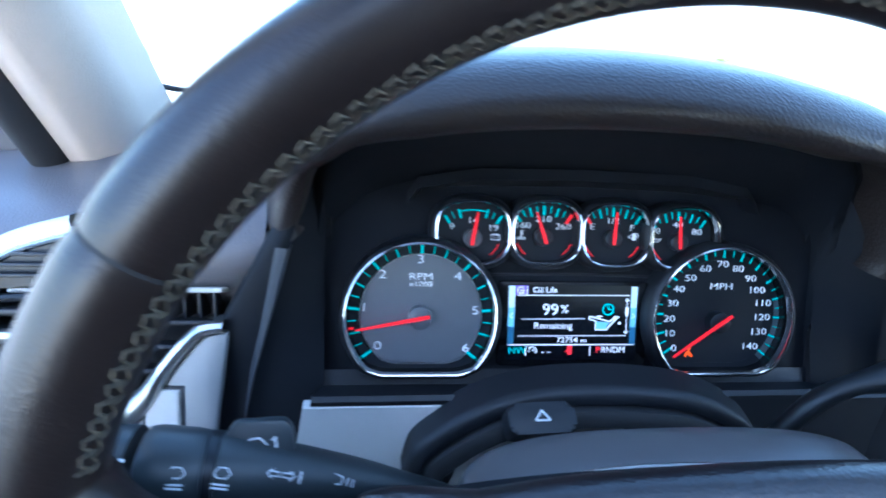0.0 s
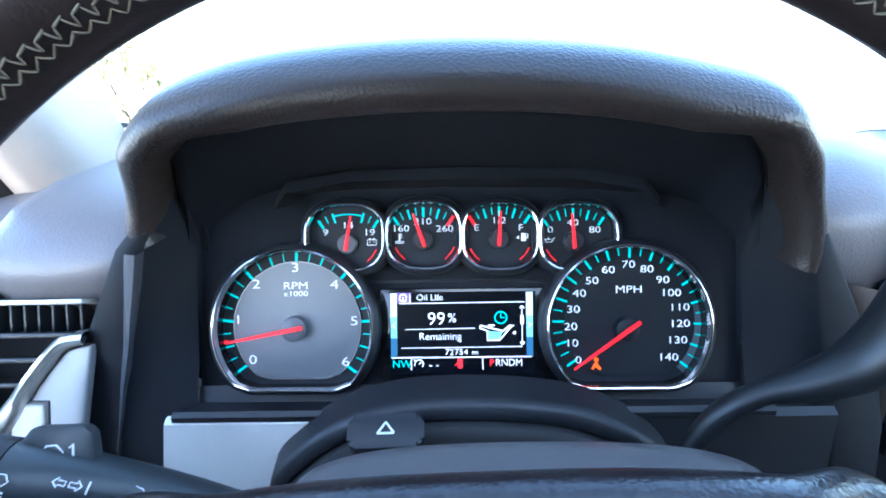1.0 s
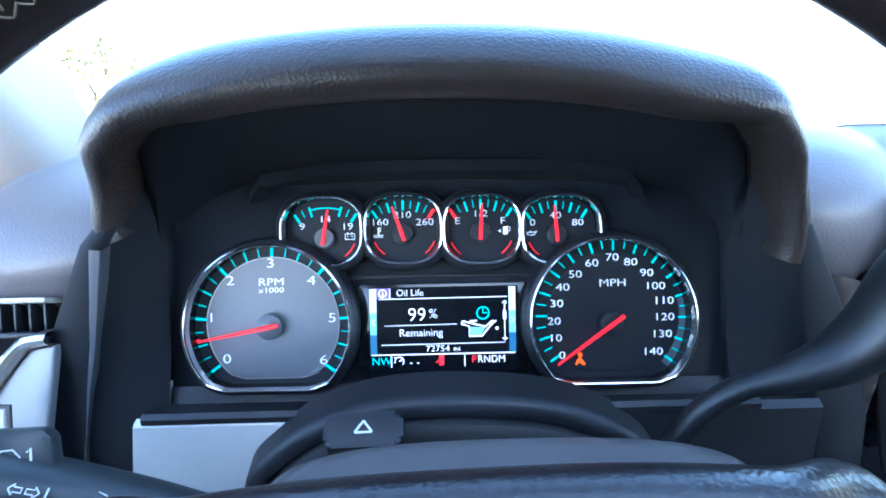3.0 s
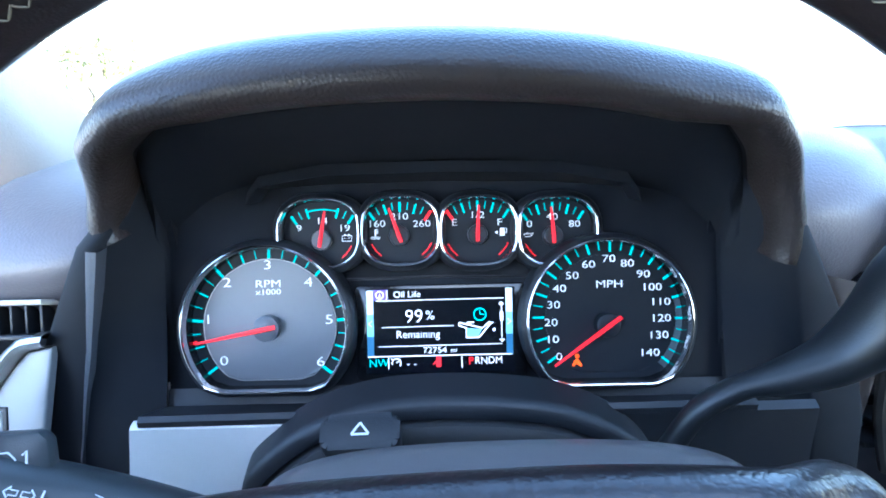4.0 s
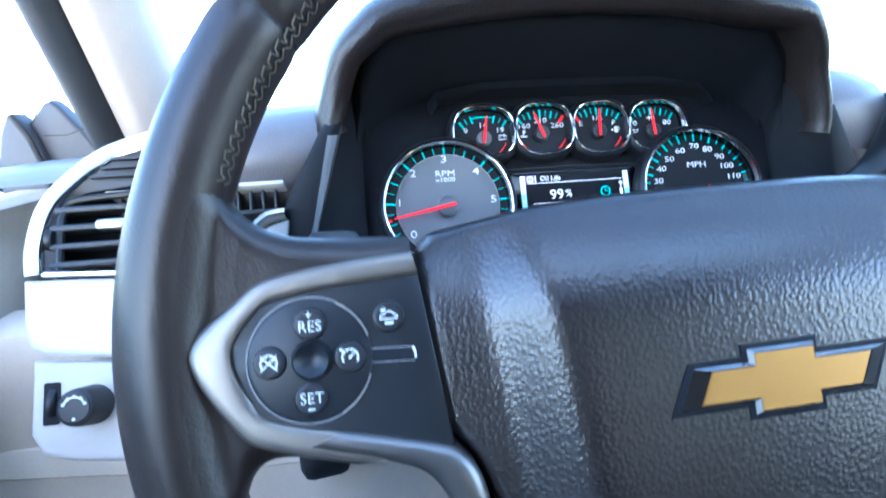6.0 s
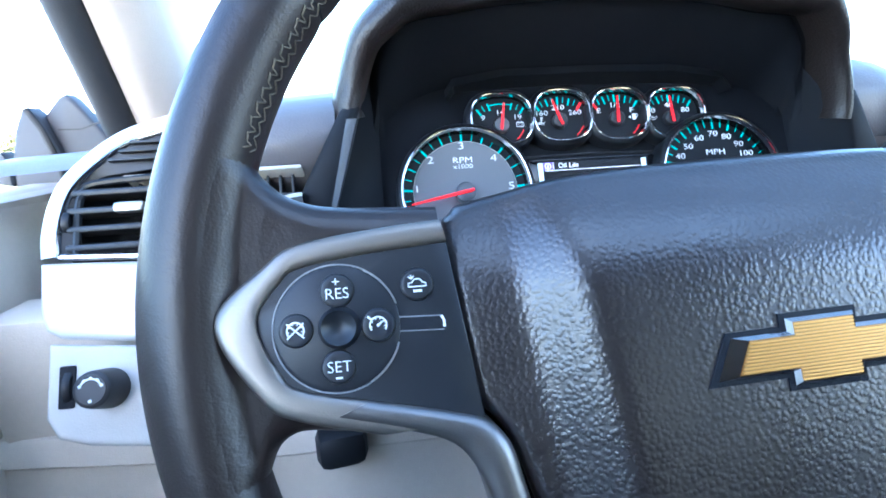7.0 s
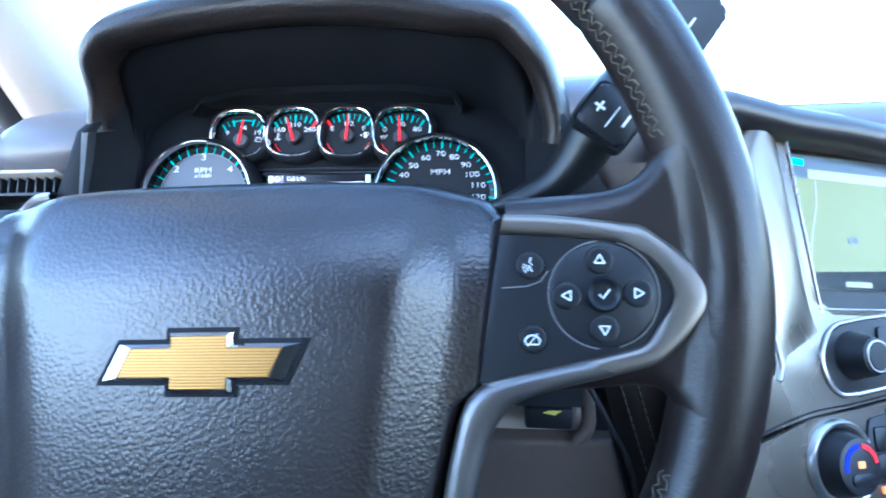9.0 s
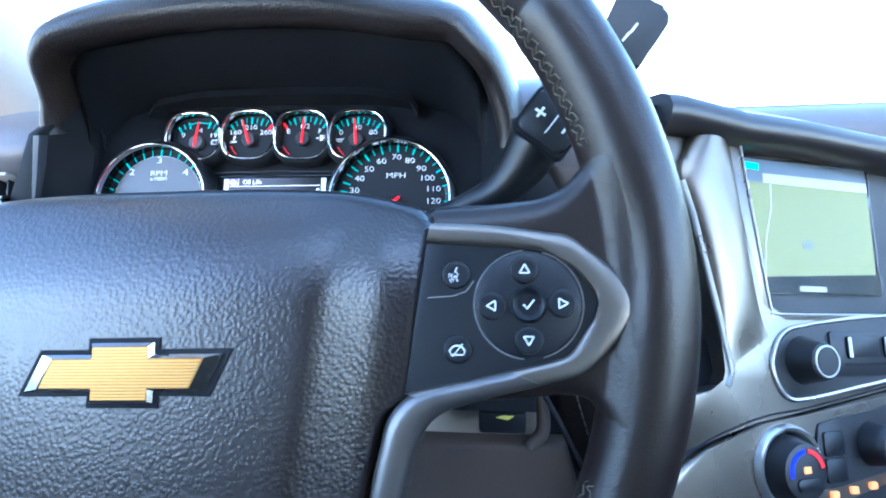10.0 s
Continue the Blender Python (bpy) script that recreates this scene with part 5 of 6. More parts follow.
dim = thing("dimmer_wheel", pose(*dl(-0.0142, -0.0750, 0.0), 65), "thin dark dimmer thumb wheel", "switch")
part("dimmer_slot", slab(rounded(-0.0034, -0.0092, 0.0034, 0.0092, 0.001), -0.002, 0.0006), BLACK_MATT, dim)
part("dimmer_roller", lathe([(0, 0.0018), (0.0082, 0.0018), (0.0088, 0.001), (0.0088, -0.001), (0, -0.0018)], 30), SWITCH, dim, m=pose(0, 0, -0.0055, 0, 90))

# lower dash, knee panels
bm = bmesh.new()
rows = []
for y, z in ((0.128, 1.112), (0.121, 1.110), (0.1185, 1.106), (0.1165, 1.096), (0.1190, 1.0935), (0.1185, 1.085), (0.112, 1.04), (0.130, 0.95), (0.19, 0.82)):
    rows.append([Vector((x, y + 0.012 * (x < -0.2) * (-(x + 0.2) / 0.1), z)) for x in (-0.335, -0.28, -0.2, -0.1, 0, 0.06)])
bridge(bm, rows, False)
dpart("knee_panel", bm, BEIGE, None, "light beige knee panel", 30)
dpart("knee_panel", block((-0.19, 0.158, 1.13), (0.28, 0.045, 0.09), 0.004), BEIGE, None, "beige panel behind the column")
part("release_handle", block((-0.152, 0.112, 1.102), (0.026, 0.020, 0.020), 0.006, m=pose(0, 0, 0, 0, 0, 10)), BLACK, None)
tagged(bpy.data.objects["release_handle"], "dark release handle under the dash", "handle")
# recess right of the column, with the diagnosis socket
face([(0.055, 0.135, 1.125), (0.160, 0.135, 1.125), (0.158, 0.128, 1.083), (0.060, 0.128, 1.083)], BEIGE, "recess_back", "beige recess panel", 0.004, 0.0)
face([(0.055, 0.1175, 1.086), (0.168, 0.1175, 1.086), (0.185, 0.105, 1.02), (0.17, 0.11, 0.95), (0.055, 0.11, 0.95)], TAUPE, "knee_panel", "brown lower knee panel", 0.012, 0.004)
dpart("recess_corner", tube(curve_points([(0.1500, 0.124, 1.128), (0.1540, 0.122, 1.110), (0.1545, 0.119, 1.094), (0.1470, 0.1175, 1.0855)], 20), 0.0040, 10), TAUPE, None, "rounded brown recess corner")
sock = thing("diagnosis_socket", pose(0.132, 0.118, 1.104), "black diagnosis socket with a yellow mark", "socket")
part("socket_body", block((0, 0, 0), (0.026, 0.018, 0.013), 0.002), BLACK, sock)
part("socket_mark", slab([(-0.0045, 0.0008), (0.002, -0.0004), (0.0055, 0.0022), (-0.001, 0.0022)], 0, 0.0004), YELLOW, sock, m=pose(0.001, -0.0093, 0.0035, 90))

# console side with stitched leather
bm = bmesh.new()
rows = []
for k in range(9):
    u = k / 8
    rows.append([Vector((0.158 + 0.030 * u + dx, 0.128 - 0.020 * u + dy, 1.135 - 0.10 * u)) for dx, dy in ((-0.004, 0.010), (0.0, 0.0), (0.008, -0.004), (0.018, -0.004), (0.05, 0.006))])
bridge(bm, rows, False)
dpart("console_side", bm, LEATHER_SMOOTH, None, "dark stitched console side")
for off in (0.009, 0.018):
    bm = bmesh.new()
    for k in range(22):
        u0, u1 = k / 22, (k + 0.7) / 22
        tube([(0.158 + 0.030 * u + off, 0.1225 - 0.020 * u, 1.135 - 0.10 * u) for u in (u0, u1)], 0.0005, 5, bm=bm)
    dpart("stitch_line", bm, THREAD, None, "pale stitch line")
dpart("edge_seal", tube(curve_points([(0.152, 0.116, 1.124), (0.166, 0.112, 1.098), (0.178, 0.108, 1.070), (0.180, 0.106, 1.03)], 20), 0.0016, 8), RUBBER)

# panel and vent right of the column
bm = bmesh.new()
bridge(bm, [[Vector((x, y, z)) for x, y in ((0.158, 0.150), (0.170, 0.138), (0.176, 0.136), (0.186, 0.138))] for z in (1.240, 1.22, 1.17, 1.10)], False)
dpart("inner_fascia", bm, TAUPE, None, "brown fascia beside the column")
vent_r = thing("air_vent", pose(0.205, 0.14, 1.195), "dark slatted air vent with a satin frame", "air vent", "dash air vents")
V2 = vent_r.matrix_world.inverted()
part("vent_back", block((0.215, 0.162, 1.19), (0.060, 0.004, 0.09), 0.0), BLACK_MATT, vent_r, m=V2.copy())
part("vent_frame", tube(curve_points([(0.190, 0.136, 1.232), (0.184, 0.134, 1.215), (0.188, 0.132, 1.180), (0.197, 0.130, 1.150)], 16), 0.0028, 8), STACK_SATIN, vent_r, "satin vent frame", m=V2.copy())
for k in range(6):
    part("slat", block((0.206, 0.142, 1.158 + 0.0125 * k), (0.036, 0.016, 0.0036), 0.0012, m=pose(0, 0, 0, -14)), BLACK, vent_r, m=V2.copy())

# ---------------------------------------------------------------- steering column
col = thing("steering_column", pose(0, 0.10, 1.18), "dark brown steering column shroud", "steering column")
C0 = col.matrix_world.inverted()
bm = bmesh.new()
rows = []
for y, w, top, drop in ((0.030, 0.078, 1.196, 0.020), (0.050, 0.080, 1.2085, 0.020), (0.0620, 0.0815, 1.2140, 0.018), (0.0655, 0.0820, 1.2152, 0.018), (0.070, 0.0825, 1.2158, 0.018), (0.080, 0.0828, 1.2150, 0.018), (0.0850, 0.0828, 1.2140, 0.018), (0.0868, 0.0820, 1.2115, 0.018), (0.0872, 0.0810, 1.195, 0.016)):
    r = []
    for k in range(41):
        u = -1 + 2 * k / 40
        x = w * math.copysign(abs(math.sin(u * math.pi / 2)) ** 0.9, u)
        e = abs(u) ** 3.2
        r.append(Vector((x + 0.019, y - 0.010 * abs(u) ** 2, top - 0.004 * abs(u) ** 2 - drop * e - (0.02 if abs(u) == 1 else 0))))
    rows.append(r)
bridge(bm, rows, False)
part("upper_shroud", bm, SHROUD, col, "smooth dark brown upper shroud", m=C0.copy(), smooth=50)
part("shroud_line", tube(curve_points([(-0.058, 0.0580, 1.2050), (-0.045, 0.0610, 1.2105), (-0.02, 0.0645, 1.2150), (0.015, 0.0657, 1.2160), (0.055, 0.0640, 1.2140), (0.085, 0.0590, 1.2085), (0.096, 0.0570, 1.2040)], 30), 0.0011, 8), SATIN_DARK, col, "thin bright edge line", m=C0.copy())
part("lower_shroud", block((0.017, 0.060, 1.150), (0.150, 0.066, 0.075), 0.02, segs=4), BLACK, col, m=C0.copy())
COLLAR = curve_points([(x, 0, z) for x, z in ((-0.0840, 1.165), (-0.0800, 1.1800), (-0.0700, 1.1905), (-0.0580, 1.1995), (-0.0425, 1.2070), (-0.0210, 1.2118), (0.0100, 1.2122), (0.0414, 1.2080), (0.0630, 1.1985), (0.0760, 1.1880), (0.0840, 1.1740), (0.0860, 1.1600))], 60)


def collar_rows(steps):
    rows = []
    for inset, y in steps:
        r = []
        for k, q in enumerate(COLLAR):
            t = (COLLAR[min(k + 1, 59)] - COLLAR[max(k - 1, 0)]).normalized()
            r.append(Vector((q.x + t.z * inset, y - 0.10 * (1.2122 - q.z), q.z - t.x * inset)))
        rows.append(r)
    return rows


bm = bmesh.new()
bridge(bm, collar_rows(((-0.001, 0.124), (0.0, 0.1120), (0.0006, 0.1085), (0.0020, 0.1072), (0.0050, 0.1060), (0.0066, 0.1060), (0.0072, 0.1075), (0.0074, 0.118))), False)
part("column_collar", bm, BLACK, col, "black arched collar", m=C0.copy())
bm = bmesh.new()
bridge(bm, collar_rows(((0.0072, 0.116), (0.0085, 0.1040), (0.0110, 0.1020), (0.0150, 0.1010), (0.0180, 0.1040), (0.0240, 0.1150))), False)
part("column_boot", bm, RUBBER, col, m=C0.copy())
haz = part("hazard_switch", slab(rounded(-0.0135, -0.0060, 0.0135, 0.0060, 0.003), -0.008, 0.004, 0.002), BLACK, col, "black hazard light switch", m=C0 @ pose(-0.0300, 0.0935, 1.2105, 30, 0, 2))
p = [(0.0 + 0.0034 * math.cos(radians(90 + k * 120)), 0.0002 + 0.0026 * math.sin(radians(90 + k * 120))) for k in range(3)]
bm = bmesh.new()
for i in range(3):
    strip([p[i], p[(i + 1) % 3]], 0.0007, 0.0041, bm=bm)
part("hazard_symbol", bm, PRINT, haz, "white triangle symbol")

# turn signal stalk
stalk = thing("turn_signal_stalk", pose(-0.08, 0.075, 1.20), "dark grey turn signal and wiper stalk", "stalk")
S0 = stalk.matrix_world.inverted()
axis = curve_points([(-0.060, 0.088, 1.170), (-0.085, 0.080, 1.1905), (-0.110, 0.074, 1.2045), (-0.140, 0.070, 1.2135), (-0.165, 0.068, 1.2170), (-0.189, 0.067, 1.2200)], 40)
rad = [0.0056, 0.0064, 0.0090, 0.0126, 0.0144, 0.0150]


def stalk_r(i):
    u = i / 39 * 5
    k = min(int(u), 4)
    return rad[k] + (rad[k + 1] - rad[k]) * (u - k)


part("stalk_arm", tube(axis[:26], [stalk_r(i) for i in range(26)], 24), STALK, stalk, m=S0.copy())
part("wiper_ring", tube(axis[26:33], [stalk_r(i) * (1.04 if 0 < i - 26 < 6 else 0.99) for i in range(26, 33)], 28), STALK, stalk, "ribbed wiper ring", m=S0.copy())
part("stalk_tip", tube(axis[33:], [stalk_r(i) * (0.9 if i == 39 else 1.0) for i in range(33, 40)], 28), STALK, stalk, "square-cut stalk end", m=S0.copy())
part("ring_groove", tube(axis[25:27], [stalk_r(25) * 1.015, stalk_r(26) * 1.015], 28), SWITCH, stalk, "thin marking band", m=S0.copy())
notch = axis[35].lerp(axis[36], 0.5)
part("tip_notch", block((notch.x, notch.y - 0.0128, notch.z - 0.0050), (0.0130, 0.0080, 0.0130), 0.0020), BLACK_MATT, stalk, "dark notch in the stalk end", m=S0.copy())
part("notch_edge", block((notch.x - 0.0062, notch.y - 0.0140, notch.z - 0.0050), (0.0012, 0.0076, 0.0110), 0.0005), PRINT, stalk, "pale notch edge", m=S0.copy())
part("pass_button", block((-0.1240, 0.0610, 1.2030), (0.0170, 0.0040, 0.0080), 0.0015), BLACK, stalk, "small black stalk button", m=S0.copy())
part("wash_paddle", slab([(-0.012, -0.008), (0.012, -0.008), (0.0105, 0.006), (0.008, 0.0085), (-0.008, 0.0095), (-0.0115, 0.005)], -0.003, 0.003, 0.0015, both=True), STALK, stalk, "raised washer paddle", m=S0 @ pose(-0.1320, 0.0750, 1.2205, 62, 0, 8))
part("wash_symbol", strip([(-0.0050, 0.001), (-0.0030, 0.0034), (0.0, 0.0034), (0.0020, 0.001), (-0.0015, -0.0012), (-0.0050, 0.001)], 0.0005, 0.0031), PRINT, stalk, "white washer symbol", m=S0 @ pose(-0.1320, 0.0750, 1.2205, 62, 0, 8))
part("wash_symbol", strip([(0.005, -0.0022), (0.005, 0.0034), (0.0038, 0.0022)], 0.0006, 0.0031), PRINT, stalk, m=S0 @ pose(-0.1320, 0.0750, 1.2205, 62, 0, 8))


def stalk_mark(bm, x, tilt=58):
    """Printing that lies on the upper face of the stalk near x."""
    i = min(range(40), key=lambda k: abs(axis[k].x - x))
    c, r = axis[i], stalk_r(i)
    a, b = axis[max(0, i - 2)], axis[min(39, i + 2)]
    fall = math.degrees(math.atan2(b.z - a.z, a.x - b.x))
    n = Vector((0, -math.sin(radians(90 - tilt)), math.cos(radians(90 - tilt))))
    part("stalk_symbol", bm, PRINT, stalk, "white printed symbol", m=S0 @ pose(x, c.y, c.z, 0, fall, 0) @ pose(0, 0, 0, 90 - tilt) @ pose(0, 0, r + 0.0002) @ Matrix.Diagonal((0.62, 0.62, 1, 1)))


def arrows_mark():
    bm = strip([(-0.007, 0), (-0.0045, 0.0024), (-0.0045, 0.0011), (-0.001, 0.0011), (-0.001, -0.0011), (-0.0045, -0.0011), (-0.0045, -0.0024), (-0.007, 0)], 0.0006, 0)
    strip([(0.007, 0), (0.0045, 0.0024), (0.0045, 0.0011), (0.001, 0.0011), (0.001, -0.0011), (0.0045, -0.0011), (0.0045, -0.0024), (0.007, 0)], 0.0006, 0, bm=bm)
    strip([(0.010, -0.003), (0.010, 0.003)], 0.0008, 0, bm=bm)
    return bm


def beam_mark():
    bm = bmesh.new()
    for k in range(4):
        strip([(-0.009, -0.002 + 0.0013 * k), (-0.004, -0.002 + 0.0013 * k)], 0.0006, 0, bm=bm)
    strip([(-0.003, -0.0026), (-0.003, 0.0026), (0.001, 0.0020), (0.002, 0), (0.001, -0.0020), (-0.003, -0.0026)], 0.0006, 0, bm=bm)
    strip([(0.0045, -0.002), (0.0045, 0.002)], 0.0007, 0, bm=bm)
    strip([(0.0075, -0.002), (0.0075, 0.002)], 0.0007, 0, bm=bm)
    return bm


def wiper_mark():
    bm = strip([(-0.004, 0.001), (-0.002, 0.004), (0.002, 0.004), (0.004, 0.001), (0.002, -0.001), (-0.002, -0.001), (-0.004, 0.001)], 0.0006, 0)
    for k in range(2):
        strip([(-0.004, -0.004 - 0.0018 * k), (0.004, -0.004 - 0.0018 * k)], 0.0009, 0, bm=bm)
    return bm


def bar_mark():
    bm = bmesh.new()
    for k, w in enumerate((0.016, 0.016, 0.010)):
        strip([(-w / 2, 0.003 - 0.004 * k), (w / 2, 0.003 - 0.004 * k)], 0.0016, 0, bm=bm)
    return bm


stalk_mark(arrows_mark(), -0.126, 50)
stalk_mark(beam_mark(), -0.1085, 50)
stalk_mark(wiper_mark(), -0.1425, 45)
stalk_mark(wiper_mark(), -0.1545, 45)
stalk_mark(bar_mark(), -0.1745, 55)

# gear selector
lever = thing("gear_selector", pose(0.09, 0.10, 1.20), "black column gear selector with plus and minus buttons", "gear lever")
L0 = lever.matrix_world.inverted()
path = curve_points([(0.062, 0.104, 1.168), (0.0775, 0.1005, 1.1880), (0.0880, 0.0990, 1.2110), (0.0995, 0.0980, 1.2215), (0.1140, 0.0970, 1.2268), (0.1290, 0.0970, 1.2330), (0.1405, 0.0970, 1.2440), (0.1490, 0.0970, 1.2580), (0.1590, 0.0985, 1.2720), (0.1730, 0.1020, 1.2860)], 48)
rads = [0.0048 + 0.0108 * min(1, max(0, (i - 17) / 20)) for i in range(48)]
part("lever_arm", tube(path, rads, 22, flat=0.85), LEVER, lever, m=L0.copy())
head = pose(0.1865, 0.1050, 1.2985, 72, 0, 0) @ pose(0, 0, 0, 0, 0, -30)
part("lever_head", slab([(x * (0.92 + 6.0 * y), y) for x, y in rounded(-0.0125, -0.0165, 0.0125, 0.0165, 0.0060, 7)], -0.010, 0.007, 0.0022, both=False, segs=3), LEVER, lever, "rounded lever head", m=L0 @ head)
part("head_mark", strip([(-0.0010, -0.0050), (-0.0002, -0.0005), (0.0004, 0.0005), (0.0009, 0.0048)], 0.0011, 0.0070), SATIN_DARK, lever, "worn grey printed mark", m=L0 @ head)
pad_m = pose(0.1528, 0.0815, 1.2645, 72, 0, 0) @ pose(0, 0, 0, 0, 0, -38)
rock = part("shift_rocker", slab(rounded(-0.0115, -0.0100, 0.0115, 0.0100, 0.003), -0.006, 0.0030, 0.0015), LEVER, lever, "rounded plus and minus rocker", m=L0 @ pad_m)
part("rocker_gap", slab(rounded(-0.0128, -0.0113, 0.0128, 0.0113, 0.0036), -0.006, 0.0012), BLACK_MATT, lever, m=L0 @ pad_m)
bm = strip([(-0.0085, 0.0), (-0.0035, 0.0)], 0.0011, 0.0031)
strip([(-0.0060, -0.0025), (-0.0060, 0.0025)], 0.0011, 0.0031, bm=bm)
strip([(0.0008, -0.0060), (0.0008, 0.0045)], 0.0005, 0.0031, bm=bm)
strip([(0.0065, -0.0020), (0.0065, 0.0040)], 0.0011, 0.0031, bm=bm)
part("rocker_marks", bm, PRINT, rock, "white plus and minus signs")

# ---------------------------------------------------------------- centre stack
STACK = pose(0.27, 0.146, 1.209, 0, 0, 25) @ pose(0, 0, 0, 68) @ pose(0, 0, 0, 0, 0, -9)
stack = thing("center_stack", STACK, "satin silver centre stack with screen and knobs", "center console")
bm = bmesh.new()
# frame left of the screen
part("stack_frame", slab([(-0.0400, 0.0420), (-0.0470, 0.0300), (-0.0490, 0.0180), (-0.0435, 0.0000), (-0.0330, -0.0500), (-0.0280, -0.0790), (-0.0310, -0.0860), (-0.0420, -0.0880), (-0.0700, -0.0900),
                          (-0.0700, -0.1200), (-0.0480, -0.1120), (-0.0150, -0.1040), (0.015, -0.1000), (0.11, -0.088), (0.11, -0.0530), (0.0100, -0.0530), (0.0, -0.0515), (-0.0070, -0.0470), (-0.0165, 0.0420)], -0.014, 0.0, 0.0035, segs=3), STACK_SATIN, stack, "satin silver stack frame")
part("stack_frame", slab([(-0.0165, 0.0410), (-0.0080, 0.0410), (0.0020, -0.0470), (0.008, -0.0505), (0.11, -0.0500), (0.11, -0.0535), (0.0, -0.0535), (-0.0085, -0.0470)], -0.012, -0.0008, 0.0012), STACK_SATIN, stack, "satin inner screen edge")
part("screen_edge_line", tube(curve_points([(-0.0082, 0.0410, -0.0004), (0.0016, -0.0440, -0.0004), (0.0040, -0.0490, -0.0004), (0.0100, -0.0502, -0.0004), (0.1100, -0.0497, -0.0004)], 50), 0.0007, 8), SATIN, stack, "thin bright line round the screen")
# the rounded column between the slot and the screen
ins = curve_points([(-0.0400, 0.0430, 0), (-0.0470, 0.0300, 0), (-0.0488, 0.0180, 0), (-0.0433, 0.0, 0), (-0.0328, -0.0500, 0), (-0.0285, -0.0760, 0)], 28)
outs = curve_points([(-0.0165, 0.0430, 0), (-0.0152, 0.0300, 0), (-0.0138, 0.0180, 0), (-0.0120, 0.0, 0), (-0.0068, -0.0470, 0), (-0.0020, -0.0620, 0)], 28)
bm = bmesh.new()
rows = []
for k, (p, q) in enumerate(zip(ins, outs)):
    fade = min(1.0, (27 - k) / 9)
    fade = fade * fade * (3 - 2 * fade)
    row = [Vector((p.x, p.y, -0.006))]
    for i in range(17):
        u = i / 16
        w = p.lerp(q, u)
        row.append(Vector((w.x, w.y, 0.0002 + 0.0042 * fade * math.sin(math.pi * u ** 0.85) ** 0.8)))
    row.append(Vector((q.x, q.y, -0.006)))
    rows.append(row)
bridge(bm, rows, False)
part("stack_column", bm, STACK_SATIN, stack, "rounded satin column beside the screen", smooth=50)
part("stack_recess", slab([(-0.016, 0.044), (0.125, 0.044), (0.125, -0.052), (-0.004, -0.052)], -0.016, -0.0095), BLACK, stack)
part("stack_side_slot", slab([(-0.0560, 0.0160), (-0.0480, 0.0120), (-0.0420, -0.0060), (-0.0320, -0.0520), (-0.0275, -0.0800), (-0.0300, -0.0860), (-0.0450, -0.0880)], -0.022, -0.012), BLACK_MATT, stack, "dark gap beside the stack")
part("stack_slot_edge", tube([(x, y, 0.0) for x, y in ((-0.0490, 0.0180), (-0.0435, 0.0000), (-0.0330, -0.0500), (-0.0280, -0.0790), (-0.0310, -0.0860))], 0.0016, 8), SATIN, stack)
part("stack_corner", slab([(-0.0720, 0.0440), (-0.0400, 0.0440), (-0.0490, 0.0180), (-0.056, 0.016), (-0.0720, -0.0100)], -0.016, -0.003, 0.003), STACK_SATIN, stack)
scr = part("touch_screen", slab(rounded(-0.0085, -0.0385, 0.0960, 0.0405, 0.002), -0.010, -0.0075, 0.0006), PIANO, stack, "glossy map screen")
part("screen_glass", slab([(-0.0080, -0.0380), (0.0955, -0.0380), (0.0955, 0.0400), (-0.0080, 0.0400)], -0.0064, -0.0062), SCREEN_GLASS, scr, "glossy cover glass")
part("map_field", slab([(-0.0065, -0.0300), (0.0920, -0.0260), (0.0935, 0.0240), (-0.0048, 0.0240)], -0.0075, -0.0072), MAP_GREEN, scr, "green map picture")
part("map_bar", slab([(-0.0048, 0.0240), (0.0935, 0.0240), (0.0940, 0.0385), (-0.0042, 0.0375)], -0.0075, -0.0072), MAP_DARK, scr, "dark top bar")
part("map_bar", slab([(0.0130, 0.0240), (0.0935, 0.0240), (0.0936, 0.0300), (0.0132, 0.0295)], -0.0074, -0.0070), MAP_PALE, scr, "pale bar")
part("map_icon", slab([(0.0000, 0.0315), (0.0105, 0.0310), (0.0110, 0.0350), (0.0005, 0.0355)], -0.0073, -0.0070), SCREEN_CYAN, scr)
part("map_mark", slab(rounded(0.0375, -0.0125, 0.0450, -0.0085, 0.0015), -0.0073, -0.0070), MAP_DARK, scr)
part("map_road", strip([(0.008, -0.0285), (0.0105, -0.010), (0.017, 0.010), (0.018, 0.0235)], 0.0008, -0.0072), MAP_PALE, scr)
part("screen_words", slab(rounded(0.0320, -0.0370, 0.0520, -0.0340, 0.0008), -0.0075, -0.0073), MAP_PALE, scr, "small pale bar of lettering")
# audio panel
audio = part("audio_panel", slab([(p.x, p.y) for p in curve_points([(0.1100, -0.0500, 0), (0.0600, -0.0530, 0), (0.0230, -0.0570, 0), (0.0080, -0.0610, 0), (0.0000, -0.0720, 0), (0.0000, -0.0820, 0), (0.0065, -0.0910, 0), (0.0180, -0.0925, 0), (0.0600, -0.0870, 0), (0.1100, -0.0800, 0)], 60, True)], -0.008, 0.0012, 0.0012), BLACK, stack, "black audio control panel")
part("audio_edge", tube([(p.x, p.y, 0.0004) for p in curve_points([(0.1100, -0.0490, 0), (0.0600, -0.0520, 0), (0.0230, -0.0560, 0), (0.0070, -0.0600, 0), (-0.0012, -0.0720, 0), (-0.0012, -0.0820, 0), (0.0055, -0.0920, 0), (0.0180, -0.0937, 0), (0.0600, -0.0882, 0), (0.1100, -0.0812, 0)], 60)], 0.0013, 8), SATIN, stack, "bright audio panel edge")
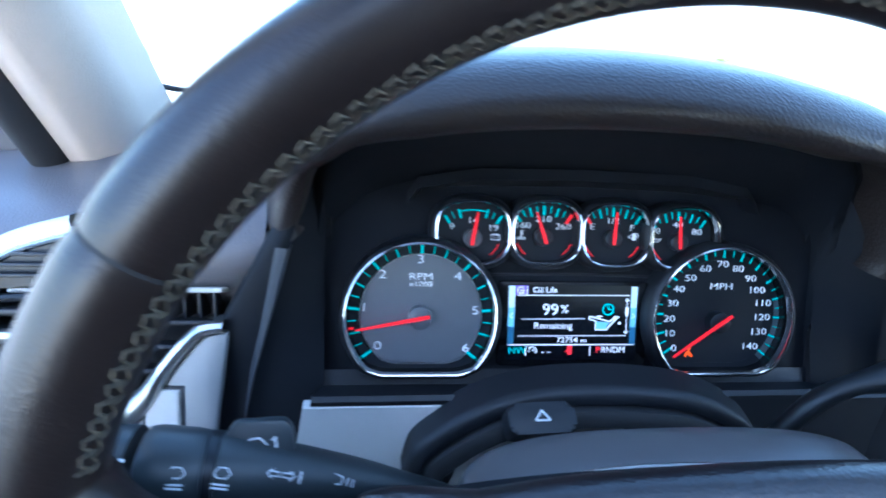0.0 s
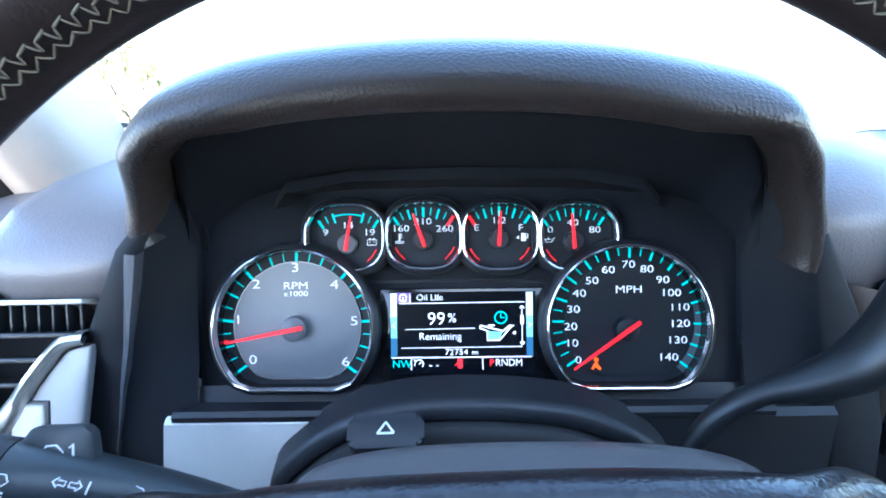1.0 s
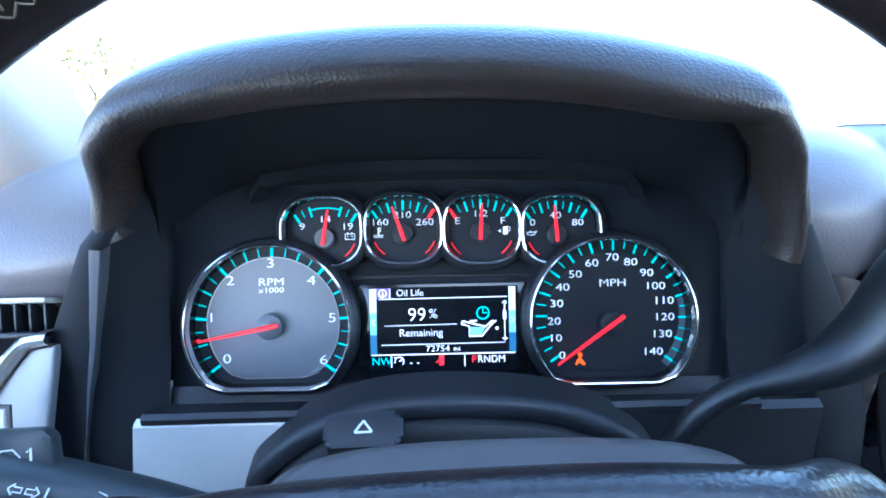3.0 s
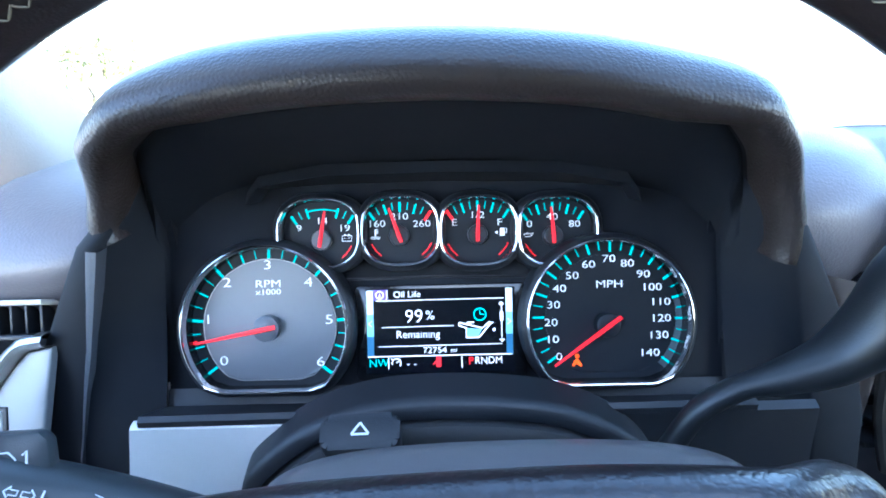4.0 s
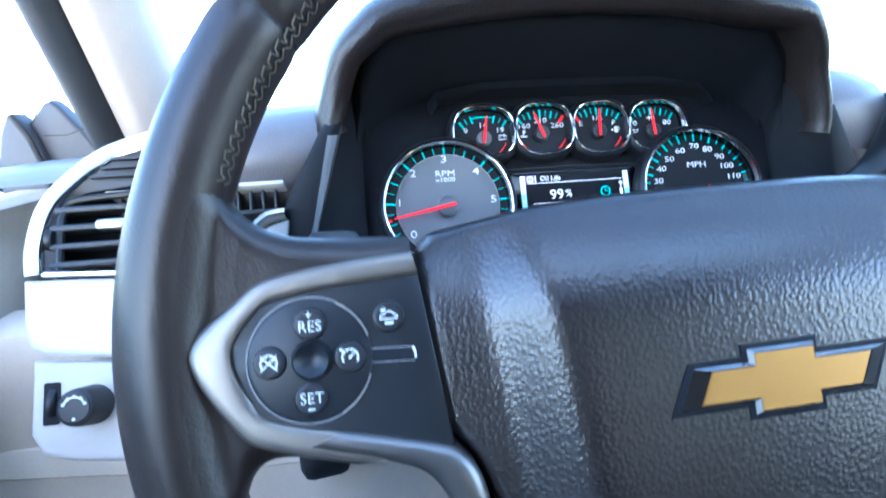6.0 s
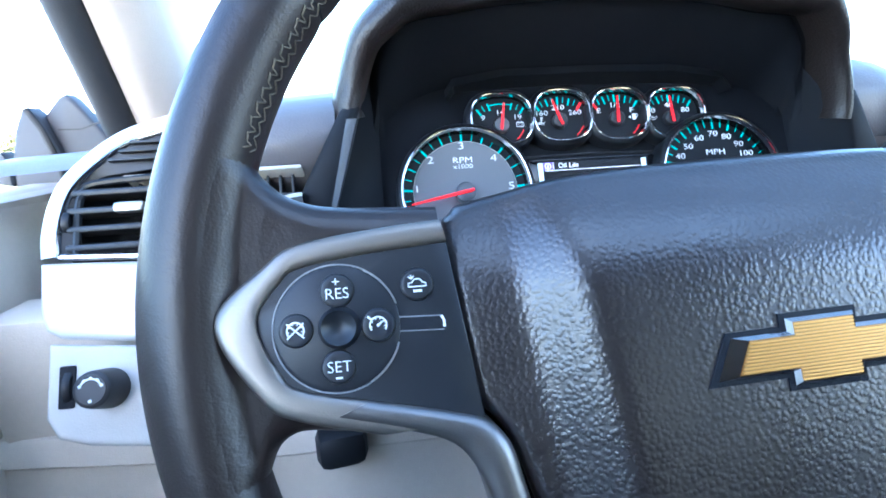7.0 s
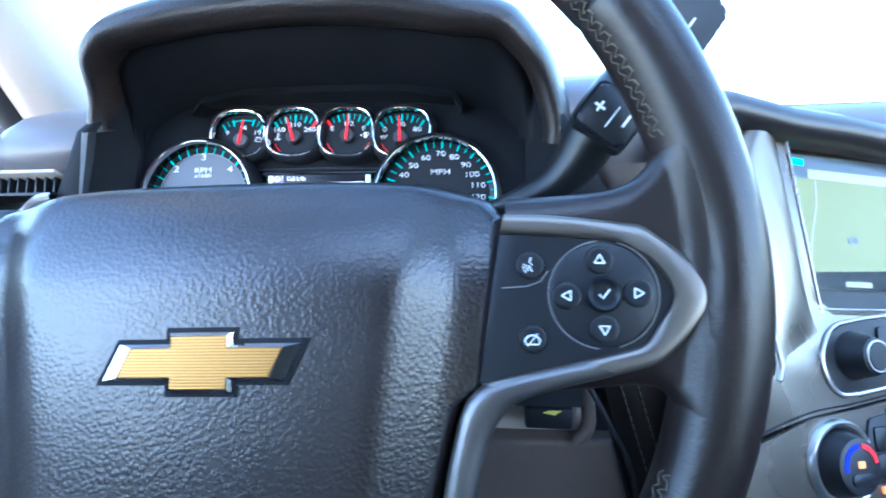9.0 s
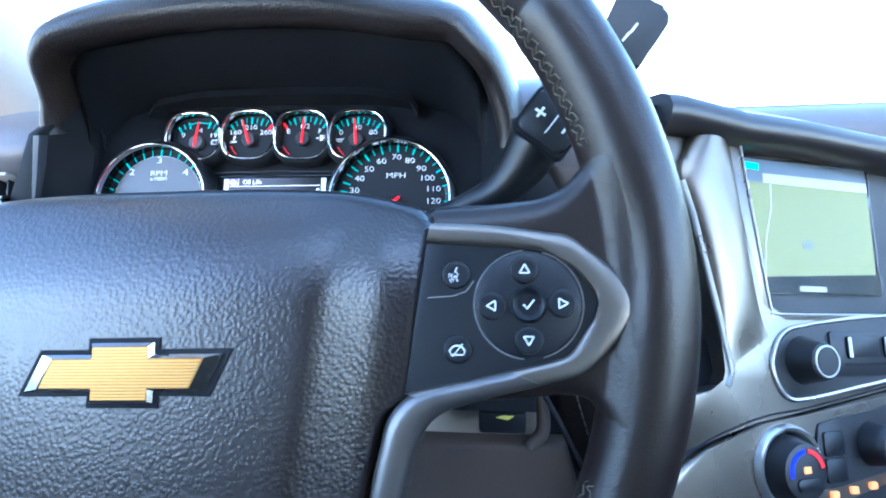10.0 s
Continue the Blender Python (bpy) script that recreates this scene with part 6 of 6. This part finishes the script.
kn = part("volume_knob", lathe([(0, 0.0125), (0.0080, 0.0125), (0.0092, 0.0118), (0.0100, 0.0095), (0.0118, 0.0020), (0.0125, 0.0)], 44), BLACK, audio, "round black volume knob", m=pose(0.0185, -0.0740, 0.0012))
part("knob_cap", lathe([(0, 0.0008), (0.0066, 0.0008), (0.0070, 0.0004), (0.0070, -0.001)], 36), SWITCH, kn, "dished knob cap", m=pose(0, 0, 0.0125))
part("knob_ring", tube([(0.0076 * math.cos(a * 0.1745), 0.0076 * math.sin(a * 0.1745), 0.0127) for a in range(36)], 0.0006, 6, closed=True, up=(0, 0, 1)), SATIN, kn, "bright ring on the knob")
part("button_block", slab(rounded(0.0370, -0.0830, 0.1050, -0.0590, 0.002), 0.0012, 0.0024, 0.0006), SWITCH, audio, "dark key block")
for k in range(3):
    part("key", slab(rounded(0.0480 + 0.0275 * k, -0.0735, 0.0720 + 0.0275 * k, -0.0615, 0.0015), 0.0024, 0.0036, 0.0007), SWITCH, audio, "dark audio key")
    part("key_tab", slab(rounded(0.0480 + 0.0275 * k, -0.0728, 0.0502 + 0.0275 * k, -0.0622, 0.0006), 0.0036, 0.0042), PRINT, audio, "narrow white key tab")
part("disc_slot", slab(rounded(0.0460, -0.0775, 0.1000, -0.0757, 0.0006), 0.0020, 0.0026), BLACK_MATT, audio)
# climate panel under a dark crease
part("stack_crease", tube(curve_points([(-0.0660, -0.1205, -0.002), (-0.0470, -0.1112, -0.002), (-0.0143, -0.1020, -0.002), (0.0154, -0.0985, -0.002), (0.0500, -0.0935, -0.002), (0.1100, -0.0840, -0.002)], 40), 0.0022, 8), BLACK_MATT, stack)
clim = part("climate_fascia", slab([(-0.0760, -0.1260), (-0.0480, -0.1140), (-0.0150, -0.1045), (0.0154, -0.1010), (0.1100, -0.0870), (0.1100, -0.1330), (0.0200, -0.1430), (0.0080, -0.1480), (-0.0100, -0.1600), (-0.0500, -0.1500), (-0.0760, -0.1350)], -0.012, 0.0030, 0.0035, segs=3), STACK_SATIN, stack, "satin climate control fascia")
part("climate_panel", slab([(p.x, p.y) for p in curve_points([(0.1100, -0.0930, 0), (0.0600, -0.1000, 0), (0.0260, -0.1045, 0), (0.0190, -0.1090, 0), (0.0160, -0.1300, 0), (0.0210, -0.1370, 0), (0.0600, -0.1320, 0), (0.1100, -0.1250, 0)], 50, True)], -0.004, 0.0042, 0.001), BLACK, clim, "black climate key panel")
part("temperature_bezel", lathe([(0.0165, 0.0), (0.0180, 0.0030), (0.0195, 0.0034), (0.0208, 0.0022), (0.0215, -0.002)], 48), SATIN, clim, "bright round bezel", m=pose(-0.0015, -0.1255, 0.003))
tk = part("temperature_knob", lathe([(0, 0.0105), (0.0110, 0.0105), (0.0130, 0.0098), (0.0140, 0.0070), (0.0165, 0.0005), (0.0165, -0.002)], 44), BLACK, clim, "round black temperature knob", m=pose(-0.0015, -0.1255, 0.003))
part("cold_mark", strip(arc((0, 0), 0.0098, 95, 190, 16), 0.0022, 0.0106), COLD_BLUE, tk, "blue cold arc")
part("hot_mark", strip(arc((0, 0), 0.0098, 85, 10, 16), 0.0022, 0.0106), HOT_RED, tk, "red hot arc")
part("temperature_mark", slab(rounded(-0.0022, -0.0004, 0.0022, 0.0028, 0.0006), 0.0105, 0.0107), AMBER, tk, "lit amber figures as a bar")
part("temperature_key", slab(rounded(-0.0070, -0.0085, 0.0070, -0.0025, 0.0025), 0.0105, 0.0112, 0.0004), SWITCH, tk, "dark key under the figures")
part("fan_knob", lathe([(0, 0.0115), (0.0078, 0.0115), (0.0090, 0.0105), (0.0100, 0.0075), (0.0115, 0.0)], 40), BLACK, clim, "round black fan knob", m=pose(0.0560, -0.1170, 0.0042))
for k in range(4):
    part("climate_key", slab(rounded(0.0215 + 0.0030 * (k % 2), -0.1345 + 0.0130 * (k // 2), 0.0350, -0.1225 + 0.0130 * (k // 2), 0.0015), 0.0042, 0.0052, 0.0006), SWITCH, clim) if k % 2 == 0 else None
for k in range(4):
    part("indicator_lamp", slab(rounded(0.0240 + 0.0135 * k, -0.1420 + 0.0012 * k, 0.0290 + 0.0135 * k, -0.1385 + 0.0012 * k, 0.0008), 0.0030, 0.0042), AMBER, clim, "small lit amber lamp")
part("stack_foot", slab([(-0.07, -0.150), (0.11, -0.125), (0.11, -0.25), (-0.07, -0.25)], -0.02, -0.006), BLACK, stack)
# brow over the screen
bm = bmesh.new()
rows = []
for x, lift in ((-0.0605, 0.003), (-0.050, 0.004), (-0.040, 0.003), (-0.010, 0.0), (0.03, 0.0), (0.07, -0.002), (0.14, -0.005)):
    rows.append([Vector((x, y + lift, z)) for y, z in ((0.0410, -0.012), (0.0412, 0.004), (0.0440, 0.0090), (0.0500, 0.0110), (0.0560, 0.0090), (0.0600, 0.0030), (0.0625, -0.008), (0.066, -0.06), (0.060, -0.16))])
bridge(bm, rows, False)
bm.faces.new([bm.verts.new(v) for v in rows[0]])
part("stack_brow", bm, BROW_VINYL, stack, "dark padded brow over the screen", smooth=60)
part("brow_joint", slab([(-0.0660, 0.044), (-0.0605, 0.044), (-0.0605, 0.058), (-0.066, 0.058)], -0.03, -0.0010), BLACK_MATT, stack)

# ---------------------------------------------------------------- cabin shell


def wall(name, pts, thick, mat, label="", up=(0, 0, 1)):
    p = [Vector(q) for q in pts]
    nrm = (p[1] - p[0]).cross(p[2] - p[0]).normalized()
    bm = bmesh.new()
    a = [bm.verts.new(q) for q in p]
    b = [bm.verts.new(q + nrm * thick) for q in p]
    bm.faces.new(a)
    bm.faces.new(b)
    for i in range(len(p)):
        bm.faces.new((a[i], a[(i + 1) % len(p)], b[(i + 1) % len(p)], b[i]))
    ob = part(name, bm, mat)
    return tagged(ob, label, "", "", "structure")


# roof, floor, rear and firewall
bm = bmesh.new()
for c, s in (((0.30, -2.02, 1.86), (1.40, 2.86, 0.04)), ((0.30, -0.10, 1.86), (1.40, 0.10, 0.04)), ((-0.32, -0.37, 1.86), (0.16, 0.44, 0.04)), ((0.85, -0.37, 1.86), (0.30, 0.44, 0.04))):
    block(c, s, 0.0, bm=bm)
tagged(part("ceiling", bm, HEADLINER), kind="structure")
# roof window out of view, assumed and added for the wheel's bluish sheen
bm = bmesh.new()
bm.faces.new([bm.verts.new(v) for v in ((-0.26, -0.61, 1.875), (0.72, -0.61, 1.875), (0.72, -0.13, 1.875), (-0.26, -0.13, 1.875))])
tagged(part("window_roof_assumed", bm, GLASS), kind="structure")
tagged(part("floor", block((0.30, -1.45, 0.72), (1.34, 3.8, 0.04), 0.0), CARPET), kind="structure")
tagged(part("wall_rear", block((0.30, -3.42, 1.30), (1.36, 0.04, 1.14), 0.0), CARPET), kind="structure")
tagged(part("wall_firewall", block((0.30, 0.47, 0.97), (1.34, 0.04, 0.50), 0.0), BLACK_MATT), kind="structure")
for s, x in ((-1, -0.365), (1, 0.965)):
    nm = "wall_left" if s < 0 else "wall_right"
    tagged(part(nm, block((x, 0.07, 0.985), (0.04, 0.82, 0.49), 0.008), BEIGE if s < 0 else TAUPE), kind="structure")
    # unseen rear part, dark so that the airbag cover reflects less light
    tagged(part(nm + "_rear", block((x, -1.86, 0.985), (0.04, 3.04, 0.49), 0.008), CARPET), kind="structure")
    # unseen pillars, widened to block the sky's reflection in the airbag cover
    y0 = -0.64 if s < 0 else -1.0
    tagged(part("pillar_blocker" if s < 0 else "pillar_blocker_far", block((x, (y0 - 1.70) / 2, 1.535), (0.05, y0 + 1.70, 0.64), 0.01), HEADLINER), kind="structure")
    tagged(part("window_rail", block((x - 0.02 * s, -1.75, 1.82), (0.05, 3.3, 0.05), 0.01), HEADLINER), kind="structure")
    tagged(part("pillar_rear", block((x, -3.30, 1.535), (0.05, 0.22, 0.64), 0.01), HEADLINER), kind="structure")
# unseen rear windows, tinted extra dark to dim reflections in the airbag cover
for nm, x in (("window_1", -0.365), ("window_2", 0.965)):
    bm = bmesh.new()
    bm.faces.new([bm.verts.new(v) for v in ((x, -3.20, 1.22), (x, -1.69, 1.22), (x, -1.69, 1.80), (x, -3.20, 1.80))])
    tagged(part(nm, bm, DIM_GLASS), kind="structure").visible_shadow = False

# windscreen pillar with its seal
LB, DB = Vector((-0.283, 0.2550, 1.270)), Vector((-0.02, -0.47, 0.87)).normalized()
LT, DT = Vector((-0.250, 0.3100, 1.262)), Vector((0.0, -0.53, 0.85)).normalized()
bm = bmesh.new()
rows = []
for k in range(12):
    u = -0.03 + 0.66 * k / 11
    a, b = LB + DB * u, LT + DT * u
    m1 = a.lerp(b, 0.3) + Vector((0.006, -0.016, 0))
    m2 = a.lerp(b, 0.7) + Vector((0.010, -0.012, 0))
    rows.append([a + Vector((-0.02, 0.05, 0)), a, m1, m2, b, b + Vector((-0.005, 0.05, 0.0))])
bridge(bm, rows, False)
tagged(part("pillar_front", bm, CREAM, smooth=70), kind="structure")
seal = [LB + DB * (-0.03 + 0.66 * k / 11) + Vector((-0.012, 0.004, 0)) for k in range(12)]
tagged(part("trim_seal", tube(seal, 0.0115, 10), RUBBER), kind="structure")
bm = bmesh.new()
rows = []
for k in range(12):
    u = -0.03 + 0.66 * k / 11
    a, b = Vector((0.945, 0.30, 1.26)) + Vector((0, -0.5, 0.85)).normalized() * u, Vector((0.90, 0.36, 1.25)) + Vector((0, -0.5, 0.85)).normalized() * u
    rows.append([a + Vector((0.03, 0.05, 0)), a, a.lerp(b, 0.5) + Vector((-0.008, -0.01, 0)), b, b + Vector((0.01, 0.05, 0))])
bridge(bm, rows, False)
tagged(part("pillar_passenger", bm, CREAM, smooth=70), kind="structure")
# windscreen glass
bm = bmesh.new()
q = [bm.verts.new(v) for v in ((-0.34, 0.475, 1.245), (0.94, 0.475, 1.245), (0.90, -0.04, 1.85), (-0.30, -0.04, 1.85))]
bm.faces.new(q)
ws = tagged(part("windshield", bm, GLASS), kind="structure")
ws.visible_shadow = False

# driver's door: panel edge, sill and outside mirror
door = thing("door_1", pose(-0.38, 0.15, 1.0), "driver's door with beige moulded trim", "car door", "", "structure")
R0 = door.matrix_world.inverted()
bm = bmesh.new()
rows = []
for x, z in ((-0.352, 0.80), (-0.338, 0.95), (-0.330, 1.10), (-0.332, 1.19), (-0.340, 1.222), (-0.352, 1.232), (-0.372, 1.232)):
    rows.append([Vector((x - 0.03 * max(0, (y - 0.1)), y, z + 0.0)) for y in (-0.6, -0.3, 0.0, 0.12, 0.22, 0.30, 0.42)])
bridge(bm, rows, False)
part("door_panel", bm, BEIGE, door, "beige moulded door panel", m=R0.copy(), smooth=60)
part("door_frame", block((-0.395, -0.08, 1.10), (0.03, 1.05, 0.25), 0.01), BLACK, door, m=R0.copy())
SAIL = R0 @ pose(0, 0.30, 0, 90)
part("sail_panel", slab([(-0.3180, 1.2350), (-0.3180, 1.2480), (-0.3240, 1.2640), (-0.3420, 1.2905), (-0.3470, 1.2950), (-0.3520, 1.2930), (-0.3640, 1.2800), (-0.3600, 1.2400)], -0.010, 0.004, 0.003, segs=3), SAILGREY, door, "dark grey peaked mirror cover", m=SAIL)
part("sail_crease", strip([(-0.3560, 1.2700), (-0.3400, 1.2695), (-0.3260, 1.2740)], 0.0012, 0.0040), BLACK, door, m=SAIL)
part("sail_panel", slab([(-0.3480, 1.2200), (-0.3560, 1.2580), (-0.3640, 1.2800), (-0.3700, 1.2862), (-0.3745, 1.2850), (-0.3820, 1.2700), (-0.3885, 1.2480), (-0.3905, 1.2280)], -0.004, 0.012, 0.003, segs=3), SAILGREY, door, "dark grey mirror cover edge", m=SAIL)
part("sail_seal", tube([Vector((x, z, 0.0130)) for x, z in ((-0.3700, 1.2855), (-0.3620, 1.2700), (-0.3560, 1.2480), (-0.3530, 1.2200))], 0.0022, 8), RUBBER, door, m=SAIL)
part("sail_panel", slab([(-0.3905, 1.2310), (-0.3900, 1.2500), (-0.3935, 1.2560), (-0.3965, 1.2540), (-0.4000, 1.2330)], 0.0, 0.014, 0.002, segs=2), SAILGREY, door, m=SAIL)
part("sail_foot", slab([(-0.3470, 1.1500), (-0.3480, 1.2250), (-0.3900, 1.2290), (-0.3960, 1.1500)], -0.006, 0.009, 0.003, segs=3), CREAM, door, "beige mirror base trim", m=SAIL)

# wiper cowl cable seen through the screen
cable = part("antenna_cable", tube(curve_points([(-0.215, 0.345, 1.281), (-0.258, 0.350, 1.285), (-0.272, 0.352, 1.2935), (-0.288, 0.352, 1.318), (-0.297, 0.350, 1.342), (-0.300, 0.345, 1.368), (-0.301, 0.335, 1.40)], 24), 0.0022, 8), RUBBER)
tagged(cable, "thin black cable along the windscreen edge", "cable")

# ---------------------------------------------------------------- outside
bm = bmesh.new()
bmesh.ops.create_grid(bm, x_segments=40, y_segments=40, size=400)
tagged(part("ground", bm, CONCRETE), kind="structure")
# car body round the cabin
body = thing("car_hood", pose(0.3, 1.1, 0.9), "pale engine hood ahead of the windscreen", "car hood")
bm = bmesh.new()
rows = []
for y, z in ((0.462, 1.238), (0.60, 1.226), (0.9, 1.21), (1.3, 1.17), (1.55, 1.10), (1.62, 0.9), (1.62, 0.6)):
    rows.append([Vector((x, y, z - 0.05 * ((x - 0.3) / 0.75) ** 4)) for x in (-0.5, -0.4, -0.2, 0.05, 0.3, 0.55, 0.8, 1.0, 1.1)])
bridge(bm, rows, False)
part("hood_skin", bm, material("car_paint", (0.85, 0.86, 0.86), 0.25, 0.0, vary=0.03, coat=0.6), body, m=body.matrix_world.inverted(), smooth=60)


def leaf_cluster(bm, c, r, n, size):
    for _ in range(n):
        d = Vector((random.gauss(0, 1), random.gauss(0, 1), random.gauss(0, 0.8)))
        d = d.normalized() * r * random.random() ** 0.4
        p = Vector(c) + d
        m = Matrix.Translation(p) @ Euler((random.random() * 6, random.random() * 6, random.random() * 6)).to_matrix().to_4x4()
        s = size * (0.6 + 0.8 * random.random())
        v = [bm.verts.new(m @ Vector(q)) for q in ((-s, 0, 0), (0, -s * 0.45, s * 0.12), (s, 0, 0), (0, s * 0.45, s * 0.12))]
        bm.faces.new(v)


def shrub(at, h, clumps, label):
    t = thing("shrub", pose(*at), label, "shrub", "shrubs outside")
    bm = bmesh.new()
    tips = []
    for k in range(7):
        a = k * 0.9
        tip = (0.45 * h * math.cos(a) * random.uniform(0.5, 1), 0.45 * h * math.sin(a) * random.uniform(0.5, 1), h * random.uniform(0.55, 0.95))
        tips.append(tip)
        tube(curve_points([(0, 0, -0.05), (tip[0] * 0.3, tip[1] * 0.3, tip[2] * 0.5), tip], 6), [0.03 * h, 0.026 * h, 0.02 * h, 0.015 * h, 0.01 * h, 0.005 * h], 6, bm=bm)
    part("trunk", bm, BARK, t)
    bm = bmesh.new()
    for k in range(clumps):
        tip = random.choice(tips)
        leaf_cluster(bm, (tip[0] * random.uniform(0.5, 1.2), tip[1] * random.uniform(0.5, 1.2), tip[2] * random.uniform(0.6, 1.15)), 0.16 * h, 70, 0.035 * h)
    part("crown", bm, LEAF, t)
    return t


first = shrub((-4.5, 7.4, 0), 1.42, 15, "sunlit green shrub beside the drive")
for x, y, s, rz in ((-5.9, 7.2, 1.25, 60), (-6.9, 6.6, 1.5, 140), (-8.6, 4.2, 1.6, 10), (4.35, 7.2, 0.42, 90)):
    c = copy_thing(first, pose(x, y, 0, 0, 0, rz))
    c.scale = (s, s, s)
